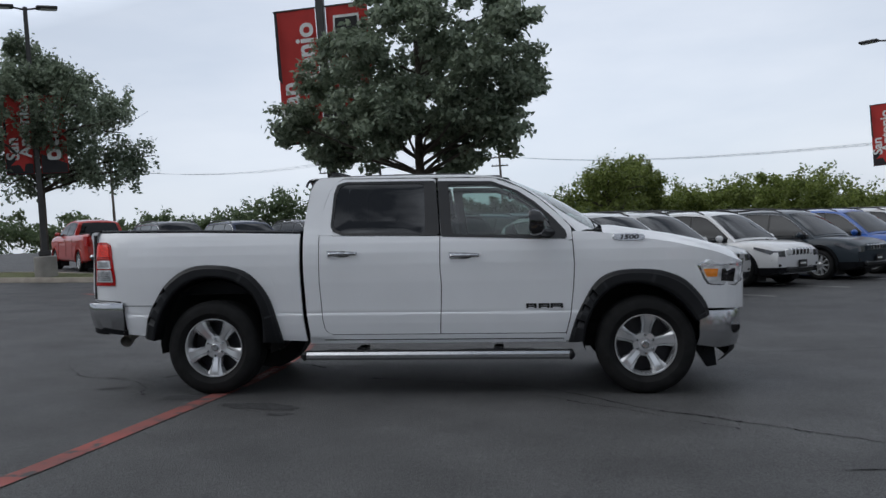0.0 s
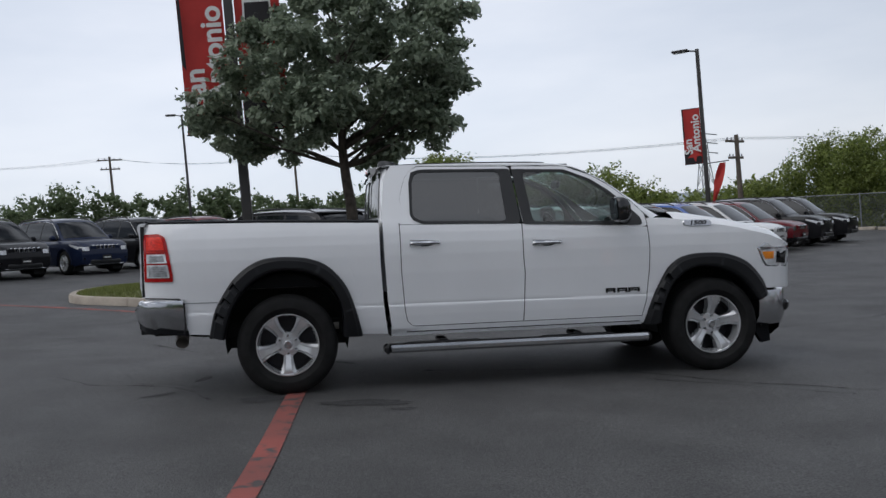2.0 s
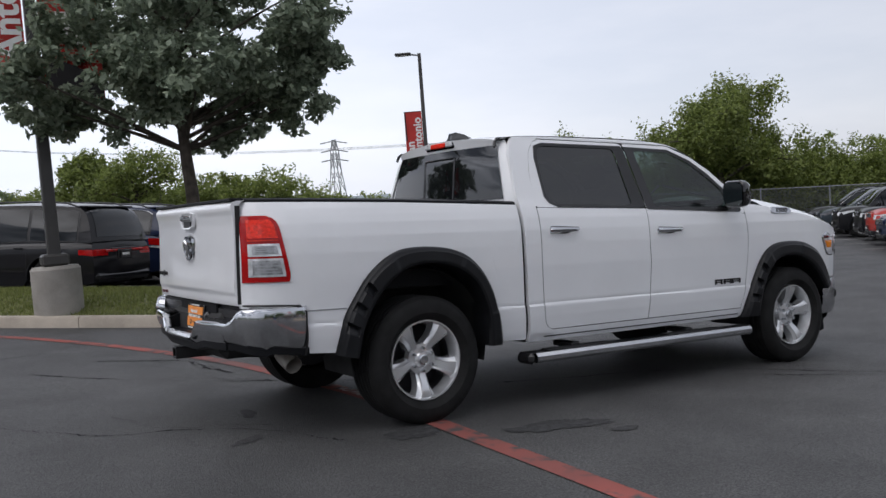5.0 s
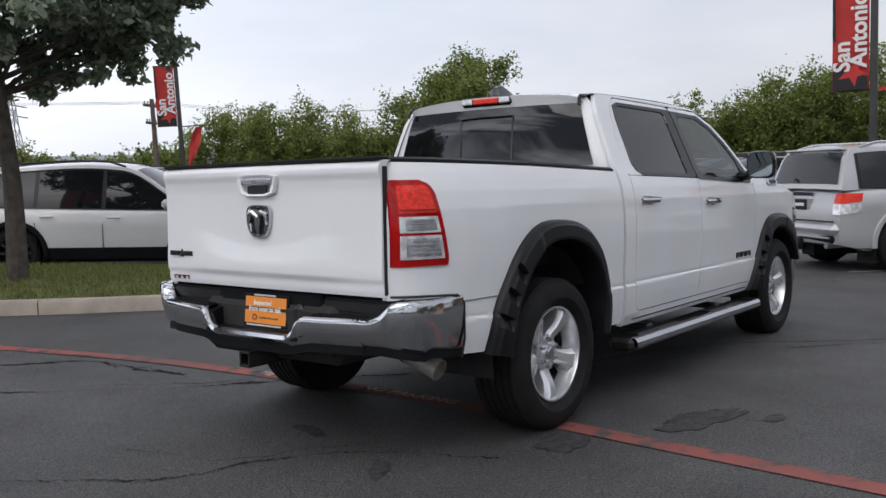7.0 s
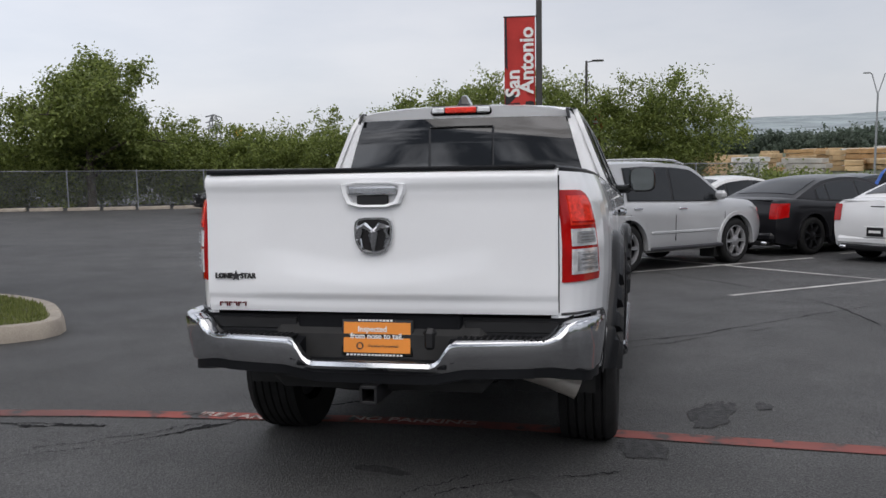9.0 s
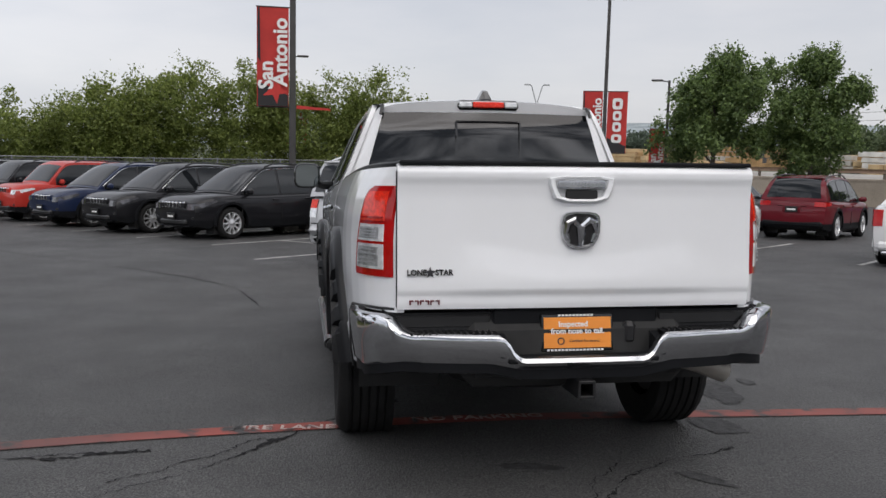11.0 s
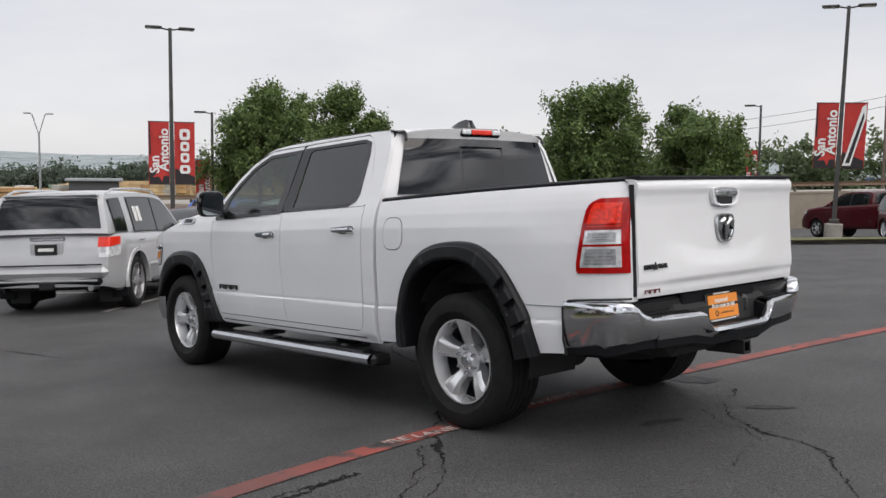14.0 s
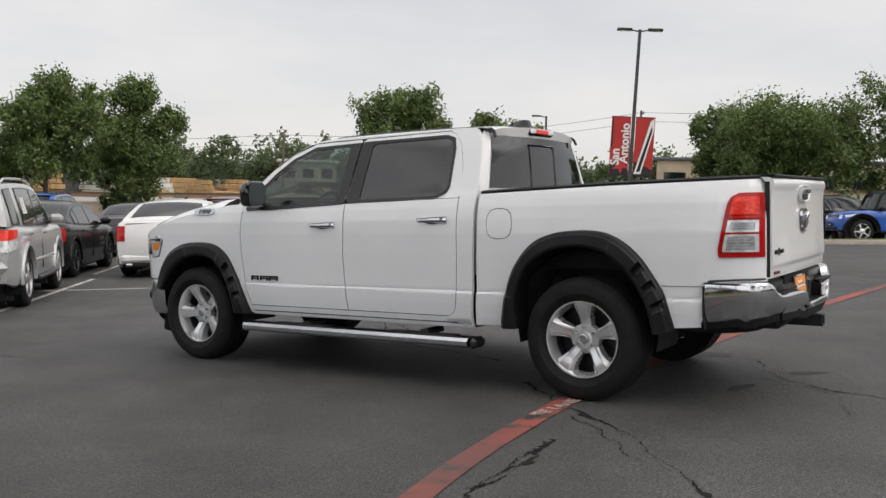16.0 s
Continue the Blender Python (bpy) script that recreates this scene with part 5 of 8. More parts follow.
def truck_steps_mirrors_seats():
    for s in (-1, 1):
        mb = Mb()
        sec = [(0.105, -0.010), (0.115, 0.012), (0.095, 0.030), (0.0, 0.034), (-0.06, 0.030), (-0.07, -0.02), (0.0, -0.032), (0.085, -0.030)]
        rows = [[(x, s * (0.915 + a), 0.328 + b) for a, b in sec] for x in np.linspace(-1.00, 1.21, 12)]
        mb.grid(rows, closed_v=True)
        st = part("side_step", mb, PLASTIC, truck, "black running board with a bright edge")
        rows = [[(x, s * (0.918 + a), 0.328 + b) for a, b in ((0.103, -0.030), (0.118, -0.012), (0.118, 0.014), (0.100, 0.036), (0.070, 0.040))] for x in np.linspace(-1.0, 1.21, 12)]
        part("bright_edge", Mb().grid(rows), CHROME_SATIN, st)
        for x in (-1.025, 1.225):
            part("end_cap", Mb().box((x, s * 0.94, 0.328), (0.06, 0.165, 0.078), 0, 0.024), BLACK_TRIM, st)
        for x in (-0.55, 0.62):
            part("tread_pad", Mb().box((x, s * 0.93, 0.366), (0.62, 0.085, 0.012), 0, 0.004), BLACK_TRIM, st)
            part("bracket", Mb().box((x, s * 0.80, 0.37), (0.08, 0.22, 0.04), 0, 0.01), BLACK_TRIM, st)
        # mirror
        mb = Mb()
        rows = []
        for a, f in ((0.0, 0.90), (0.015, 1.0), (0.05, 1.0), (0.09, 0.90), (0.12, 0.6)):
            rows.append([(0.90 + a - 0.006 * math.sin(t), s * (1.130 + 0.108 * f * math.copysign(abs(math.cos(t)) ** 0.5, math.cos(t))), 1.425 + 0.105 * f * math.copysign(abs(math.sin(t)) ** 0.5, math.sin(t))) for t in np.linspace(0, 2 * math.pi, 24, endpoint=False)])
        mb.grid(rows, closed_v=True)
        mb.poly(rows[0])
        mb.poly(rows[-1])
        mir = part("door_mirror", mb, BLACK_GLOSS, truck, "gloss black door mirror")
        mb = Mb()
        mb.poly([(0.893 - 0.006 * math.sin(t), s * (1.130 + 0.092 * math.copysign(abs(math.cos(t)) ** 0.5, math.cos(t))), 1.425 + 0.091 * math.copysign(abs(math.sin(t)) ** 0.5, math.sin(t))) for t in np.linspace(0, 2 * math.pi, 24, endpoint=False)])
        part("mirror_glass", mb, plain("mirror_silver", (0.42, 0.47, 0.48), 0.02, 1.0, 0.01), mir)
        part("mirror_arm", Mb().tube([(1.08, s * 0.92, 1.345), (1.02, s * 1.0, 1.345), (0.98, s * 1.06, 1.37)], [0.040, 0.036, 0.03], 8), BLACK_TRIM, mir)
        # front seat
        for x0, nm in ((0.22, "front_seat"), (-0.72, "rear_seat")):
            mb = Mb()
            mb.box((x0 + 0.30, s * 0.40, 0.86), (0.54, 0.54, 0.18), 0, 0.06)
            mb.box((x0 - 0.02, s * 0.40, 1.20), (0.18, 0.52, 0.62), 0, 0.07, Euler((0, radians(-12), 0)).to_matrix())
            mb.box((x0 - 0.11, s * 0.40, 1.60), (0.11, 0.27, 0.19), 0, 0.05)
            part(nm, mb, SEAT, truck)
    mb = Mb()
    mb.box((1.20, 0, 1.20), (0.50, 1.62, 0.24), 0, 0.08)
    mb.box((0.75, 0, 0.95), (0.9, 0.28, 0.3), 0, 0.05)
    part("dashboard", mb, BLACK_TRIM, truck)
    mb = Mb()
    ring = [Vector((0.80 - 0.07 * math.sin(a), 0.40 + 0.19 * math.cos(a), 1.26 + 0.175 * math.sin(a))) for a in np.linspace(0, 2 * math.pi, 28)]
    mb.tube(ring, 0.016, 7, caps=False)
    mb.tube([(0.82, 0.22, 1.25), (0.86, 0.40, 1.22), (0.82, 0.58, 1.25)], [0.02, 0.05, 0.02], 8)
    part("steering_wheel", mb, BLACK_TRIM, truck)
    mb = Mb()
    mb.box((0.1, 0, 0.56), (2.2, 1.66, 0.05))
    for s in (-1, 1):
        mb.box((0.1, s * 0.86, 0.92), (2.1, 0.04, 0.72))
    mb.box((1.32, 0, 0.95), (0.05, 1.6, 0.8))
    part("cab_lining", mb, SEAT, truck)
    mb = Mb()
    mb.box((-0.1, 0, 1.845), (1.5, 1.26, 0.02))
    part("headliner", mb, plain("headliner_grey", (0.25, 0.25, 0.25), 0.95), truck)
    part("inner_mirror", Mb().box((0.72, 0, 1.70), (0.03, 0.24, 0.07), 0, 0.015), BLACK_TRIM, truck)


truck_steps_mirrors_seats()

# ---------------------------------------------------------------- parked cars
def car_shape(kind):
    """Sizes and side profile: x forward from the middle, z up. belt: shoulder and hood line; roof: the cabin's outline; panes: side windows from, to."""
    base = dict(
        suv=dict(L=4.65, W=0.93, H=1.67, wb=2.72, r=0.365, clear=0.22, belt=[(-2.32, 0.94), (-2.2, 1.03), (-1.0, 1.02), (0.6, 0.985), (1.1, 0.99), (1.55, 0.985), (1.95, 0.94), (2.2, 0.87), (2.32, 0.76)],
                 roof=[(-2.20, 1.02), (-2.08, 1.28), (-1.90, 1.50), (-1.55, 1.60), (-0.6, 1.665), (0.05, 1.65), (0.42, 1.57), (0.90, 1.25), (1.22, 1.00)], panes=[(-1.86, -1.06), (-1.0, -0.07), (-0.01, 1.0)], rail=True, clad=0.44),
        bigsuv=dict(L=4.83, W=0.95, H=1.77, wb=2.92, r=0.385, clear=0.25, belt=[(-2.41, 1.02), (-2.3, 1.12), (-1.0, 1.10), (0.6, 1.08), (1.1, 1.10), (1.6, 1.09), (2.05, 1.05), (2.3, 0.97), (2.41, 0.84)],
                    roof=[(-2.32, 1.11), (-2.22, 1.40), (-2.08, 1.63), (-1.7, 1.72), (-0.6, 1.77), (0.15, 1.745), (0.5, 1.66), (0.98, 1.30), (1.22, 1.10)], panes=[(-2.05, -1.30), (-1.22, -0.20), (-0.13, 0.98)], rail=True, clad=0.0),
        runner=dict(L=4.78, W=0.955, H=1.74, wb=2.79, r=0.395, clear=0.30, belt=[(-2.39, 1.03), (-2.32, 1.14), (-1.0, 1.13), (0.6, 1.10), (1.1, 1.12), (1.7, 1.11), (2.1, 1.05), (2.3, 0.95), (2.39, 0.82)],
                    roof=[(-2.30, 1.14), (-2.22, 1.42), (-2.14, 1.62), (-1.95, 1.70), (-0.6, 1.74), (0.2, 1.71), (0.48, 1.63), (0.95, 1.33), (1.20, 1.12)], panes=[(-2.02, -1.60), (-1.28, -0.26), (-0.19, 0.98)], rail=True, clad=0.0),
        sedan=dict(L=5.04, W=0.95, H=1.485, wb=3.05, r=0.365, clear=0.17, belt=[(-2.52, 0.92), (-2.44, 1.05), (-1.9, 1.075), (-0.9, 1.03), (0.8, 0.99), (1.3, 0.99), (2.1, 0.92), (2.4, 0.82), (2.52, 0.68)],
                   roof=[(-1.98, 1.06), (-1.5, 1.25), (-1.05, 1.40), (-0.6, 1.465), (-0.1, 1.485), (0.35, 1.44), (0.7, 1.31), (1.15, 1.08), (1.36, 0.985)], panes=[(-1.30, -1.02), (-0.97, -0.10), (-0.03, 0.98)], rail=False, clad=0.0),
        van=dict(L=5.15, W=1.0, H=1.77, wb=3.08, r=0.365, clear=0.18, belt=[(-2.57, 0.92), (-2.46, 1.04), (-1.0, 1.06), (0.8, 1.0), (1.5, 1.0), (2.1, 0.90), (2.42, 0.78), (2.57, 0.62)],
                 roof=[(-2.46, 1.05), (-2.38, 1.38), (-2.24, 1.63), (-1.9, 1.73), (-0.6, 1.77), (0.45, 1.73), (0.78, 1.62), (1.35, 1.25), (1.72, 0.98)], panes=[(-2.15, -1.12), (-1.05, -0.05), (0.02, 1.30)], rail=True, clad=0.0),
        boxy=dict(L=4.24, W=0.91, H=1.69, wb=2.57, r=0.36, clear=0.22, belt=[(-2.12, 1.0), (-2.04, 1.08), (0.7, 1.04), (1.1, 1.06), (1.8, 1.03), (2.04, 0.96), (2.12, 0.82)],
                  roof=[(-2.06, 1.07), (-2.0, 1.4), (-1.93, 1.60), (-1.7, 1.66), (-0.5, 1.69), (0.3, 1.68), (0.6, 1.60), (0.95, 1.25), (1.12, 1.06)], panes=[(-1.85, -1.35), (-1.25, -0.25), (-0.18, 0.88)], rail=True, clad=0.40),
        wrangler=dict(L=4.30, W=0.86, H=1.84, wb=2.75, r=0.42, clear=0.38, belt=[(-2.15, 1.10), (-2.10, 1.16), (0.7, 1.14), (0.95, 1.16), (1.9, 1.12), (2.1, 1.08), (2.15, 0.95)],
                      roof=[(-2.1, 1.14), (-2.09, 1.5), (-2.06, 1.76), (-1.9, 1.82), (-0.5, 1.84), (0.4, 1.83), (0.58, 1.77), (0.78, 1.38), (0.90, 1.15)], panes=[(-2.0, -1.25), (-1.15, -0.30), (-0.22, 0.74)], rail=False, clad=0.0),
        pickup=dict(L=5.90, W=1.0, H=1.93, wb=3.67, r=0.40, clear=0.36, belt=[(-2.95, 1.30), (-2.9, 1.41), (-1.0, 1.38), (1.2, 1.33), (1.6, 1.35), (2.4, 1.26), (2.75, 1.14), (2.95, 0.9)],
                    roof=[(-1.14, 1.38), (-1.09, 1.65), (-1.04, 1.82), (-0.8, 1.90), (0.0, 1.93), (0.55, 1.86), (0.8, 1.76), (1.3, 1.46), (1.52, 1.34)], panes=[(-0.92, -0.02), (0.05, 1.12)], rail=False, clad=0.0),
    )
    return base[kind]


def car(kind, color_name, color, m, label, category, clad_dark=True, alloy=None, group="parked cars", front_slots=True, metal=0.0):
    c = car_shape(kind)
    L, W, H, wb, r, clear = c["L"], c["W"], c["H"], c["wb"], c["r"], c["clear"]
    body_mat = paint("paint_" + color_name, color, 0.3, metal)
    ob = thing({"sedan": "parked_sedan", "van": "parked_minivan", "pickup": "parked_pickup"}.get(kind, "parked_suv"), label, category, group, m=m)
    bx = lerp_table([tuple(p) for p in curve(c["belt"], 60)])
    half = L / 2 - 0.06
    axles = (-wb / 2 + 0.02, wb / 2 + 0.02)
    ar = r + (0.075 if kind != "wrangler" else 0.11)

    def wide(x):
        e = max(0.0, (abs(x) - (half - 0.62)) / 0.62)
        return W * (1 - (0.17 if x > 0 else 0.11) * e ** 2.2)

    def bow(x, z):
        e = max(0.0, (abs(x) - (half - 0.5)) / 0.5)
        return x - math.copysign(1, x) * e * (0.11 if x > 0 else 0.07) * ((z - 0.6) / 0.45) ** 2

    def nose_x(z, y):
        """The front's middle line, pushed out by the bow of the bumper."""
        return bow(half, z) + 0.07 * (1 - min(1.0, abs(y) / (0.8 * W)) ** 2)

    def tail_x(z, y):
        return bow(-half, z) - 0.05 * (1 - min(1.0, abs(y) / (0.88 * W)) ** 2)

    def archz(x):
        z = -1
        for a in axles:
            if abs(x - a) < ar:
                z = max(z, r + math.sqrt(ar ** 2 - (x - a) ** 2))
        return z
    xs = sorted(set(np.round(np.r_[np.linspace(-half, half, 40), *[a + ar * np.cos(np.linspace(0, math.pi, 15)) for a in axles]], 3)))
    rows = []
    for x in xs:
        e = max(0.0, (abs(x) - half + 0.4) / 0.4)
        w, zt, zb = wide(x), bx(x), max(clear + 0.10 * e, archz(x))
        prof = []
        for f, zz in ((0.90, zb), (0.965, max(zb, clear + 0.05)), (0.985, max(zb, 0.44)), (0.99, max(zb, 0.46)), (1.0, max(zb, 0.60)), (1.0, max(zb + 0.01, zt - 0.28)), (1.006, max(zb + 0.015, zt - 0.22)), (0.985, max(zb + 0.02, zt - 0.10)), (0.955, zt - 0.03), (0.91, zt), (0.55, zt + 0.03), (0.0, zt + 0.035)):
            prof.append((bow(x, zz), w * f, zz))
        rows.append([(p[0], -p[1], p[2]) for p in prof] + [p for p in prof[:-1][::-1]])
    mb = Mb().grid(rows)
    nr = len(rows[0])
    for rr, amt in ((rows[0], -0.05), (rows[-1], 0.07)):
        cap = []
        for i in range(nr // 2):
            a, b = rr[i], rr[-1 - i]
            cap.append([(a[0] + amt * (1 - t * t), a[1] * -t, a[2]) for t in np.linspace(-1, 1, 9)])
        mb.grid(cap)
    if c["clad"]:
        for i, f in enumerate(mb.f):
            if np.mean([mb.v[q][2] for q in f]) < c["clad"] + 0.005:
                mb.k[i] = 1
    body = part("body", mb, [body_mat, PLASTIC], ob)
    # cabin: sides and roof strip from one outline
    O = curve(c["roof"], 56)
    oz = lerp_table([tuple(p) for p in O])
    zbelt = lambda x: bx(x) - 0.01
    gw1 = W * (0.70 if kind not in ("wrangler", "van", "boxy", "runner") else 0.76)

    def side_y(x, z):
        v = max(0.0, (z - bx(x)) / (H - bx(x)))
        return (W * 0.925 + (gw1 - W * 0.925) * v ** 1.15) * (1 - 0.05 * max(0.0, (abs(x - 0.5 * (O[0][0] + O[-1][0])) - 1.0)) ** 2)
    mb = Mb()
    for s in (-1, 1):
        mb.grid([[(x, s * side_y(x, zz), zz) for zz in np.linspace(min(zbelt(x), z - 0.01), z, 7)] for x, z in O])
    nrm = np.gradient(O, axis=0)
    nrm = np.stack([-nrm[:, 1], nrm[:, 0]], 1) / np.linalg.norm(nrm, axis=1)[:, None]

    def across(i, off, k0, k1, n):
        x, z = O[i]
        y = side_y(x, z)
        return [(x + nrm[i][0] * (0.055 * (1 - abs(t) ** 2.6) + off), y * t, z + nrm[i][1] * (0.055 * (1 - abs(t) ** 2.6) + off)) for t in np.linspace(k0, k1, n)]
    mb.grid([across(i, 0.0, -1, 1, 13) for i in range(len(O))])
    part("roof", mb, body_mat if kind != "wrangler" else PLASTIC, ob)
    zr0, zf0 = H - 0.075, H - 0.085
    back = [i for i in range(len(O)) if O[i][0] < -0.5 * (1 if kind != "pickup" else 1.4) and bx(O[i][0]) + 0.035 < O[i][1] < zr0]
    front = [i for i in range(len(O)) if O[i][0] > 0 and bx(O[i][0]) + 0.02 < O[i][1] < zf0]
    rear_fill = 0.84 if kind != "runner" else 0.90
    if len(back) > 1:
        part("rear_window", Mb().grid([across(i, 0.008, -rear_fill, rear_fill, 11) for i in back]), GLASS_PARKED, ob)
    part("windshield", Mb().grid([across(i, 0.008, -0.90, 0.90, 11) for i in front]), GLASS_PARKED, ob)
    panes = c["panes"]
    for s in (-1, 1):
        for q, (a, b) in enumerate(panes):
            def edge(x):
                return max(zbelt(x) + 0.035, oz(x) - 0.075)
            dark = Mb().grid([[(x, s * (side_y(x, zz) + 0.005), zz) for zz in np.linspace(zbelt(x) + 0.012, edge(x) + 0.016, 5)] for x in np.linspace(a - 0.035, b + 0.035, 14)])
            sur = part("window_surround", dark, BLACK_TRIM, ob)
            part("side_window", Mb().grid([[(x, s * (side_y(x, zz) + 0.011), zz) for zz in np.linspace(zbelt(x) + 0.032, edge(x), 5)] for x in np.linspace(a, b, 14)]), GLASS_PARKED, sur)
        if kind in ("suv", "bigsuv") and clad_dark:
            line = [(x, s * (side_y(x, oz(x) - 0.055) + 0.010), oz(x) - 0.055) for x in np.linspace(panes[0][0] - 0.04, panes[-1][1] + 0.05, 26)]
            part("window_trim", Mb().tube(line, 0.009, 5), CHROME_SATIN if color_name != "pearl" else BLACK_TRIM, ob)
        if c["rail"]:
            line = [(x, s * side_y(x, oz(x)) * 0.97, oz(x) + (0.065 if 0 < i < 9 else 0.015)) for i, x in enumerate(np.linspace(O[0][0] + 0.35, 0.25, 10))]
            part("roof_rail", Mb().tube(line, 0.018, 6), BLACK_TRIM if clad_dark else ALLOY, ob)
        p = (panes[-1][1] - 0.08, side_y(panes[-1][1], bx(panes[-1][1])), bx(panes[-1][1]))
        mir = part("mirror", Mb().box((p[0], s * (p[1] + 0.13), p[2] + 0.09), (0.12, 0.22, 0.15), 0, 0.05), body_mat if kind != "wrangler" else BLACK_TRIM, ob)
        part("mirror_arm", Mb().box((p[0], s * (p[1] + 0.01), p[2] + 0.035), (0.08, 0.10, 0.05), 0, 0.015), BLACK_TRIM, mir)
        for a, b in panes[-2:]:
            hx = a + 0.14
            hz = bx(hx) - (0.11 if kind != "pickup" else 0.16)
            part("door_handle", Mb().box((hx, s * (W + 0.010), hz), (0.20, 0.03, 0.03), 0, 0.01), body_mat if kind not in ("bigsuv", "runner") else CHROME, ob)
            for lx in ((a - 0.03,) if (a, b) != panes[-1] else (a - 0.03, b + 0.10)):
                part("shut_line", Mb().box((lx, s * W * 0.996, (clear + 0.12 + bx(lx) - 0.26) / 2 + 0.06), (0.007, 0.022, bx(lx) - 0.26 - clear - 0.12)), DARK, ob)
        # arches
        wide_arch = {"wrangler": 0.13, "runner": 0.055, "pickup": 0.03}.get(kind, 0.055 if c["clad"] else 0.022)
        amat = PLASTIC if (c["clad"] or kind == "wrangler") else body_mat
        for a0 in axles:
            rows = []
            for t in np.linspace(-0.10, math.pi + 0.10, 22):
                row = []
                for rr, d in ((ar - 0.02, -0.05), (ar - 0.012, 0.012 + wide_arch * 0.2), (ar + wide_arch * 0.8, 0.012 + wide_arch * (0.2 if kind != "wrangler" else 0.9)), (ar + wide_arch, -0.012)):
                    xx = a0 + rr * math.cos(t)
                    row.append((bow(xx, r + rr * math.sin(t)), s * (wide(xx) + d), max(clear, r + rr * math.sin(t))))
                rows.append(row)
            part("wheel_arch", Mb().grid(rows), amat, ob)
        if kind == "runner":
            part("side_moulding", Mb().box((0.05, s * (W * 1.0), 0.62), (1.75, 0.03, 0.05), 0, 0.012), body_mat, ob)
            part("running_board", Mb().box((0.05, s * (W * 0.99), 0.36), (1.85, 0.16, 0.06), 0, 0.02), ALLOY_DARK, ob)
        # headlights
        ra = []
        lo_h, hi_h = (0.20, 0.07) if kind == "suv" else ((0.26, 0.10) if kind in ("pickup",) else (0.21, 0.085))
        for k in np.linspace(0, 1, 9):
            xx = half - 0.50 + 0.50 * k
            y = wide(xx) * (1.006 - 0.10 * k ** 3)
            ra.append([(bow(xx, bx(xx) - hi_h) + 0.012 + 0.03 * k, s * (y + 0.004), bx(min(xx, half - 0.12)) - hi_h - 0.02 * k), (bow(xx, bx(xx) - lo_h) + 0.012 + 0.03 * k, s * (y + 0.006), bx(min(xx, half - 0.12)) - hi_h - 0.02 * k - (lo_h - hi_h) * (0.35 + 0.65 * k))])
        ra += [[(nose_x(q[2], W * f) + 0.006, s * W * f, q[2]) for q in ra[-1]] for f in (0.74, 0.66, 0.58)]
        part("headlight", Mb().grid(ra), CLEAR_LENS if kind != "suv" else plain("smoked_lens", (0.09, 0.09, 0.10), 0.1, 0.3, 0.3, 30, coat=1.0), ob)
        # tail lights
        zt0 = bx(-half + 0.16)
        tz0, tz1, inn = {"van": (zt0 - 0.26, zt0 - 0.14, 0.50), "sedan": (zt0 - 0.36, zt0 - 0.07, 0.74), "pickup": (zt0 - 0.44, zt0 - 0.08, 0.80), "suv": (zt0 - 0.15, zt0 - 0.03, 0.60), "runner": (zt0 - 0.19, zt0 - 0.05, 0.74), "bigsuv": (zt0 - 0.24, zt0 - 0.08, 0.62)}.get(kind, (zt0 - 0.28, zt0 - 0.06, 0.76))

        def lamp_strip(za, zb_, grow=0.0):
            out = []
            for q in (0.26, 0.18, 0.10, 0.04, 0.0):
                xx = -half + q
                out.append([(bow(xx, z), s * (wide(xx) + 0.012 + grow), z) for z in (za + 0.03 * (q / 0.26), (za + zb_) / 2, zb_)])
            for f in np.linspace(0.88, inn, 4):
                out.append([(tail_x(z, W * f) - 0.012 - grow, s * W * f, z) for z in (za, (za + zb_) / 2, zb_)])
            return Mb().grid(out)
        tail = part("tail_light", lamp_strip(tz0, tz1), RED_LENS if kind != "runner" else RED_BRIGHT, ob)
        if kind in ("runner", "bigsuv"):
            part("clear_lens", lamp_strip(tz0 - 0.15 if kind == "runner" else tz0 - 0.06, tz0 - 0.004), CLEAR_LENS, tail)
        for a0 in axles:
            part("wheel_house", Mb().box((a0, s * (W - 0.30), r + 0.05), (2 * r + 0.06, 0.30, 2 * r * 0.8)), DARK, ob)
            make_wheel("wheel", r, 0.235, r * 0.68, {"sedan": 7, "wrangler": 5, "runner": 6, "pickup": 6}.get(kind, 10), ob, (a0, s * (W - 0.022 + (0.06 if kind == "wrangler" else 0.0)), r), s, alloy or ALLOY, 0, "thin")
    # front
    zf = bx(half - 0.12)
    bar = lambda name, z, y, sx, sy, sz, mat, par, bev=0.02, out=0.0: part(name, Mb().box((nose_x(z, y) - sx / 2 + out, y, z), (sx, sy, sz), 0, bev), mat, par)
    if kind in ("suv", "boxy", "wrangler", "bigsuv"):
        gr = bar("grille", zf - 0.12, 0, 0.10, W * 1.06, 0.145, body_mat, ob, 0.03, 0.012)
        if front_slots:
            for k in range(7):
                yy = (k - 3) * W * 0.145
                sl = bar("grille_slot", zf - 0.12, yy, 0.05, W * 0.128, 0.15, CHROME_SATIN, gr, 0.025, 0.026)
                bar("slot_mesh", zf - 0.12, yy, 0.05, W * 0.080, 0.112, BLACK_GLOSS, sl, 0.015, 0.031)
    elif kind == "runner":
        bar("grille", zf - 0.18, 0, 0.10, W * 1.0, 0.20, CHROME_SATIN, ob, 0.04, 0.012)
    else:
        bar("grille", zf - 0.18, 0, 0.10, W * 0.95, 0.22, BLACK_GLOSS, ob, 0.05, 0.015)
    bar("lower_intake", clear + 0.17, 0, 0.14, W * 1.10, 0.13, BLACK_TRIM, ob, 0.04, 0.025)
    bar("chin_trim", clear + 0.085, 0, 0.14, W * 1.3, 0.025, CHROME_SATIN if kind != "suv" or color_name == "pearl" else PLASTIC, ob, 0.01, 0.03)
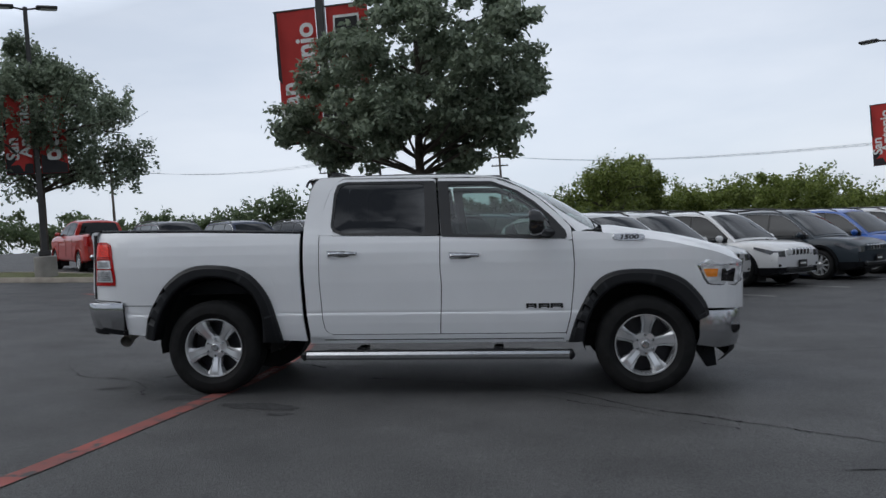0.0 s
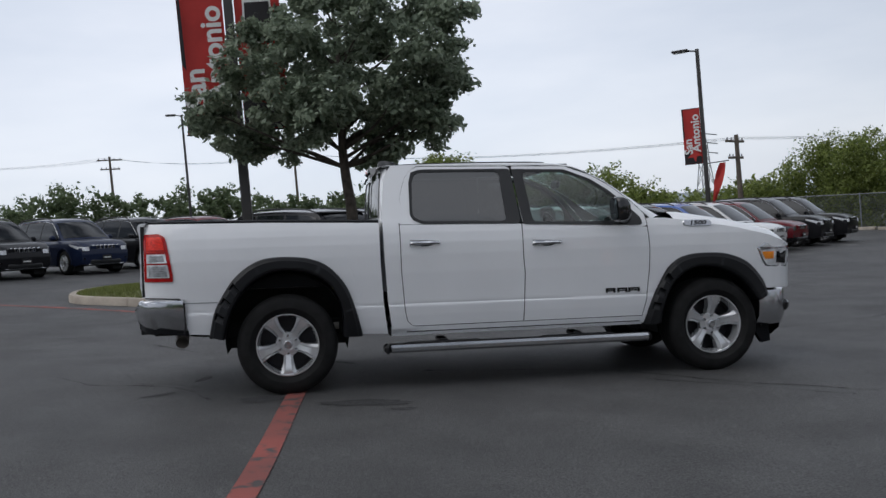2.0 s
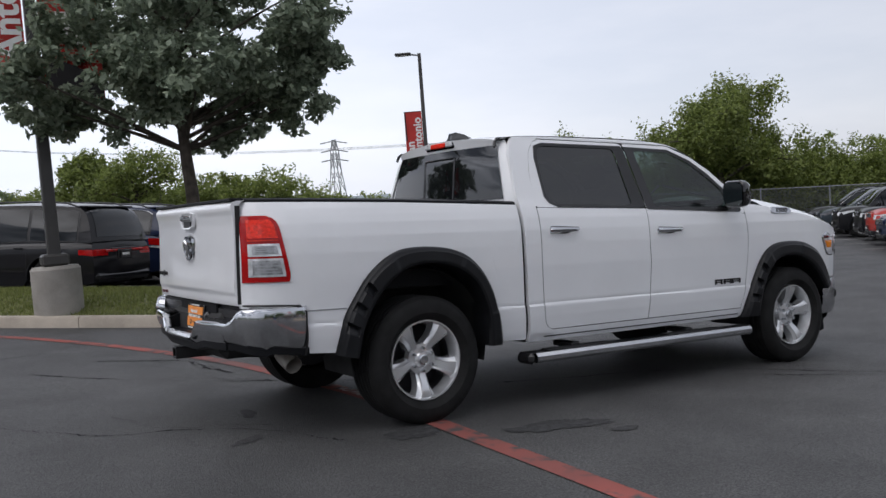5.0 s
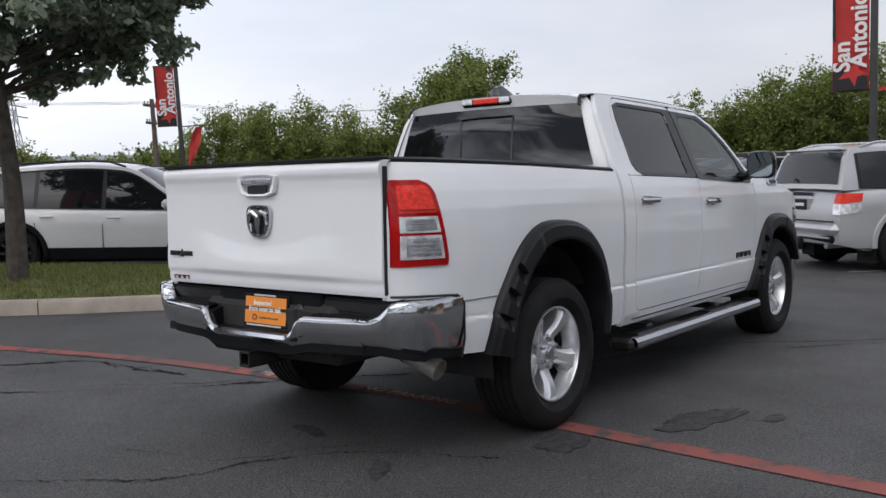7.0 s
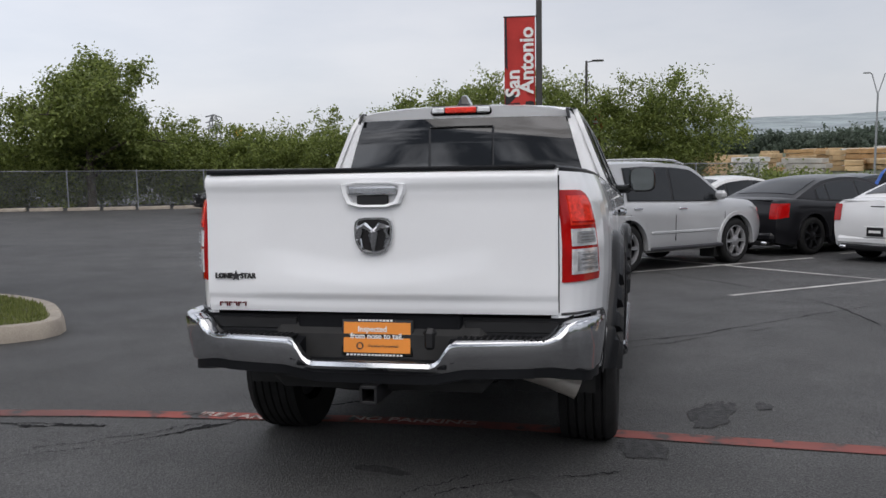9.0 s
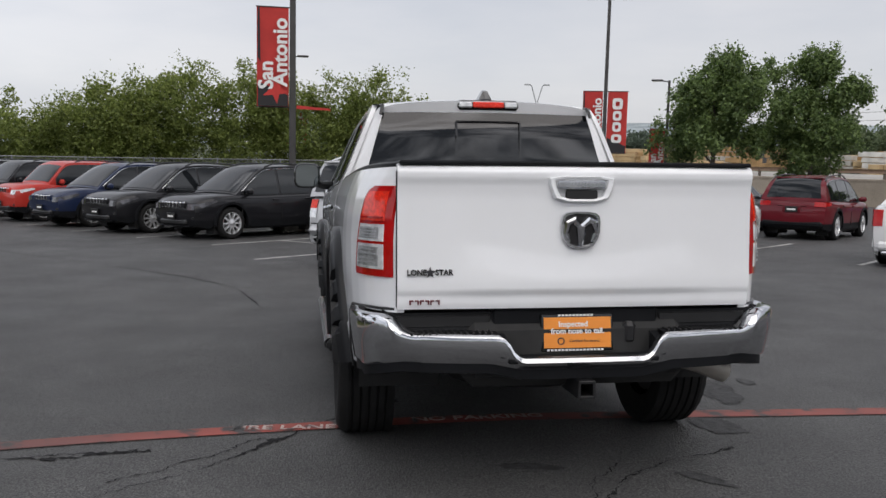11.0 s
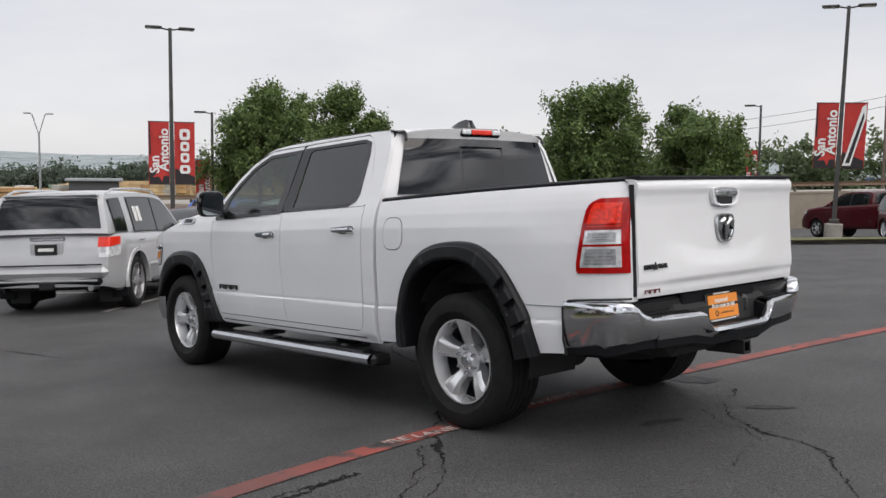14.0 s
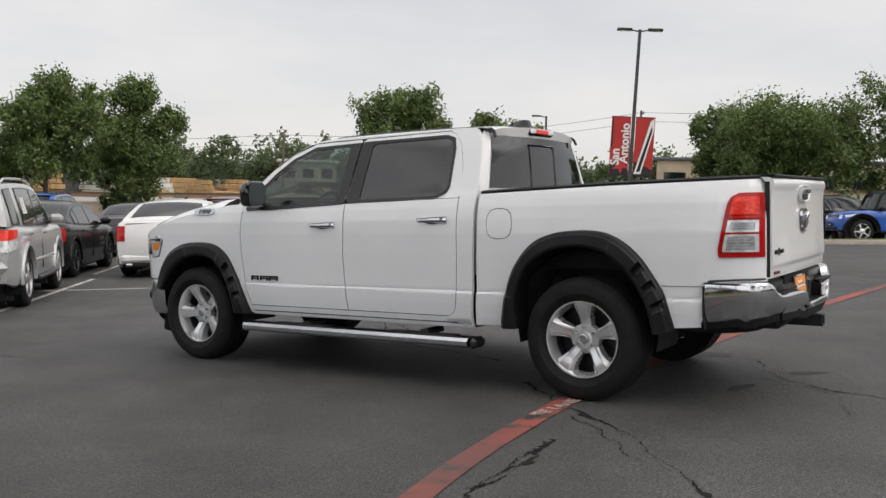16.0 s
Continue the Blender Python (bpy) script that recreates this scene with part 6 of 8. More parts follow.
    pl = bar("front_plate", clear + 0.30, 0, 0.014, 0.31, 0.15, BLACK_TRIM, ob, 0.004, 0.05)
    bar("plate_mark", clear + 0.30, 0, 0.004, 0.22, 0.04, TEXT_WHITE, pl, 0.001, 0.053)
    for s in (-1, 1):
        part("fog_light", Mb().box((half - 0.07, s * W * 0.70, clear + 0.27), (0.16, 0.20, 0.10), 0, 0.03), BLACK_GLOSS, ob)
    # rear
    rb = lambda name, z, sx, sy, sz, mat, par, bev=0.02, out=0.0: part(name, Mb().box((tail_x(z, 0) + sx / 2 - out, 0, z), (sx, sy, sz), 0, bev), mat, par)
    if kind == "runner":
        b0 = rb("rear_bumper", 0.60, 0.30, W * 1.80, 0.17, body_mat, ob, 0.08, 0.045)
        rb("bumper_underside", 0.47, 0.26, W * 1.6, 0.12, PLASTIC, b0, 0.04, 0.0)
        rb("bumper_lip", 0.485, 0.26, W * 1.5, 0.03, body_mat, b0, 0.01, 0.03)
        part("tow_hitch", Mb().box((-half - 0.04, 0, 0.42), (0.14, 0.20, 0.12), 0, 0.02), BLACK_TRIM, ob)
        part("exhaust_pipe", Mb().tube([(-1.9, -0.55, 0.38), (-2.35, -0.60, 0.37)], 0.04, 10), STEEL, ob)
        for s in (-1, 1):
            part("mud_flap", Mb().box((axles[0] - r - 0.06, s * (W - 0.13), 0.32), (0.03, 0.24, 0.24), 0, 0.01), PLASTIC, ob)
        rb("tailgate_joint", 0.71, 0.02, W * 1.62, 0.018, DARK, ob, 0.002, 0.004)
    else:
        rb("rear_bumper", clear + 0.20, 0.24, W * 1.70, 0.20, CHROME_SATIN if kind == "pickup" else (PLASTIC if c["clad"] else body_mat), ob, 0.07, 0.02)
    zp = {"pickup": clear + 0.26, "sedan": clear + 0.36, "runner": 0.93}.get(kind, 0.80)
    bay = rb("plate_recess", zp, 0.02, 0.46, 0.19, body_mat, ob, 0.006, 0.012)
    pl = rb("rear_plate", zp, 0.014, 0.31, 0.15, BLACK_TRIM, ob, 0.004, 0.03 if kind != "pickup" else 0.08)
    rb("plate_mark", zp, 0.004, 0.22, 0.045, TEXT_WHITE, pl, 0.001, 0.033 if kind != "pickup" else 0.083)
    if kind == "sedan":
        rb("lower_valance", clear + 0.08, 0.18, W * 1.5, 0.10, BLACK_TRIM, ob, 0.03, 0.03)
        for s in (-1, 1):
            part("exhaust_tip", Mb().box((-half - 0.03, s * W * 0.66, clear + 0.08), (0.12, 0.14, 0.06), 0, 0.025), CHROME, ob)
        rb("deck_badge", bx(-half + 0.1) - 0.10, 0.02, 0.26, 0.018, BLACK_TRIM, ob, 0.006, 0.012)
        rb("deck_lip", bx(-half + 0.1) - 0.005, 0.10, W * 1.45, 0.02, body_mat, ob, 0.008, 0.0)
    elif kind != "pickup":
        zb_ = 1.075 if kind == "runner" else bx(-half + 0.1) - 0.13
        g = rb("tailgate_bar", zb_, 0.03, 0.50 if kind == "runner" else W * 0.8, 0.05 if kind == "runner" else 0.03, CHROME if kind in ("bigsuv", "runner") else body_mat, ob, 0.01, 0.02)
        xr_ = [p for p in O if p[1] > H - 0.11][0]
        part("spoiler", Mb().box((xr_[0] + 0.06, 0, H - 0.045), (0.30, gw1 * 1.86, 0.035), 0, 0.014), body_mat, ob)
    if kind == "van":
        rb("light_strip", bx(-half + 0.16) - 0.17, 0.03, W * 1.2, 0.05, RED_LENS, ob, 0.015, 0.02)
    if kind == "runner":
        for s in (-1, 1):
            for q in range(2):
                part("window_sticker", Mb().grid([[(x, s * (side_y(x, z) + 0.016), z) for z in np.linspace(1.30, 1.53, 4)] for x in np.linspace(-1.16 + 0.17 * q, -1.02 + 0.17 * q, 4)]), TEXT_WHITE, ob)
    if kind == "wrangler":
        part("spare_wheel", Mb().spin([(0.02, -half - 0.26), (0.38, -half - 0.26), (0.40, -half - 0.16), (0.36, -half - 0.05)], 20, axis="x", c=(0, 0, 1.0)), RUBBER, ob)
    if kind == "pickup":
        part("bed_void", Mb().box((-1.98, 0, 1.405), (1.62, W * 1.55, 0.10)), DARK, ob)
    part("underbody", Mb().box((0, 0, clear + 0.08), (L * 0.84, W * 1.5, 0.12), 0, 0.03), DARK, ob)
    return ob


GLASS_PARKED = plain("parked_glass", (0.010, 0.012, 0.014), 0.03, 0, 0.2, 2, coat=0.0, spec=0.45)

ROW = Vector((math.cos(radians(43)), math.sin(radians(43)), 0))
BLACKP, SLATE, BLUEP, WHITEP, MAROON, SILVER, NAVY, REDP, GREYP = (
    ("black", (0.012, 0.012, 0.014)), ("slate", (0.035, 0.045, 0.055)), ("bright_blue", (0.02, 0.10, 0.42)), ("pearl", (0.74, 0.74, 0.74)), ("maroon", (0.13, 0.012, 0.018)),
    ("silver", (0.50, 0.50, 0.49)), ("navy", (0.014, 0.022, 0.055)), ("signal_red", (0.50, 0.03, 0.02)), ("graphite", (0.07, 0.07, 0.075)))


def row_of(start, heading, cars, group, step=2.75):
    for k, spec in enumerate(cars):
        if spec is None:
            continue
        kind, (cn, col), label, cat = spec[:4]
        p = Vector((*start, 0)) + ROW * step * k
        jig = random.uniform(-0.12, 0.12)
        car(kind, cn, col, ground_pose(p.x + jig, p.y - jig, heading + random.uniform(-1.2, 1.2)), label, cat, group=group, alloy=spec[4] if len(spec) > 4 else None, clad_dark=spec[5] if len(spec) > 5 else True)


random.seed(4)
DARK_RIM = plain("rim_black", (0.02, 0.02, 0.022), 0.3, 0.5, 0.1, 6)
row_of((2.22, 9.3), -48, [("suv", WHITEP, "white compact SUV with black wheels and black cladding", "SUV", DARK_RIM)], "nose-out row by the tree island")
row_of((3.34, 11.67), -48, [
    ("suv", SILVER, "silver-white compact SUV in a row of parked cars", "SUV"),
    ("suv", WHITEP, "white compact SUV with a slotted grille, parked nose out", "SUV"),
    ("suv", SLATE, "dark slate compact SUV parked nose out", "SUV"),
    ("suv", BLUEP, "bright blue compact SUV parked nose out", "SUV"),
    ("suv", WHITEP, "white compact SUV parked between blue and maroon cars", "SUV"),
    ("suv", MAROON, "maroon compact SUV parked nose out", "SUV"),
    ("bigsuv", BLACKP, "black SUV parked nose out in the row", "SUV"),
    ("bigsuv", BLACKP, "black SUV at the end of the row", "SUV"),
], "nose-out row by the tree island")
row_of((-2.3, 14.4), 132, [
    ("van", BLACKP, "glossy black minivan with red tail lights", "minivan", DARK_RIM),
    ("bigsuv", NAVY, "dark blue SUV parked beside the minivan", "SUV"),
    ("suv", GREYP, "graphite grey SUV in the back row", "SUV"),
    ("bigsuv", SILVER, "silver SUV in the back row", "SUV"),
    ("suv", WHITEP, "white SUV in the back row", "SUV"),
    ("bigsuv", BLACKP, "black SUV in the back row", "SUV"),
    ("suv", SLATE, "slate SUV in the back row", "SUV"),
], "back row beyond the island")
row_of((-11.6, 21.6), -48, [
    ("bigsuv", BLACKP, "black SUV with a bright slotted grille", "SUV"),
    ("bigsuv", NAVY, "dark blue SUV with a slotted grille", "SUV"),
    ("bigsuv", BLACKP, "black SUV in the far row", "SUV"),
    ("bigsuv", MAROON, "dark maroon SUV in the far row", "SUV"),
    ("suv", WHITEP, "white SUV in the far row", "SUV"),
    ("bigsuv", BLACKP, "black SUV in the far row", "SUV"),
    ("suv", SLATE, "slate SUV in the far row", "SUV"),
], "far row across the aisle")
row_of((15.45, 2.37), 132, [
    ("suv", BLACKP, "black compact SUV with silver wheels and slotted grille", "SUV"),
    ("suv", BLACKP, "black compact SUV with a slotted grille", "SUV"),
    ("suv", NAVY, "dark navy compact SUV parked nose out", "SUV"),
    ("boxy", ("deep_red", (0.42, 0.035, 0.025)), "red boxy small SUV parked nose out", "SUV"),
    ("boxy", BLACKP, "black boxy small SUV parked nose out", "SUV"),
    ("boxy", BLACKP, "black boxy small SUV with a bright grille", "SUV"),
    ("suv", SLATE, "slate grey SUV parked near the fence", "SUV"),
    ("suv", BLACKP, "black SUV at the fence end of the row", "SUV"),
], "row near the fence")
car("runner", "silver_light", (0.47, 0.475, 0.485), ground_pose(9.14, -1.11, -41), "silver SUV with roof rails and white window stickers", "SUV", clad_dark=False, metal=0.3, alloy=plain("rim_machined", (0.34, 0.34, 0.35), 0.3, 0.6, 0.1, 5))
row_of((8.6, -11.1), -47, [
    ("sedan", WHITEP, "white large sedan with red tail lights", "sedan"),
    None,
], "sedans facing the trees")
row_of((11.29, -6.8), -47, [
    ("sedan", WHITEP, "white large sedan with chrome exhaust tips", "sedan"),
    ("sedan", BLACKP, "black large sedan with dark wheels", "sedan", DARK_RIM),
    ("sedan", WHITEP, "white sedan beyond the silver SUV", "sedan"),
    ("sedan", BLACKP, "black sedan at the end of the row", "sedan"),
], "sedans facing the trees", 2.72)
row_of((16.5, -13.2), -47, [
    ("suv", MAROON, "dark red car parked beyond the sedans", "SUV"),
    ("sedan", GREYP, "grey sedan parked beyond the sedans", "sedan"),
    ("bigsuv", BLUEP, "blue SUV parked under the trees", "SUV"),
    ("sedan", SLATE, "slate sedan parked beyond the sedans", "sedan"),
], "cars under the trees")
for kind, (cn, col), x, y, h, lab, cat in (
        ("pickup", ("deep_maroon", (0.075, 0.010, 0.014)), 26.6, -37.8, -55, "maroon pickup truck parked tail out beyond the trees", "pickup truck"),
        ("pickup", WHITEP, 15.6, -28.0, -55, "white pickup truck parked facing the wall", "pickup truck"),
        ("pickup", NAVY, 13.3, -29.2, -55, "dark blue pickup truck with a chrome bumper", "pickup truck"),
        ("pickup", BLUEP, 28.7, -35.9, -55, "bright blue pickup truck parked tail out beyond the trees", "pickup truck"),
        ("bigsuv", ("deep_maroon", (0.075, 0.010, 0.014)), 7.1, -30.3, 132, "maroon SUV parked behind the kerb island", "SUV"),
        ("bigsuv", SILVER, 4.7, -29.9, 136, "silver SUV with a slotted grille by the island", "SUV"),
        ("bigsuv", BLACKP, 2.3, -31.4, 140, "black SUV parked beside the blue off-roader", "SUV"),
        ("wrangler", BLUEP, 0.1, -30.3, 32, "bright blue off-roader with black fenders", "off-roader"),
        ("pickup", REDP, -16.6, 25.6, 132, "red pickup truck parked by the far island", "pickup truck"),
        ("bigsuv", BLACKP, -19.6, 20.2, -48, "black SUV at the edge of the lot", "SUV"),
        ("pickup", ("deep_maroon", (0.075, 0.010, 0.014)), 10.9, -34.3, -20, "maroon crew-cab pickup truck by the lamp post", "pickup truck")):
    car(kind, cn, col, ground_pose(x, y, h), lab, cat)

# ---------------------------------------------------------------- lines, kerbs and islands
def laid(name, mb, mat, label, category):
    return tagged(part(name, mb, mat, recalc=False), label, category, kind="structure")


# fire lane, a slightly bent red stripe under the truck's rear axle
FIRE = [(-3.2, -13.0), (-2.60, -9.0), (-2.20, -5.4), (-1.98, -3.5), (-1.83, -1.6), (-1.715, 0.0), (-1.765, 1.2), (-1.90, 2.5), (-2.14, 3.6), (-2.6, 5.0), (-3.5, 6.7), (-5.2, 8.5), (-7.4, 10.3), (-10.0, 12.3)]
FIRE_S = [tuple(p) for p in curve(FIRE, 120)]
laid("fire_lane_line", ribbon(FIRE_S, 0.15, 0.006), RED_LINE, "worn red fire lane stripe on the asphalt", "road marking")
for text, x, y, rot in (("FIRE LANE", -1.785, 1.28, -94), ("NO PARKING", -1.715, 0.18, -90)):
    q = Matrix.Translation(on_ground(x, y, 0.011)) @ SLOPE.to_3x3().to_4x4() @ Euler((0, 0, radians(rot))).to_matrix().to_4x4()
    w = letters("stencil_lettering", text, 0.115, q, STENCIL, None, 0.0005, 0, 1.1, 0.002)
    tagged(w, "faded white stencil lettering on the red stripe", "road marking", kind="structure")



def stall_line(x, y, length, ang=-47, w=0.10):
    d = Vector((math.cos(radians(ang)), math.sin(radians(ang))))
    a, b = Vector((x, y)), Vector((x, y)) + d * length
    laid("parking_line", ribbon([a, b], w, 0.006, 0.5), WHITE_LINE, "worn white parking line", "road marking")


for k in range(9):
    p = Vector((0.35, 9.9, 0)) + ROW * 2.75 * (k + 0.1)
    stall_line(p.x - 0.6, p.y + 1.4, 5.4, -48)
for k in range(8):
    p = Vector((12.7, 3.4, 0)) + ROW * 2.75 * (k - 0.2)
    stall_line(p.x, p.y, 5.2, -47)
for x, y, n in ((7.1, -0.2, 5.4), (9.15, 2.0, 5.2), (4.9, -2.2, 4.4)):
    stall_line(x, y, n, -48)
for k in range(5):
    p = Vector((7.7, -8.6, 0)) + ROW * 2.72 * k
    stall_line(p.x, p.y, 5.2, -47)
laid("parking_line", ribbon([(4.9, -2.2), (7.0, -4.5), (13.6, 1.7)][1:], 0.10, 0.006, 0.5), WHITE_LINE, "worn white parking line", "road marking")


def island(name, front, inner_mat, label, h=0.15, w=0.16, mound=0.05):
    """A raised island: a concrete kerb in stones round the edge and its fill."""
    loop = curve(front, 96, closed=True)
    c = loop.mean(axis=0)
    nrm = []
    for i in range(len(loop)):
        t = loop[(i + 1) % len(loop)] - loop[i - 1]
        t /= np.linalg.norm(t)
        q = np.array((-t[1], t[0]))
        if q @ (c - loop[i]) < 0:
            q = -q
        nrm.append(q)
    nrm = np.array(nrm)
    ob = thing(name, label, "kerb island", kind="structure")
    seg = 6
    for s0 in range(0, len(loop), seg):
        rows = []
        ids = [(s0 + j) % len(loop) for j in range(seg + 1)]
        for j, i in enumerate(ids):
            p, q = loop[i].copy(), nrm[i]
            t = loop[(i + 1) % len(loop)] - loop[i - 1]
            t /= np.linalg.norm(t)
            p = p + t * (0.006 if j == 0 else (-0.006 if j == seg else 0))
            z = ground_z(*p)
            rows.append([(*(p), z - 0.05), (*(p + q * 0.012), z + h - 0.035), (*(p + q * 0.04), z + h), (*(p + q * w), z + h), (*(p + q * w), z - 0.02)])
        mb = Mb().grid(rows)
        mb.poly(rows[0])
        mb.poly(rows[-1][::-1])
        part("kerb_stone", mb, KERB, ob)
    inner = [loop[i] + nrm[i] * w for i in range(len(loop))]
    rows = []
    for f in (1.0, 0.9, 0.75, 0.5, 0.25, 0.03):
        rows.append([(*(c + (p - c) * f), ground_z(*(c + (p - c) * f)) + h - 0.02 + mound * (1 - f * f)) for p in inner])
    mb = Mb().grid(rows, closed_v=True)
    part("island_fill", mb, inner_mat, ob)
    return ob, np.array(inner), c


N_ISLE = [(-6.3, 10.4), (-5.02, 9.24), (-3.26, 7.67), (-2.17, 6.75), (-1.43, 6.14), (-0.85, 5.62), (-0.2, 5.1), (0.33, 4.6), (0.62, 4.40), (1.0, 4.42), (1.42, 4.7), (2.22, 5.42), (2.75, 6.4), (2.65, 7.1), (1.7, 8.0), (0.0, 9.5), (-2.2, 11.4), (-4.6, 13.6), (-5.9, 13.6), (-6.6, 12.2)]
isle, inner_n, cen_n = island("tree_island", N_ISLE, GRASS_BASE, "grassy island with a pale concrete kerb", mound=0.24)


def grass_blades(outline, c, n, seed, h=0.15, tall=0.07, mound=0.24):
    rng = np.random.default_rng(seed)
    V, F = [], []
    m = len(outline)
    area = [abs(np.cross(outline[i] - c, outline[(i + 1) % m] - c)) for i in range(m)]
    pick = rng.choice(m, n, p=np.array(area) / sum(area))
    for i in pick:
        f = math.sqrt(rng.random())
        k = rng.random()
        p = c + ((outline[i] * (1 - k) + outline[(i + 1) % m] * k) - c) * f
        z = ground_z(*p) + h - 0.03 + mound * (1 - f * f)
        a = rng.random() * 6.28
        d = np.array((math.cos(a), math.sin(a))) * 0.012
        t = tall * (0.5 + rng.random())
        lean = (rng.random(2) - 0.5) * 0.05
        o = len(V)
        V += [(p[0] - d[0], p[1] - d[1], z), (p[0] + d[0], p[1] + d[1], z), (p[0] + lean[0], p[1] + lean[1], z + t)]
        F.append((o, o + 1, o + 2))
    me = bpy.data.meshes.new("grass")
    me.from_pydata(V, [], F)
    me.materials.append(GRASS)
    return tagged(new("grass", me), "short green lawn grass on the island", "grass", kind="stuff")


grass_blades(inner_n, cen_n, 42000, 3, 0.15, 0.05)
MULCH = plain("tan_mulch", (0.34, 0.22, 0.12), 0.95, 0, 0.4, 14, 0.8, 60)
island("mulch_island", [(0.55, -7.3), (1.15, -6.5), (2.05, -6.35), (4.2, -8.4), (7.0, -11.3), (9.6, -14.0), (9.0, -14.9), (7.9, -15.2), (5.2, -12.4), (2.4, -9.6), (0.9, -8.2)], MULCH, "kerbed island filled with tan mulch")
W_ISLE = [(-10.6, 17.1), (-13.0, 17.0), (-17.0, 17.6), (-19.0, 19.6), (-17.5, 21.2), (-14.0, 20.0), (-11.2, 18.8)]
island("west_island", W_ISLE, GRASS_BASE, "grassy island with a concrete kerb at the lot's edge")
island("south_island", [(11.5, -23.6), (9.2, -25.6), (6.8, -26.6), (2.0, -27.0), (-3.0, -27.0), (-6.0, -28.0), (-6.0, -29.4), (0.0, -28.9), (6.5, -28.9), (10.5, -27.8), (12.2, -25.6)], GRASS_BASE, "long kerbed island with a lamp post")
island("middle_island", [(9.6, -15.6), (12.2, -18.4), (13.6, -19.2), (14.4, -18.4), (13.0, -16.6), (10.6, -14.4)], CONC, "small kerbed concrete island")

# ---------------------------------------------------------------- orange channelizer
cone = thing("traffic_channelizer", "orange traffic channelizer with white bands on a black base", "traffic cone", m=Matrix.Translation(on_ground(3.65, -8.75, 0.14)) @ Matrix.Diagonal((1, 1, 0.90, 1)))
part("base", Mb().spin([(0.01, 0.0), (0.26, 0.0), (0.27, 0.02), (0.22, 0.05), (0.01, 0.06)], 8, axis="z"), RUBBER, cone)
CONE_O = plain("cone_orange", (0.85, 0.16, 0.03), 0.5, 0, 0.08, 8)
part("body", Mb().spin([(0.105, 0.05), (0.085, 0.5), (0.07, 0.76), (0.066, 0.76)], 16, axis="z"), CONE_O, cone)
part("white_band", Mb().spin([(0.0705, 0.76), (0.065, 0.92), (0.064, 0.92)], 16, axis="z"), TEXT_WHITE, cone)
part("neck", Mb().spin([(0.065, 0.92), (0.061, 0.96)], 16, axis="z"), CONE_O, cone)
part("white_band", Mb().spin([(0.061, 0.96), (0.052, 1.08)], 16, axis="z"), TEXT_WHITE, cone)
part("top", Mb().spin([(0.052, 1.08), (0.045, 1.14), (0.03, 1.16), (0.028, 1.24), (0.001, 1.25)], 16, axis="z"), CONE_O, cone)

# ---------------------------------------------------------------- cracks and stains
CRACK = plain("crack_tar", (0.020, 0.020, 0.021), 0.9, 0, 0.3, 20, spec=0.1)
OIL = plain("oil_stain", (0.050, 0.050, 0.051), 0.7, 0, 0.5, 22, 0.8, 95, spec=0.2)


def crack(pts, w, seed, label="dark crack in the asphalt"):
    rng = np.random.default_rng(seed)
    p = curve(pts, max(40, 45 * len(pts)))
    drift = np.cumsum(rng.normal(0, 0.006, p.shape), axis=0)
    drift -= np.linspace(0, 1, len(p))[:, None] * drift[-1]
    p = p + drift + rng.normal(0, 0.006, p.shape)
    tab = np.exp(rng.normal(-0.55, 0.55, 400))
    slow = np.interp(np.arange(400), np.arange(0, 401, 16), rng.uniform(0.0, 1.25, 26))
    ww = lambda u: w * min(2.0, tab[int(u / 0.025) % 400]) * slow[int(u / 0.025) % 400]
    laid("crack", ribbon(p, ww, 0.004, 0.025), CRACK, label, "crack")


def stain(x, y, rx, ry, ang, seed):
    rng = np.random.default_rng(seed)
    ph = rng.random(6) * 6.28
    pts = []
    for a in np.linspace(0, 2 * math.pi, 140, endpoint=False):
        k = rng.uniform(0.88, 1.10) + 0.10 * math.sin(3 * a + ph[0]) + 0.07 * math.sin(5 * a + ph[1]) + 0.06 * math.sin(9 * a + ph[2])
        u, v = rx * k * math.cos(a), ry * k * math.sin(a)
        c, s = math.cos(ang), math.sin(ang)
        pts.append(on_ground(x + c * u - s * v, y + s * u + c * v, 0.004))
    laid("stain", Mb().poly(pts), OIL, "dark damp stain on the asphalt", "stain")


crack([(-4.2, 0.9), (-3.57, 0.09), (-3.1, -0.05), (-2.67, -0.4), (-2.45, -1.0)], 0.030, 1)
crack([(-3.6, 3.2), (-3.23, 2.55), (-2.6, 1.8), (-2.09, 1.35), (-1.71, 1.05), (-1.2, 0.6)], 0.055, 2)
crack([(-2.9, 3.6), (-2.26, 3.11), (-2.15, 2.5), (-2.09, 2.0)], 0.075, 3)
crack([(-2.13, 2.9), (-2.11, 1.93)], 0.05, 4)
crack([(-2.58, 2.04), (-1.96, 1.39)], 0.022, 5)
crack([(-3.4, 0.6), (-3.2, 0.1), (-2.64, -0.31)], 0.012, 6)
crack([(-0.6, -0.1), (0.94, -0.65), (1.9, -1.7), (3.08, -2.68), (5.0, -4.6)], 0.030, 7)
crack([(0.95, -1.01), (2.29, -2.37)], 0.02, 8)
crack([(-6.5, 4.8), (-4.6, 4.2), (-3.2, 4.6)], 0.02, 9)
crack([(3.2, 1.6), (5.6, 2.3), (8.2, 4.3), (11.0, 6.9)], 0.035, 10)
crack([(2.6, -3.4), (4.8, -3.0), (7.5, -1.6), (9.8, 0.4)], 0.03, 11)
stain(-1.25, -1.53, 0.34, 0.12, -0.25, 1)
stain(-2.02, -1.12, 0.22, 0.12, 0.2, 2)
stain(-1.0, -1.85, 0.10, 0.05, 0.0, 3)
stain(-2.62, 0.10, 0.16, 0.05, 1.3, 4)
stain(-2.9, -0.65, 0.14, 0.05, 0.6, 5)

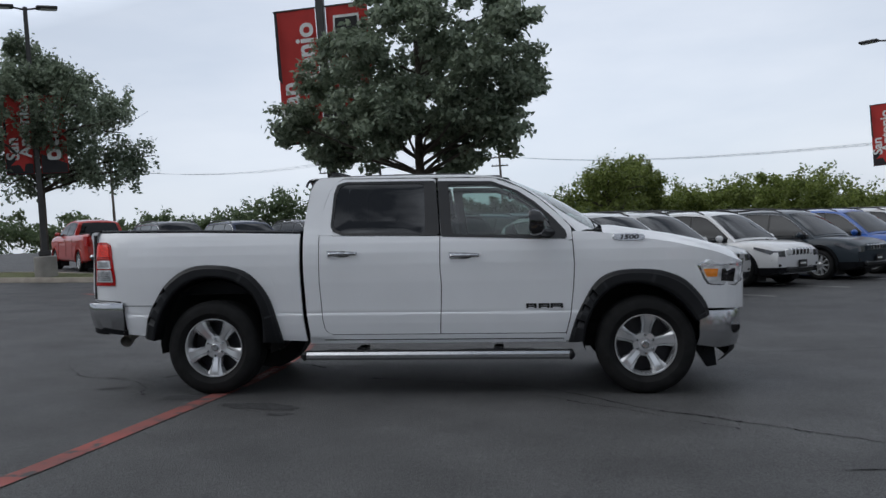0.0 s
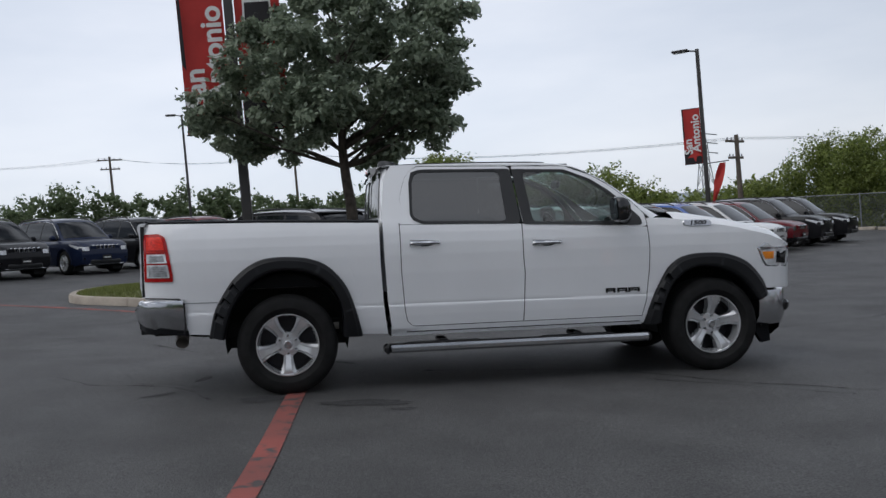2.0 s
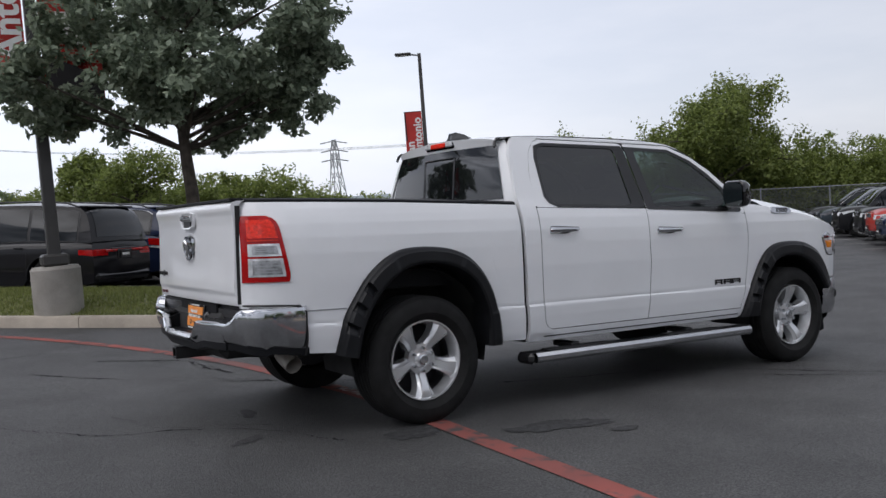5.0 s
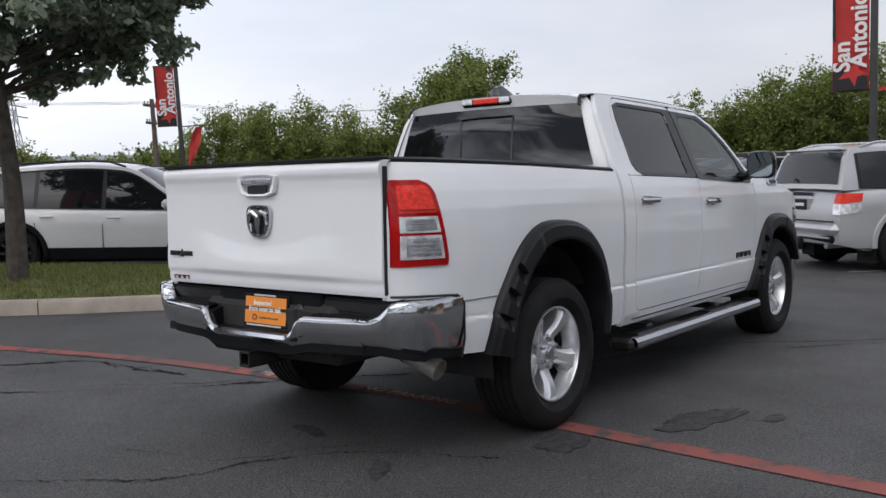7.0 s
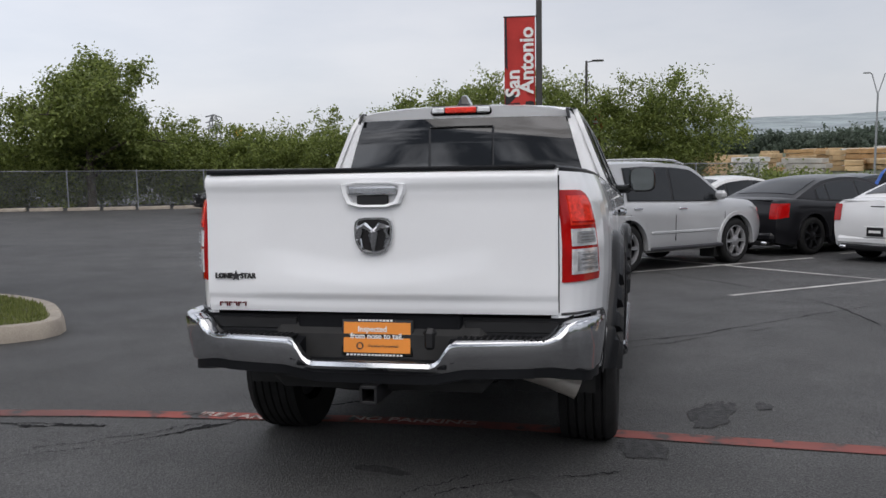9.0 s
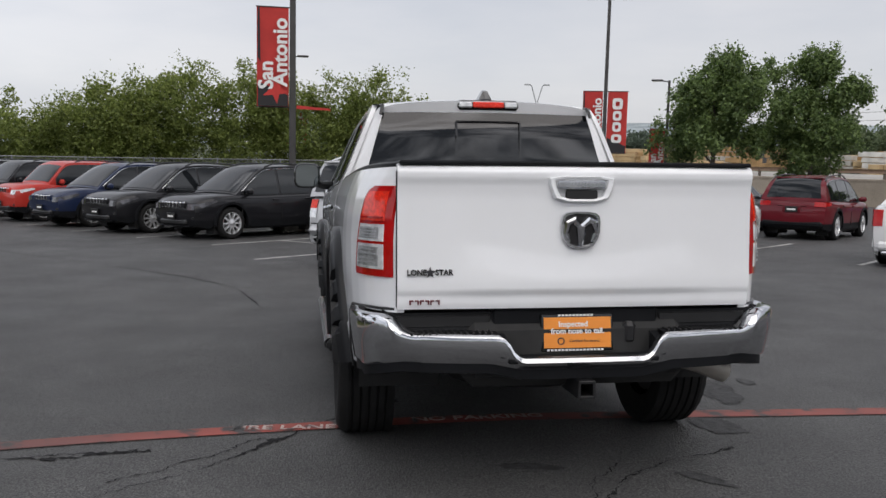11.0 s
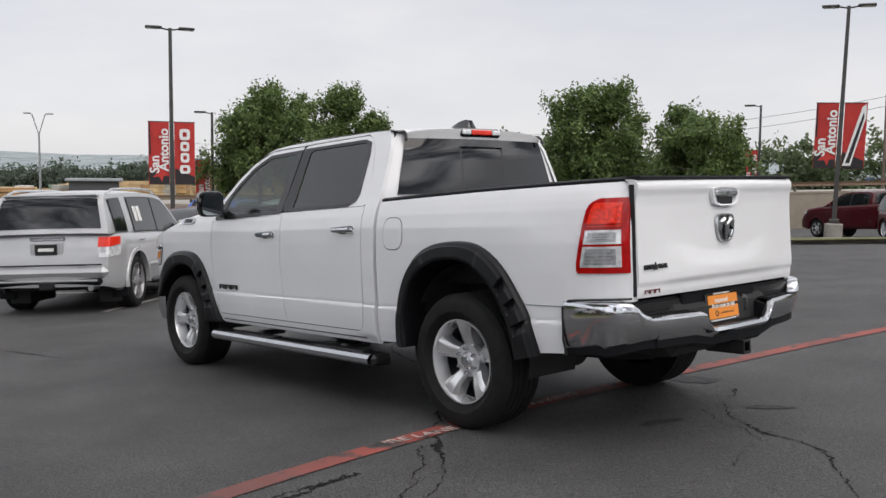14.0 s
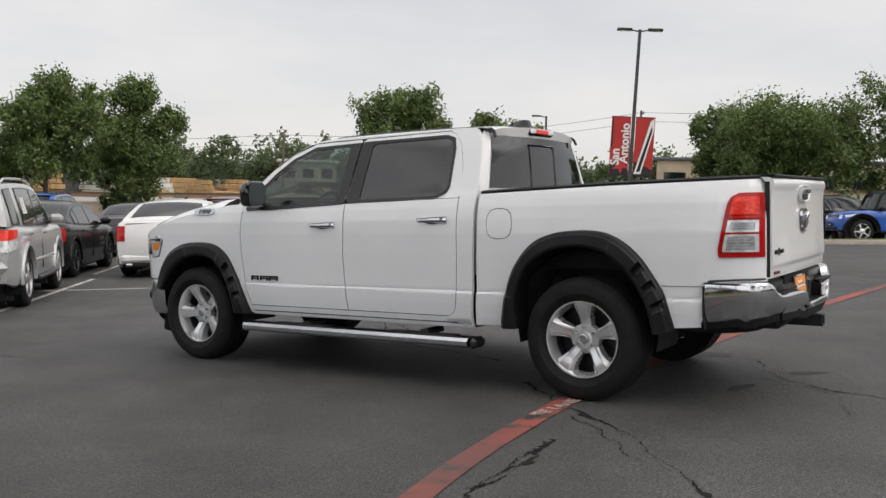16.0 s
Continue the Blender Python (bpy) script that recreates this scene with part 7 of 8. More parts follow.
# ---------------------------------------------------------------- lamp posts and banners
BANNER = plain("banner_red", (0.50, 0.035, 0.028), 0.7, 0, 0.12, 3, 0.1, 20)
BANNER_K = plain("banner_black", (0.018, 0.016, 0.018), 0.7, 0, 0.1, 3)


def banner(parent, m, side, design, wide=0.78, tall=2.45):
    """A cloth banner beside a post, hung from two arms; its face looks along local -y."""
    rows = []
    for i in range(13):
        v = i / 12
        rows.append([(side * (0.10 + wide * u), 0.05 * math.sin(u * 2.6) * math.sin(v * 3.1), tall * v) for u in np.linspace(0, 1, 7)])
    b = part("banner", Mb().grid(rows), BANNER, parent, "red and black cloth banner")
    b.matrix_basis = m
    for z in (0.0, tall):
        part("banner_arm", Mb().tube([(0, 0, z), (side * (0.12 + wide), 0, z)], 0.016, 6), POLE, b)
    x0, x1 = (0.12, 0.86) if side > 0 else (-0.86, -0.12)
    off = -0.075
    mb = Mb()
    mb.add([(x0, off, 0.02), (x1, off, 0.02), (x1, off, 0.30), (x0, off, 0.62)], [(0, 1, 2, 3)])
    part("banner_foot", mb, BANNER_K, b)
    face = lambda x, z, rot: Matrix.Translation((x, off - 0.012, z)) @ Euler((radians(90), 0, 0)).to_matrix().to_4x4() @ Euler((0, 0, radians(rot))).to_matrix().to_4x4()
    if design == "city":
        st = []
        for i in range(10):
            rr = 0.34 if i % 2 == 0 else 0.14
            st.append(((x0 + x1) / 2 + 0.06 + rr * math.sin(0.5 + 2 * math.pi * i / 10), off - 0.004, 0.42 + rr * math.cos(0.5 + 2 * math.pi * i / 10)))
        part("banner_star", Mb().poly(st), BANNER, b)
        letters("banner_lettering", "San", 0.50, face(x0 + 0.21, 0.78, 90), TEXT_WHITE, b, 0.001, 0, 1.0, 0.014)
        letters("banner_lettering", "Antonio", 0.50, face(x0 + 0.56, 1.35, 90), TEXT_WHITE, b, 0.001, 0, 1.0, 0.014)
        part("banner_stripe", Mb().add([(x0, off, 1.2), (x0 + 0.07, off, 1.1), (x0 + 0.05, off, tall - 0.03), (x0, off, tall - 0.03)], [(0, 1, 2, 3)]), BANNER_K, b)
    elif design == "word":
        # a word running upwards, as four plain blocks
        cx = (x0 + x1) / 2
        for z, w, h in ((0.42, 0.40, 0.34), (0.86, 0.34, 0.38), (1.30, 0.34, 0.38), (1.74, 0.40, 0.44)):
            q = [(cx - w / 2, z), (cx + w / 2, z), (cx + w / 2, z + h), (cx - w / 2, z + h)]
            o_, i_ = rounded(q, 0.12), rounded([(cx + (p[0] - cx) * 0.40, z + h / 2 + (p[1] - z - h / 2) * 0.42) for p in q], 0.05)
            mb = Mb().grid([[(p[0], off - 0.006, p[1]) for p in o_], [(p[0], off - 0.006, p[1]) for p in i_]], closed_v=True)
            part("banner_mark", mb, TEXT_WHITE, b)
    elif design == "stripe":
        mb = Mb()
        mb.add([(x0 + 0.02, off - 0.004, 0.10), (x0 + 0.30, off - 0.004, 0.10), (x1 - 0.01, off - 0.004, 1.9), (x1 - 0.01, off - 0.004, 2.4), (x1 - 0.16, off - 0.004, 2.3)], [(0, 1, 2, 3, 4)])
        part("banner_mark", mb, TEXT_WHITE, b)
        mb = Mb()
        mb.add([(x0 + 0.12, off - 0.010, 0.2), (x0 + 0.26, off - 0.010, 0.2), (x1 - 0.07, off - 0.010, 1.9), (x1 - 0.10, off - 0.010, 2.1)], [(0, 1, 2, 3)])
        part("banner_mark", mb, BANNER_K, b)
    elif design == "shield":
        sh = [(-0.24, 2.25), (0.24, 2.25), (0.26, 1.75), (0.0, 1.45), (-0.26, 1.75)]
        cx = (x0 + x1) / 2
        part("banner_mark", Mb().poly([(cx + x, off - 0.004, z) for x, z in sh]), TEXT_WHITE, b)
        part("banner_mark", Mb().poly([(cx + x * 0.86, off - 0.010, 1.88 + (z - 1.88) * 0.86) for x, z in sh]), BANNER_K, b)
        part("banner_mark", Mb().poly([(cx + x, off - 0.006, z) for x, z in ((-0.22, 0.75), (0.20, 0.75), (0.20, 1.2), (-0.22, 1.2))]), TEXT_WHITE, b)
    return b


def lamp_post(x, y, height, heads, banners=(), bottom=3.4, lean=0.0, lift=0.0, face=None, base=True, size=1.0, mat=None, label="dark bronze lamp post with banners on a concrete base"):
    mat = mat or POLE
    yaw = math.degrees(math.atan2(y - (face[1] if face else 0), x - (face[0] if face else -3))) - 90
    m = Matrix.Translation(on_ground(x, y, lift)) @ Euler((0, radians(lean), radians(yaw))).to_matrix().to_4x4()
    ob = thing("lamp_post", label, "lamp post", "lamp posts", m=m)
    if base:
        part("concrete_base", Mb().spin([(0.01, -0.2), (0.33, -0.2), (0.33, 0.62), (0.30, 0.66), (0.01, 0.67)], 20, axis="z"), CONC, ob)
        part("base_cover", Mb().box((0, 0, 0.75), (0.36, 0.36, 0.16), 0, 0.03), mat, ob)
    mb = Mb()
    rows = [[(a * w, b * w, z) for a, b in ((-1, -0.8), (-0.8, -1), (0.8, -1), (1, -0.8), (1, 0.8), (0.8, 1), (-0.8, 1), (-1, 0.8))] for z, w in ((0.6 if base else -0.1, 0.085), (height * 0.5, 0.075), (height, 0.062))]
    mb.grid(rows, closed_v=True)
    mb.poly(rows[-1])
    part("post", mb, mat, ob)
    for s in heads:
        arm = part("arm", Mb().tube([(0, 0, height - 0.08), (s * 0.35, 0, height - 0.02)], 0.03, 6), mat, ob)
        part("lamp_head", Mb().box((s * 0.62, 0, height), (0.62, 0.34, 0.09), 0, 0.03), mat, ob)
        part("lens", Mb().box((s * 0.66, 0, height - 0.052), (0.44, 0.26, 0.012), 0, 0.004), plain("lamp_lens", (0.7, 0.7, 0.68), 0.2), ob)
    for side, design in banners:
        banner(ob, Matrix.Translation((0, 0, bottom)) @ Matrix.Scale(size, 4), side, design)
    return ob


lamp_post(-2.55, 7.62, 8.9, (-1, 1), ((-1, "city"), (1, "shield")), 2.96, 0, 0.16)
lamp_post(-14.0, 17.67, 8.35, (-1, 1), ((-1, "city"), (1, "word")), 3.2, 0, 0.12)
post_a = lamp_post(13.45, 23.25, 7.48, (-1,), ((-1, "city"),), 3.22, size=0.85)
part("banner_arm", Mb().tube([(0, 0, 3.19), (0.85, 0, 3.23)], 0.02, 6), POLE, post_a)
part("banner_remnant", Mb().grid([[(0.62 - 0.50 * v + (0.10 + 0.07 * math.sin(5 * v)) * u, 0.05 * math.sin(7 * v + 2 * u), 3.17 - 1.75 * v) for u in (-1, 0, 1)] for v in np.linspace(0, 1, 15)]), BANNER, post_a, "torn red banner hanging twisted from its arm")
lamp_post(16.4, 1.43, 9.2, (-1, 1), ((-1, "city"),), 3.15)
torn = part("banner_remnant", Mb().grid([[(0.10 + 0.85 * u, 0.02 * math.sin(5 * u), 3.12 + 0.09 * v * (1 - 0.5 * u) - 0.02 * u) for v in (0, 0.5, 1)] for u in np.linspace(0, 1, 9)]), BANNER, bpy.data.objects["lamp_post.003"], "torn red strip of a lost banner")
lamp_post(43.2, 1.8, 7.4, (1,), ((-1, "city"), (1, "word")), 2.3)
lamp_post(27.9, -10.75, 8.53, (-1, 1), ((-1, "city"), (1, "word")), 2.45)
lamp_post(39.0, -18.1, 6.6, (-1,), ((-1, "city"),), 1.6)
lamp_post(9.9, -28.95, 8.77, (-1, 1), ((-1, "city"), (1, "stripe")), 2.75, 1.5)
lamp_post(-8.2, 46.6, 8.0, (-1,), (), label="dark bronze lamp post on a concrete base")
lamp_post(22.0, -45.0, 7.5, (-1,), ((-1, "city"),), 2.4)


def street_lamp(x, y, h):
    ob = thing("street_lamp", "tall grey steel street lamp with two curved arms", "street lamp", m=Matrix.Translation(on_ground(x, y)) @ Euler((0, 0, radians(-100))).to_matrix().to_4x4())
    part("post", Mb().tube([(0, 0, -0.2), (0, 0, h * 0.8)], [0.12, 0.08], 8), STEEL, ob)
    for s in (-1, 1):
        part("arm", Mb().tube([(0, 0, h * 0.79), (s * 0.3, 0, h * 0.90), (s * 0.52, 0, h * 0.985), (s * 0.7, 0, h)], 0.05, 6), STEEL, ob)
        part("lamp_head", Mb().box((s * 0.95, 0, h), (0.6, 0.3, 0.12), 0, 0.04), STEEL, ob)


street_lamp(80.0, -21.7, 9.2)
street_lamp(44.0, -62.0, 10.5)

# ---------------------------------------------------------------- chain-link fence
FENCE = [(4.0, 92.0), (14.0, 63.0), (25.6, 36.6), (29.9, 26.8), (34.0, 19.3), (39.6, 5.6), (41.2, -7.0)]


def chain_link():
    m, n, l, b = mat_nodes("chain_link")
    tc = n.new("ShaderNodeTexCoord")
    wv = []
    for a in (45, -45):
        mp = n.new("ShaderNodeMapping")
        mp.inputs["Rotation"].default_value = (0, 0, radians(a))
        w = n.new("ShaderNodeTexWave")
        w.inputs["Scale"].default_value = 5.2
        l.new(tc.outputs["UV"], mp.inputs["Vector"])
        l.new(mp.outputs["Vector"], w.inputs["Vector"])
        wv.append(w)
    mxx = n.new("ShaderNodeMath")
    mxx.operation = "MAXIMUM"
    l.new(wv[0].outputs["Fac"], mxx.inputs[0])
    l.new(wv[1].outputs["Fac"], mxx.inputs[1])
    gt = n.new("ShaderNodeMath")
    gt.operation = "GREATER_THAN"
    gt.inputs[1].default_value = 0.962
    l.new(mxx.outputs[0], gt.inputs[0])
    b.inputs["Base Color"].default_value = (0.16, 0.17, 0.17, 1)
    b.inputs["Metallic"].default_value = 0.6
    b.inputs["Roughness"].default_value = 0.5
    l.new(gt.outputs[0], b.inputs["Alpha"])
    return m


def build_fence():
    ob = thing("chain_link_fence", "grey chain-link fence along the edge of the lot", "fence", kind="structure")
    p = np.array(FENCE)
    d = np.r_[0, np.cumsum(np.linalg.norm(np.diff(p, axis=0), axis=1))]
    n = int(d[-1] / 3.1)
    q = np.linspace(0, d[-1], n + 1)
    pts = np.stack([np.interp(q, d, p[:, 0]), np.interp(q, d, p[:, 1])], 1)
    link = chain_link()
    zs = [ground_z(*a) for a in pts]
    for a, z in zip(pts, zs):
        part("fence_post", Mb().tube([(*a, z - 0.1), (*a, z + 1.88)], 0.034, 7), STEEL, ob)
    part("top_rail", Mb().tube([(*a, z + 1.82) for a, z in zip(pts, zs)], 0.022, 6), STEEL, ob)
    mb = Mb()
    for i in range(n):
        a, b = pts[i], pts[i + 1]
        mb.add([(*a, zs[i] + 0.03), (*b, zs[i + 1] + 0.03), (*b, zs[i + 1] + 1.8), (*a, zs[i] + 1.8)], [(0, 1, 2, 3)])
    me = mb.mesh("mesh_panel", [link], 0)
    uv = me.uv_layers.new(name="UVMap")
    for i in range(n):
        L = float(np.linalg.norm(pts[i + 1] - pts[i]))
        for j, c in enumerate(((0, 0), (L, 0), (L, 1.77), (0, 1.77))):
            uv.data[4 * i + j].uv = (c[0] + q[i], c[1])
    w = new("mesh_panel", me)
    w.parent = ob
    # kerb stops along the foot of the fence
    rng = np.random.default_rng(2)
    for i in range(int(n * 0.35), n):
        a, b = pts[i], pts[i + 1]
        for f in (0.25, 0.75):
            c = a + (b - a) * f
            t = (b - a) / np.linalg.norm(b - a)
            off = np.array((t[1], -t[0])) * (1.2 if np.array((t[1], -t[0])) @ (-c) > 0 else -1.2)
            m = Matrix.Translation(on_ground(*(c + off), 0.07)) @ Euler((0, 0, math.atan2(t[1], t[0]) + rng.normal(0, 0.02))).to_matrix().to_4x4()
            o = part("kerb_block", Mb().box((0, 0, 0), (1.42, 0.18, 0.16), 0, 0.02), KERB, ob)
            o.matrix_basis = m


build_fence()


# ---------------------------------------------------------------- utility poles, wires, pylons
def utility_pole(x, y, h, yaw, arms=2):
    ob = thing("utility_pole", "weathered wooden utility pole with a crossarm", "utility pole", "utility poles", m=Matrix.Translation(on_ground(x, y)) @ Euler((0, 0, radians(yaw))).to_matrix().to_4x4())
    part("post", Mb().tube([(0, 0, -0.3), (0, 0, h)], [0.17, 0.11], 8), WOOD_POLE, ob)
    for k in range(arms):
        part("crossarm", Mb().box((0, 0.1, h - 0.35 - 0.9 * k), (2.4 - 0.5 * k, 0.10, 0.13), 0, 0.01), WOOD_POLE, ob)
        for dx in (-1.0, -0.45, 0.45, 1.0):
            part("insulator", Mb().spin([(0.03, 0), (0.05, 0.05), (0.03, 0.14), (0.005, 0.15)], 8, axis="z", c=(dx * (1 - 0.2 * k), 0.1, h - 0.28 - 0.9 * k)), STEEL, ob)
    return Vector(on_ground(x, y)) + Vector((0, 0, h - 0.2))


def wire(a, b, sag, r=0.009):
    pts = [a.lerp(b, t) - Vector((0, 0, sag * 4 * t * (1 - t))) for t in np.linspace(0, 1, 20)]
    ob = tagged(part("overhead_wire", Mb().tube(pts, r, 4), POLE), "dark overhead power wire", "power line", "overhead wires")
    return ob


UP = [utility_pole(-62, 78, 8.5, 60), utility_pole(-20, 84, 8.5, 20), utility_pole(22.2, 37.6, 5.4, 40), utility_pole(75, 60, 9.5, 30), utility_pole(-42, 80, 8.5, 20), utility_pole(-2, 88, 9, 20)]
for a, b in ((0, 4), (4, 1), (1, 5), (5, 2), (2, 3)):
    for dx in (-0.9, 0.0, 0.9):
        wire(UP[a] + Vector((dx * 0.5, dx, 0)), UP[b] + Vector((dx * 0.5, dx, 0)), 0.8)
UP2 = [utility_pole(58.4, -59.2, 8.5, 120, 1), utility_pole(140, -62, 9, 120, 1), utility_pole(30, -82, 11.5, 120, 1), utility_pole(-20, -95, 11.5, 120, 1)]
for a, b in ((1, 0), (0, 2), (2, 3)):
    for dz in (0, -0.9):
        wire(UP2[a] + Vector((0, 0, dz)), UP2[b] + Vector((0, 0, dz)), 1.0, 0.02)


def pylon(x, y, h):
    ob = thing("transmission_tower", "distant grey steel lattice transmission tower", "pylon", "transmission towers", m=Matrix.Translation(on_ground(x, y)))
    mb = Mb()
    lv = [(0, 3.2), (0.3 * h, 2.1), (0.6 * h, 1.3), (0.85 * h, 1.0), (h, 0.4)]
    cn = ((-1, -1), (1, -1), (1, 1), (-1, 1))
    for (z0, w0), (z1, w1) in zip(lv, lv[1:]):
        for i in range(4):
            a, b = cn[i], cn[(i + 1) % 4]
            mb.tube([(a[0] * w0, a[1] * w0, z0), (a[0] * w1, a[1] * w1, z1)], 0.16, 4, caps=False)
            mb.tube([(a[0] * w0, a[1] * w0, z0), (b[0] * w1, b[1] * w1, z1)], 0.10, 4, caps=False)
            mb.tube([(b[0] * w0, b[1] * w0, z0), (a[0] * w1, a[1] * w1, z1)], 0.10, 4, caps=False)
    part("lattice", mb, STEEL, ob)
    for z in (0.72, 0.84, 0.95):
        part("crossarm", Mb().tube([(-5, 0, z * h), (0, 0, z * h + 0.8), (5, 0, z * h)], 0.2, 4), STEEL, ob)


pylon(128, 264, 26)
pylon(236, 121, 15)
pylon(300, 60, 11)

# ---------------------------------------------------------------- beyond the lot: wall, road, lumber yard, buildings
WALL_LINE = [(60, -22), (46, -31), (36, -40), (22, -49.5), (4, -57), (-18, -62), (-45, -62)]


def wall_top(i):
    return (-0.55, -0.3, 0.0, 0.85, 1.3, 1.7, 1.9)[i]


def build_wall():
    p = curve([(x, y, wall_top(i)) for i, (x, y) in enumerate(WALL_LINE)], 90)
    rows, cop = [], []
    for x, y, z in p:
        d = np.array((x, y)) / np.hypot(x, y)
        zb = ground_z(x, y) - 0.3
        rows.append([(x, y, zb), (x, y, z), (x + d[0] * 0.3, y + d[1] * 0.3, z), (x + d[0] * 0.3, y + d[1] * 0.3, zb)])
        cop.append([(x - d[0] * 0.05, y - d[1] * 0.05, z + 0.004), (x - d[0] * 0.05, y - d[1] * 0.05, z + 0.12), (x + d[0] * 0.35, y + d[1] * 0.35, z + 0.12), (x + d[0] * 0.35, y + d[1] * 0.35, z + 0.004)])
    w = tagged(part("retaining_wall", Mb().grid(rows), WALL), "long beige concrete retaining wall below the road", "wall", kind="structure")
    part("coping", Mb().grid(cop, closed_v=True), WALL, w)
    # ground behind it: verge, road, bank
    rows = []
    for x, y, z in p:
        d = np.array((x, y)) / np.hypot(x, y)
        # towards the lumber yard the bank is only as wide as the road and falls away behind it
        k = max(0.0, min(1.0, (x - 14.0) / 14.0))
        row = []
        for f, h in ((0.3, -0.02), (3, 0.0), (11, 0.15), (18, 0.5), (30, 0.9), (60, 1.6), (120, 3.0)):
            f2 = f if f <= 11 else f * (1 - k) + (11 + 0.09 * (f - 11)) * k
            h2 = h if f <= 11 else h * (1 - k) - (1.0 + 0.05 * f) * k
            row.append((x + d[0] * f2, y + d[1] * f2, z + h2))
        rows.append(row)
    mb = Mb().grid(rows)
    for i in range(len(mb.k)):
        mb.k[i] = (0, 1, 0, 0, 1, 0)[i % 6]
    tagged(part("bank", mb, [plain("bank_grass", (0.11, 0.13, 0.05), 0.95, 0, 0.35, 0.6, 0.4, 8), ROADC], recalc=False), "road and grassy bank above the wall", "bank", kind="structure")
    rail = thing("guard_rail", "low steel guard rail along the road", "guard rail", kind="structure")
    part("beam", Mb().grid([[(x * 1.02, y * 1.02, z + 0.45), (x * 1.021, y * 1.021, z + 0.58), (x * 1.02, y * 1.02, z + 0.72)] for x, y, z in p]), plain("rail_rust", (0.20, 0.13, 0.09), 0.7), rail)
    for x, y, z in p[::2]:
        part("rail_post", Mb().box((x * 1.022, y * 1.022, z + 0.33), (0.14, 0.14, 0.7)), WOOD_POLE, rail)


build_wall()


def building(x, y, yaw, L, D, H, wallc, roofc, label, z=None, openings=6):
    ob = thing("building", label, "building", "distant buildings", m=Matrix.Translation((x, y, ground_z(x, y) if z is None else z)) @ Euler((0, 0, radians(yaw))).to_matrix().to_4x4())
    part("wall", Mb().box((0, 0, H / 2), (L, D, H), 0, 0.02), wallc, ob)
    part("roof", Mb().box((0, 0, H + 0.18), (L + 0.8, D + 0.8, 0.34), 0, 0.08), roofc, ob)
    for s in (-1, 1):
        for k in range(openings):
            part("window", Mb().box((-L / 2 + (k + 0.5) * L / openings, s * (D / 2 + 0.02), H * 0.45), (L / openings * 0.6, 0.08, H * 0.5), 0, 0.02), GLASS_PARKED, ob)


TAN = plain("stucco_tan", (0.42, 0.34, 0.25), 0.9, 0, 0.1, 1.0)
GREYM = plain("sheet_grey", (0.30, 0.32, 0.34), 0.6, 0, 0.15, 0.5)
DKROOF = plain("roof_dark", (0.10, 0.10, 0.11), 0.8, 0, 0.15, 0.5)
building(74, -80, 45, 7, 5, 2.4, TAN, plain("roof_white", (0.55, 0.53, 0.5), 0.8), "low tan building across the road", 1.5, 3)
building(20, -92, 20, 22, 10, 4.0, TAN, DKROOF, "low tan building behind trees", 0.8)
building(100, -62, -30, 18, 9, 2.8, plain("shed_dark", (0.08, 0.08, 0.085), 0.8), GREYM, "dark shed with a metal roof in the lumber yard")
building(93.5, -31.5, -20, 7.0, 5.0, 2.7, plain("shed_dark", (0.08, 0.08, 0.085), 0.8), GREYM, "small dark shed with a grey roof in the yard", openings=2)
building(150, 8, -10, 18, 10, 4.0, GREYM, plain("roof_white", (0.55, 0.53, 0.5), 0.8), "grey warehouse far off")
building(220, 108, 25, 10, 6, 5.4, plain("sheet_white", (0.6, 0.6, 0.58), 0.7), GREYM, "pale low warehouse far off", openings=5)
sg = thing("roadside_sign", "small orange and white roadside sign on a post", "sign", m=Matrix.Translation(on_ground(216, 104)))
part("sign_post", Mb().tube([(0, 0, 0), (0, 0, 8.4)], 0.12, 6), STEEL, sg)
part("sign_panel", Mb().box((0, 0, 9.3), (0.3, 2.2, 2.0), 0, 0.1, Euler((0, 0, radians(24))).to_matrix()), plain("sign_yellow", (0.75, 0.42, 0.06), 0.6), sg)
rng = np.random.default_rng(8)
LUMBER = [plain("lumber_%s" % c, col, 0.85, 0, 0.25, 0.8) for c, col in (("pale", (0.50, 0.36, 0.20)), ("honey", (0.42, 0.26, 0.12)), ("grey", (0.42, 0.40, 0.36)), ("green", (0.18, 0.26, 0.20)), ("wrap", (0.60, 0.60, 0.58)))]
for k in range(270):
    a = radians(rng.uniform(-52, 0))
    d = rng.uniform(100, 160)
    x, y = d * math.cos(a), d * math.sin(a)
    ob = thing("lumber_stack", "stack of sawn timber in the lumber yard", "lumber stack", "lumber stacks", m=Matrix.Translation(on_ground(x, y)) @ Euler((0, 0, rng.uniform(0, 3.1))).to_matrix().to_4x4())
    L_, W_, n_ = rng.uniform(2.4, 5.2), rng.uniform(1.1, 2.2), int(rng.integers(1, 5))
    mt = LUMBER[int(rng.choice(5, p=(0.46, 0.30, 0.08, 0.06, 0.10)))]
    for q in range(n_):
        part("timber_block", Mb().box((rng.normal(0, 0.15), rng.normal(0, 0.08), 0.36 + 0.62 * q), (L_, W_, 0.54), 0, 0.03), mt, ob)

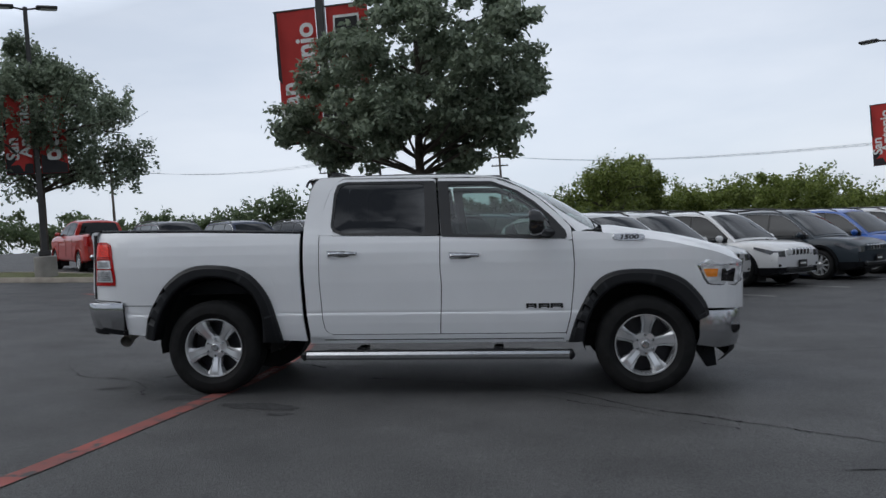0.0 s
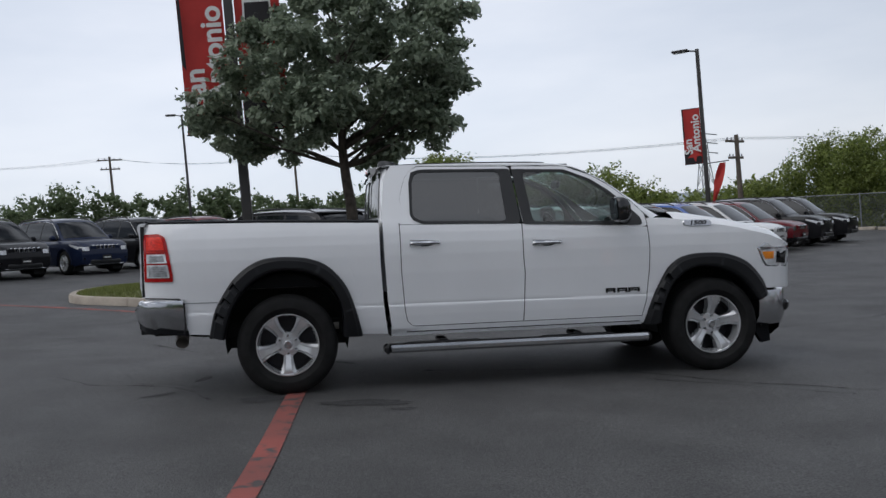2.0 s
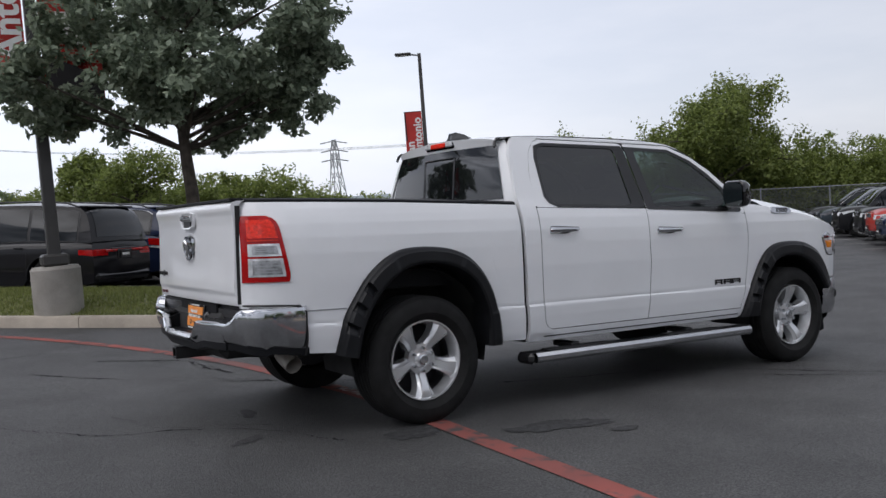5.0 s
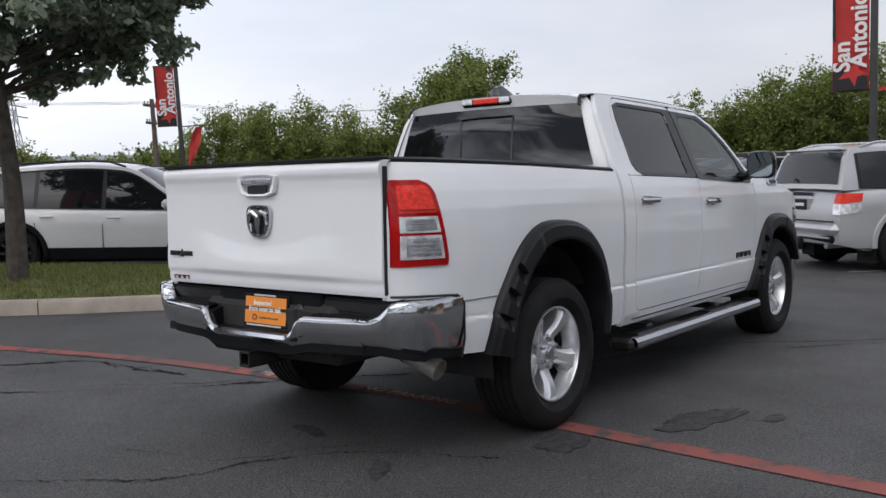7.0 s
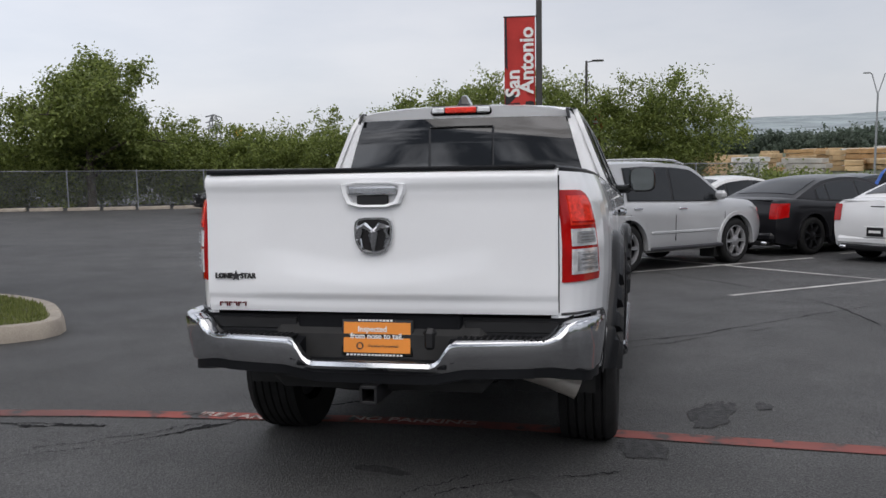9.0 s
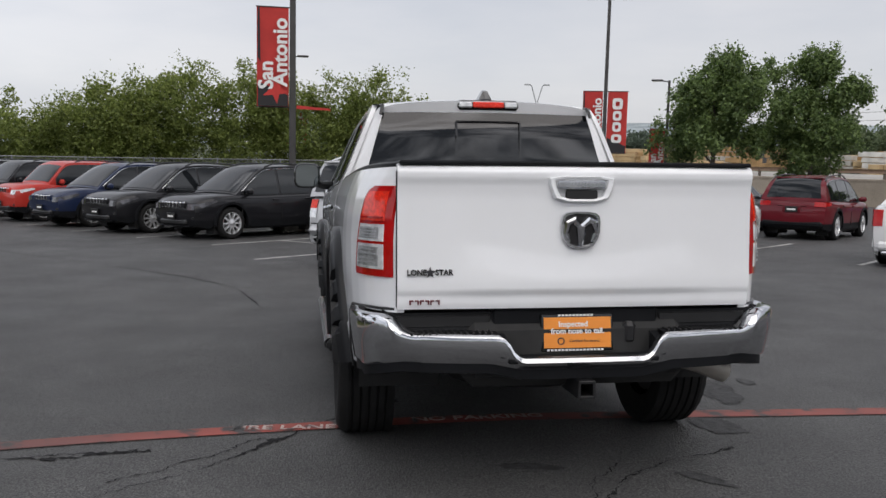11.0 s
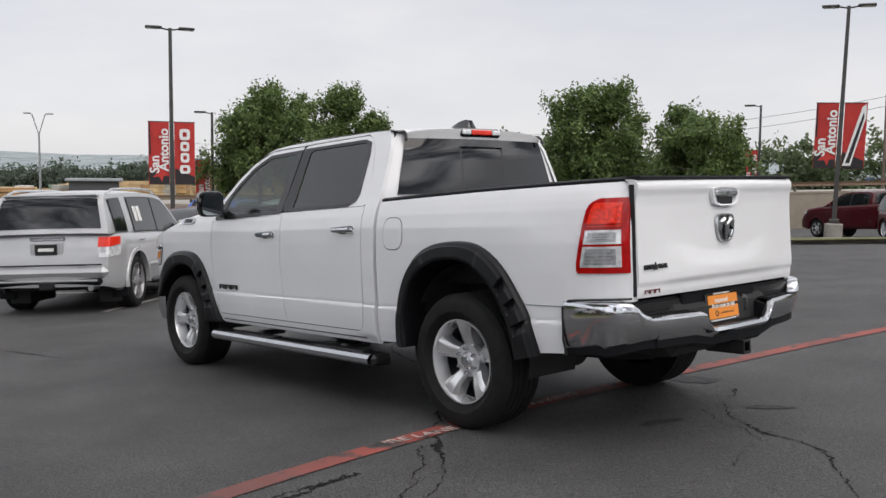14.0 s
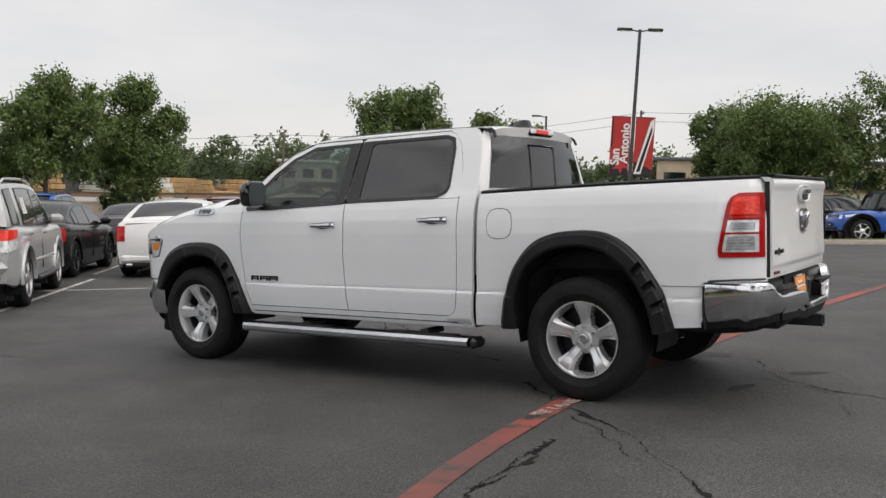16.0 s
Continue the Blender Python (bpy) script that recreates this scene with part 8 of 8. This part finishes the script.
# far car park on the bank, one mark per car roof and body
CARPAINT = [paint("far_paint_%d" % i, c, 0.35) for i, c in enumerate(((0.55, 0.55, 0.55), (0.03, 0.03, 0.035), (0.30, 0.03, 0.03), (0.05, 0.09, 0.2), (0.25, 0.25, 0.26)))]
for k in range(64):
    a = radians(-84 + 18 * ((k % 32) / 32.0) + rng.uniform(-0.2, 0.2))
    d = (165 if k < 32 else 173) + rng.uniform(-1, 1)
    x, y = d * math.cos(a), d * math.sin(a)
    ob = thing("distant_car", "small parked car far off on the bank", "car", "distant parked cars", m=Matrix.Translation((x, y, 0.9 + 0.02 * (d - 165))) @ Euler((0, 0, a + rng.choice((0, math.pi)))).to_matrix().to_4x4())
    mt = CARPAINT[int(rng.integers(0, 5))]
    mb = Mb()
    prof = [(-2.2, 0.35), (-2.25, 0.85), (-1.9, 0.98), (-1.3, 1.02), (-0.9, 1.48), (0.4, 1.5), (1.0, 1.02), (2.0, 0.9), (2.25, 0.7), (2.2, 0.35)]
    mb.prism(prof, -0.86, 0.86)
    part("body", mb, mt, ob)
    part("window_band", Mb().prism([(-1.15, 1.06), (-0.82, 1.40), (0.36, 1.42), (0.78, 1.06)], -0.875, 0.875), GLASS_PARKED, ob)
    for xx in (-1.35, 1.35):
        part("wheel", Mb().spin([(0.01, -0.88), (0.33, -0.88), (0.33, 0.88), (0.01, 0.88)], 10, axis="y", c=(xx, 0, 0.33)), RUBBER, ob)

# ---------------------------------------------------------------- trees
def leaf_cloud(name, centres, mat, size, seed, parent=None, lean=None):
    """Leaves as small bent quads round given points; lean: the way each one's face tends to."""
    rng = np.random.default_rng(seed)
    P = np.asarray(centres, np.float32)
    n = len(P)
    nrm = rng.normal(size=(n, 3)) * 0.6 + np.array((0, 0, 0.4))
    if lean is not None:
        nrm = nrm + lean * 0.5
    nrm /= np.linalg.norm(nrm, axis=1)[:, None]
    a = rng.normal(size=(n, 3))
    a -= nrm * (a * nrm).sum(1)[:, None]
    a /= np.linalg.norm(a, axis=1)[:, None]
    b = np.cross(nrm, a)
    s = size * rng.uniform(0.6, 1.3, n)[:, None]
    V = np.stack([P - a * s, P + b * s * 0.55 - a * s * 0.1, P + a * s, P - b * s * 0.55 - a * s * 0.1], 1).reshape(-1, 3)
    me = bpy.data.meshes.new(name)
    me.vertices.add(4 * n)
    me.vertices.foreach_set("co", V.ravel())
    me.loops.add(4 * n)
    me.loops.foreach_set("vertex_index", np.arange(4 * n, dtype=np.int32))
    me.polygons.add(n)
    me.polygons.foreach_set("loop_start", np.arange(0, 4 * n, 4, dtype=np.int32))
    me.update()
    me.validate()
    me.materials.append(mat)
    ob = new(name, me)
    if parent is not None:
        ob.parent = parent
    return ob


def tree(x, y, height, spread, trunk_h, leaves, leaf_size, mat, seed, label, trunk_r=0.14, lift=0.0, group="trees", squash=1.0, clump=0.5, name="tree", limbs=9, skirt=0, lobes=(), taper=0.0, boughs=()):
    rng = np.random.default_rng(seed)
    ob = thing(name, label, "tree", group, m=Matrix.Translation(on_ground(x, y, lift)))
    mb = Mb()
    top = np.array((rng.normal(0, 0.12), rng.normal(0, 0.12), height * 0.80))
    stem = [np.array((0, 0, -0.15)), np.array((rng.normal(0, 0.04), rng.normal(0, 0.04), trunk_h * 0.5)), np.array((rng.normal(0, 0.08), rng.normal(0, 0.08), trunk_h)), (np.array((0, 0, trunk_h)) + top) / 2 + rng.normal(0, 0.1, 3), top]
    mb.tube([tuple(p) for p in curve(stem, 14)], list(np.linspace(trunk_r * 1.25, trunk_r * 0.2, 14)), 9)
    spots = []
    for k in range(0 if boughs else limbs):
        f = (k + 0.5) / limbs
        z0 = trunk_h * 0.92 + (height * 0.72 - trunk_h * 0.92) * f
        ang = k * 2.4 + rng.normal(0, 0.25)
        hz = (z0 - trunk_h) / max(0.1, height - trunk_h)
        reach = spread * (0.72 + 0.38 * math.sin(math.pi * min(1, 0.25 + 0.75 * hz))) * rng.uniform(0.75, 1.05) * (1.0 if hz < 0.65 else 1.15 - 0.6 * hz)
        a = np.array((0, 0, z0))
        e = np.array((math.cos(ang) * reach, math.sin(ang) * reach, z0 + rng.uniform(0.05, 0.42) * reach * squash))
        mid = (a + e) / 2 + np.array((0, 0, 0.12 * reach))
        path = curve([a, mid, e], 8)
        r0 = trunk_r * (0.55 - 0.3 * f)
        mb.tube([tuple(p) for p in path], list(np.linspace(r0, r0 * 0.25, 8)), 6)
        for q in range(4):
            p0 = path[3 + q]
            e2 = p0 + rng.normal(0, 1, 3) * np.array((0.30, 0.30, 0.20)) * spread * 0.8 + np.array((0, 0, 0.10 * spread))
            mb.tube([tuple(p0), tuple((p0 + e2) / 2 + rng.normal(0, 0.05, 3)), tuple(e2)], [r0 * 0.35, r0 * 0.2, r0 * 0.08], 5)
            spots.append((e2, rng.uniform(0.7, 1.15)))
        spots.append((path[-1], 1.0))
    for k in range(7):
        ang = rng.random() * 6.28
        rr = spread * rng.uniform(0.05, 0.5)
        spots.append((np.array((math.cos(ang) * rr, math.sin(ang) * rr, height * rng.uniform(0.74, 0.93))), 1.0))
    # low boughs round the crown's foot and single boughs that reach out
    low = [(spread * (0.35 + 0.5 * ((k * 0.618) % 1)) * math.cos(k * 2.4), spread * (0.35 + 0.5 * ((k * 0.618) % 1)) * math.sin(k * 2.4), trunk_h + 0.12 + 0.55 * ((k * 0.37) % 1)) for k in range(skirt)]
    for e in [np.array(q) for q in low + list(lobes)]:
        a = np.array((0, 0, max(trunk_h * 0.9, e[2] - 0.7)))
        mb.tube([tuple(a), tuple((a + e) / 2 + np.array((0, 0, 0.15))), tuple(e)], [trunk_r * 0.35, trunk_r * 0.25, trunk_r * 0.1], 6)
        spots += [(e, 1.15), (e + rng.normal(0, 0.32, 3), 0.9)]
    if boughs:
        spots = []
        for bx_, by_, bz_, br_ in boughs:
            e = np.array((bx_, by_, bz_))
            f = min(1.0, max(0.0, (bz_ - 0.55 * math.hypot(bx_, by_) - trunk_h * 0.9) / (height * 0.75 - trunk_h * 0.9)))
            a = np.array((0, 0, trunk_h * 0.9)) * (1 - f) + top * f
            mid = a * 0.45 + e * 0.55 + rng.normal(0, 0.08, 3)
            r0 = trunk_r * (0.34 - 0.16 * f)
            mb.tube([tuple(p) for p in curve([a, mid, e], 7)], list(np.linspace(r0, r0 * 0.25, 7)), 6)
            spots.append((e, br_))
    part("trunk", mb, BARK, ob, recalc=False)
    # each clump is a handful of leafy twigs, so that the outline breaks up
    pts, out = [], []
    per = leaves // len(spots)
    for c, w in spots:
        rad = w if boughs else spread * clump * w * 0.62
        nt = 19 if boughs else 12
        twigs = c + np.clip(rng.normal(0, 1, (nt, 3)), -1.7, 1.7) * np.array((0.60, 0.60, 0.42)) * rad
        idx = rng.integers(0, nt, per)
        pts.append(twigs[idx] + rng.normal(0, 1, (per, 3)) * (np.array((0.08, 0.08, 0.055)) if boughs else rad * 0.24))
        d = pts[-1] - (c - np.array((0, 0, 0.2 * rad)))
        out.append(d / (np.linalg.norm(d, axis=1)[:, None] + 1e-6))
    P, lean = np.vstack(pts), np.vstack(out)
    keep = P[:, 2] > trunk_h * 0.75
    P, lean = P[keep], lean[keep]
    # the crown keeps to its measured width and height
    if not boughs:
        rr = np.hypot(P[:, 0], P[:, 1])
        P[:, :2] *= spread / np.percentile(rr, 97)
        zt, zb = np.percentile(P[:, 2], 99.5), P[:, 2].min()
        P[:, 2] = zb + (P[:, 2] - zb) * (height - zb) / (zt - zb)
    if taper:
        zc = trunk_h + 0.35 * (height - trunk_h)
        P[:, :2] *= (1.06 - taper * np.clip((P[:, 2] - zc) / (height - zc), 0, 1))[:, None]
    leaf_cloud("crown", P, mat, leaf_size, seed + 1, ob, lean)
    return ob


OAK = [(1.75, -0.95, 3.35, 0.40), (1.45, -0.85, 2.75, 0.36), (1.35, -1.45, 3.75, 0.40), (1.70, -1.20, 4.30, 0.36),
       (-2.09, -0.30, 3.15, 0.41), (-1.72, 0.30, 2.80, 0.41), (-1.54, -0.50, 3.65, 0.47), (-1.08, 0.50, 2.65, 0.45), (-1.17, -0.20, 4.35, 0.48), (-0.62, 0.30, 4.95, 0.50),
       (-0.43, -0.60, 2.75, 0.43), (0.03, 0.20, 5.50, 0.53), (0.62, -0.30, 5.35, 0.50), (1.36, 0.10, 4.80, 0.41), (1.64, -0.20, 5.10, 0.27), (0.85, 0.40, 4.30, 0.53),
       (1.73, -0.20, 3.75, 0.41), (2.00, 0.20, 3.60, 0.27), (1.36, 0.40, 3.25, 0.41), (1.18, -0.30, 2.60, 0.37), (0.55, 0.30, 2.42, 0.35), (0.90, -0.40, 2.95, 0.45),
       (-0.02, -0.90, 3.30, 0.58), (-0.57, 0.80, 3.85, 0.60), (0.26, 0.90, 4.15, 0.60), (-0.02, -0.80, 4.75, 0.53), (0.35, 0.10, 6.05, 0.41), (-0.20, -1.55, 3.00, 0.41),
       (0.16, 1.65, 3.20, 0.48), (-0.48, -1.45, 4.00, 0.45), (0.49, 1.45, 4.40, 0.48), (0.58, -1.35, 4.30, 0.45), (-0.89, 1.35, 3.60, 0.48), (0.90, -1.20, 3.20, 0.41),
       (-0.94, -1.10, 3.10, 0.41)]
tree(-0.82, 6.85, 6.6, 2.3, 2.35, 60000, 0.056, LEAF_OAK, 11, "young oak with a dense dark green crown on the island", 0.10, 0.30, boughs=OAK)
tree(-14.5, 18.5, 7.3, 2.9, 2.75, 40000, 0.075, LEAF_OAK, 12, "oak tree beside a lamp post on a grassy island", 0.13, 0.15, limbs=16, clump=0.30, lobes=((3.2, 1.7, 3.7), (2.7, 1.3, 4.9), (2.6, 1.5, 3.3), (1.6, 0.4, 5.6)))
tree(36.6, -19.6, 7.9, 2.75, 2.3, 36000, 0.10, LEAF_ELM, 21, "leafy green tree at the end of the car row", 0.13)
tree(37.4, -25.6, 8.4, 2.85, 1.2, 38000, 0.10, LEAF_ELM, 22, "leafy green tree with low branches", 0.13)
tree(22.7, -31.0, 7.5, 2.8, 1.6, 34000, 0.10, LEAF_ELM, 23, "leafy green tree between parked cars", 0.13)
tree(16.6, -30.6, 5.8, 2.3, 1.9, 20000, 0.10, LEAF_ELM, 24, "broad green tree near the retaining wall", 0.12)
tree(5.5, -40.0, 6.7, 3.9, 2.0, 60000, 0.09, LEAF_ELM, 25, "large round green tree behind parked cars", 0.16)
tree(-1.4, -41.0, 6.9, 3.8, 2.1, 60000, 0.09, LEAF_ELM, 26, "large round green tree behind parked cars", 0.16)
tree(9.4, -43.0, 6.8, 2.5, 2.0, 16000, 0.12, LEAF_ELM, 27, "green tree by the wall", 0.15)
tree(-8.5, -42.0, 7.8, 3.0, 2.0, 18000, 0.12, LEAF_ELM, 28, "large green tree by the wall", 0.15)
tree(32.8, 25.5, 7.5, 3.8, 1.2, 38000, 0.10, LEAF_BRUSH, 31, "tall bushy tree standing over the fence", 0.2)
tree(9.6, 66.0, 6.3, 2.6, 1.6, 12000, 0.15, LEAF_BRUSH, 32, "sparse tree beyond the parked cars", 0.15)
tree(4.3, 30.3, 4.2, 1.8, 1.2, 9000, 0.075, LEAF_BRUSH, 33, "leafy tree beyond the parked cars", 0.15)


def brush(name, line, width, n_clumps, per, leaf, mat, seed, label, big=1.0):
    """A thicket along a line of (x, y, height): many clumps of leaves with an uneven top."""
    rng = np.random.default_rng(seed)
    p = curve(line, 300)
    pts = []
    for k in range(n_clumps):
        q = p[int(rng.integers(0, 300))]
        c = q[:2] + np.clip(rng.normal(0, 1, 2), -1.6, 1.6) * width * 0.42
        hump = 0.92 + 0.14 * math.sin((c[0] * 0.9 + c[1] * 0.7) / big + seed) + 0.12 * math.sin((c[1] * 1.9 - c[0] * 1.3) / big)
        rad = big * (0.45 + 0.6 * rng.random())
        h = max(0.3, q[2] * hump - rad * 0.6)
        zc = h * rng.random() ** 0.6
        tw_ = np.array((c[0], c[1], zc)) + rng.normal(0, 1, (9, 3)) * rad * np.array((0.6, 0.6, 0.45))
        i = rng.integers(0, 9, per)
        pts.append(tw_[i] + rng.normal(0, 1, (per, 3)) * rad * 0.24)
    P = np.vstack(pts)
    P[:, 2] = np.abs(P[:, 2])
    P[:, 2] += np.array([ground_z(a, b) for a, b in P[:, :2]])
    ob = leaf_cloud(name, P, mat, leaf, seed + 5)
    return tagged(ob, label, "thicket", kind="stuff")


brush("thicket", [(43.6, -4.5, 5.3), (43.3, -1, 6.3), (42.4, 4, 6.4), (40.6, 11, 5.6), (38.6, 17, 4.0), (36.0, 23, 4.0), (33.2, 29, 3.9), (30.6, 36, 5.4), (28.6, 42, 4.4)], 2.6, 1250, 280, 0.085, LEAF_BRUSH, 41, "dense green thicket behind the fence")
brush("thicket", [(46, -16, 0.8), (44, -10, 1.0), (42.5, -6, 1.6)], 2.2, 110, 110, 0.12, LEAF_BRUSH, 43, "low bright scrub at the slope's edge")
brush("thicket", [(27.5, 43, 3.4), (25.6, 49, 2.0), (24.2, 52.5, 2.2), (22.2, 57, 4.0), (18, 65, 4.3), (11, 76, 3.8), (4, 88, 3.8)], 4.0, 600, 180, 0.14, LEAF_BRUSH, 44, "green thicket beyond the north fence")
brush("thicket", [(7, 78, 3.8), (-2, 76, 3.5), (-11, 72, 4.3), (-19, 73, 4.3), (-23, 72, 5.0), (-28, 72, 3.0), (-45, 72, 3.4), (-70, 66, 4.5), (-95, 55, 5.0)], 4.5, 720, 120, 0.20, LEAF_FAR, 45, "line of green trees far across the lot")
brush("thicket", [(112, -78, 7.5), (89, -88, 9), (60, -98, 8.5), (20, -110, 9), (-30, -118, 9), (-90, -80, 9), (-110, -10, 9), (-100, 50, 7)], 7.0, 1500, 120, 0.34, LEAF_FAR, 46, "far line of full green trees on the bank", 2.0)
brush("thicket", [(50, -46, 1.2), (44, -54, 2.0), (36, -62, 2.0)], 2.5, 90, 100, 0.16, LEAF_ELM, 47, "shrubs along the road")
brush("thicket", [(190, -210, 7), (240, -150, 6.2), (270, -80, 5.8), (290, -20, 5.5), (290, 20, 5.5)], 14.0, 1500, 110, 0.5, LEAF_VALLEY, 48, "dark belt of woods in the valley", 3.4)
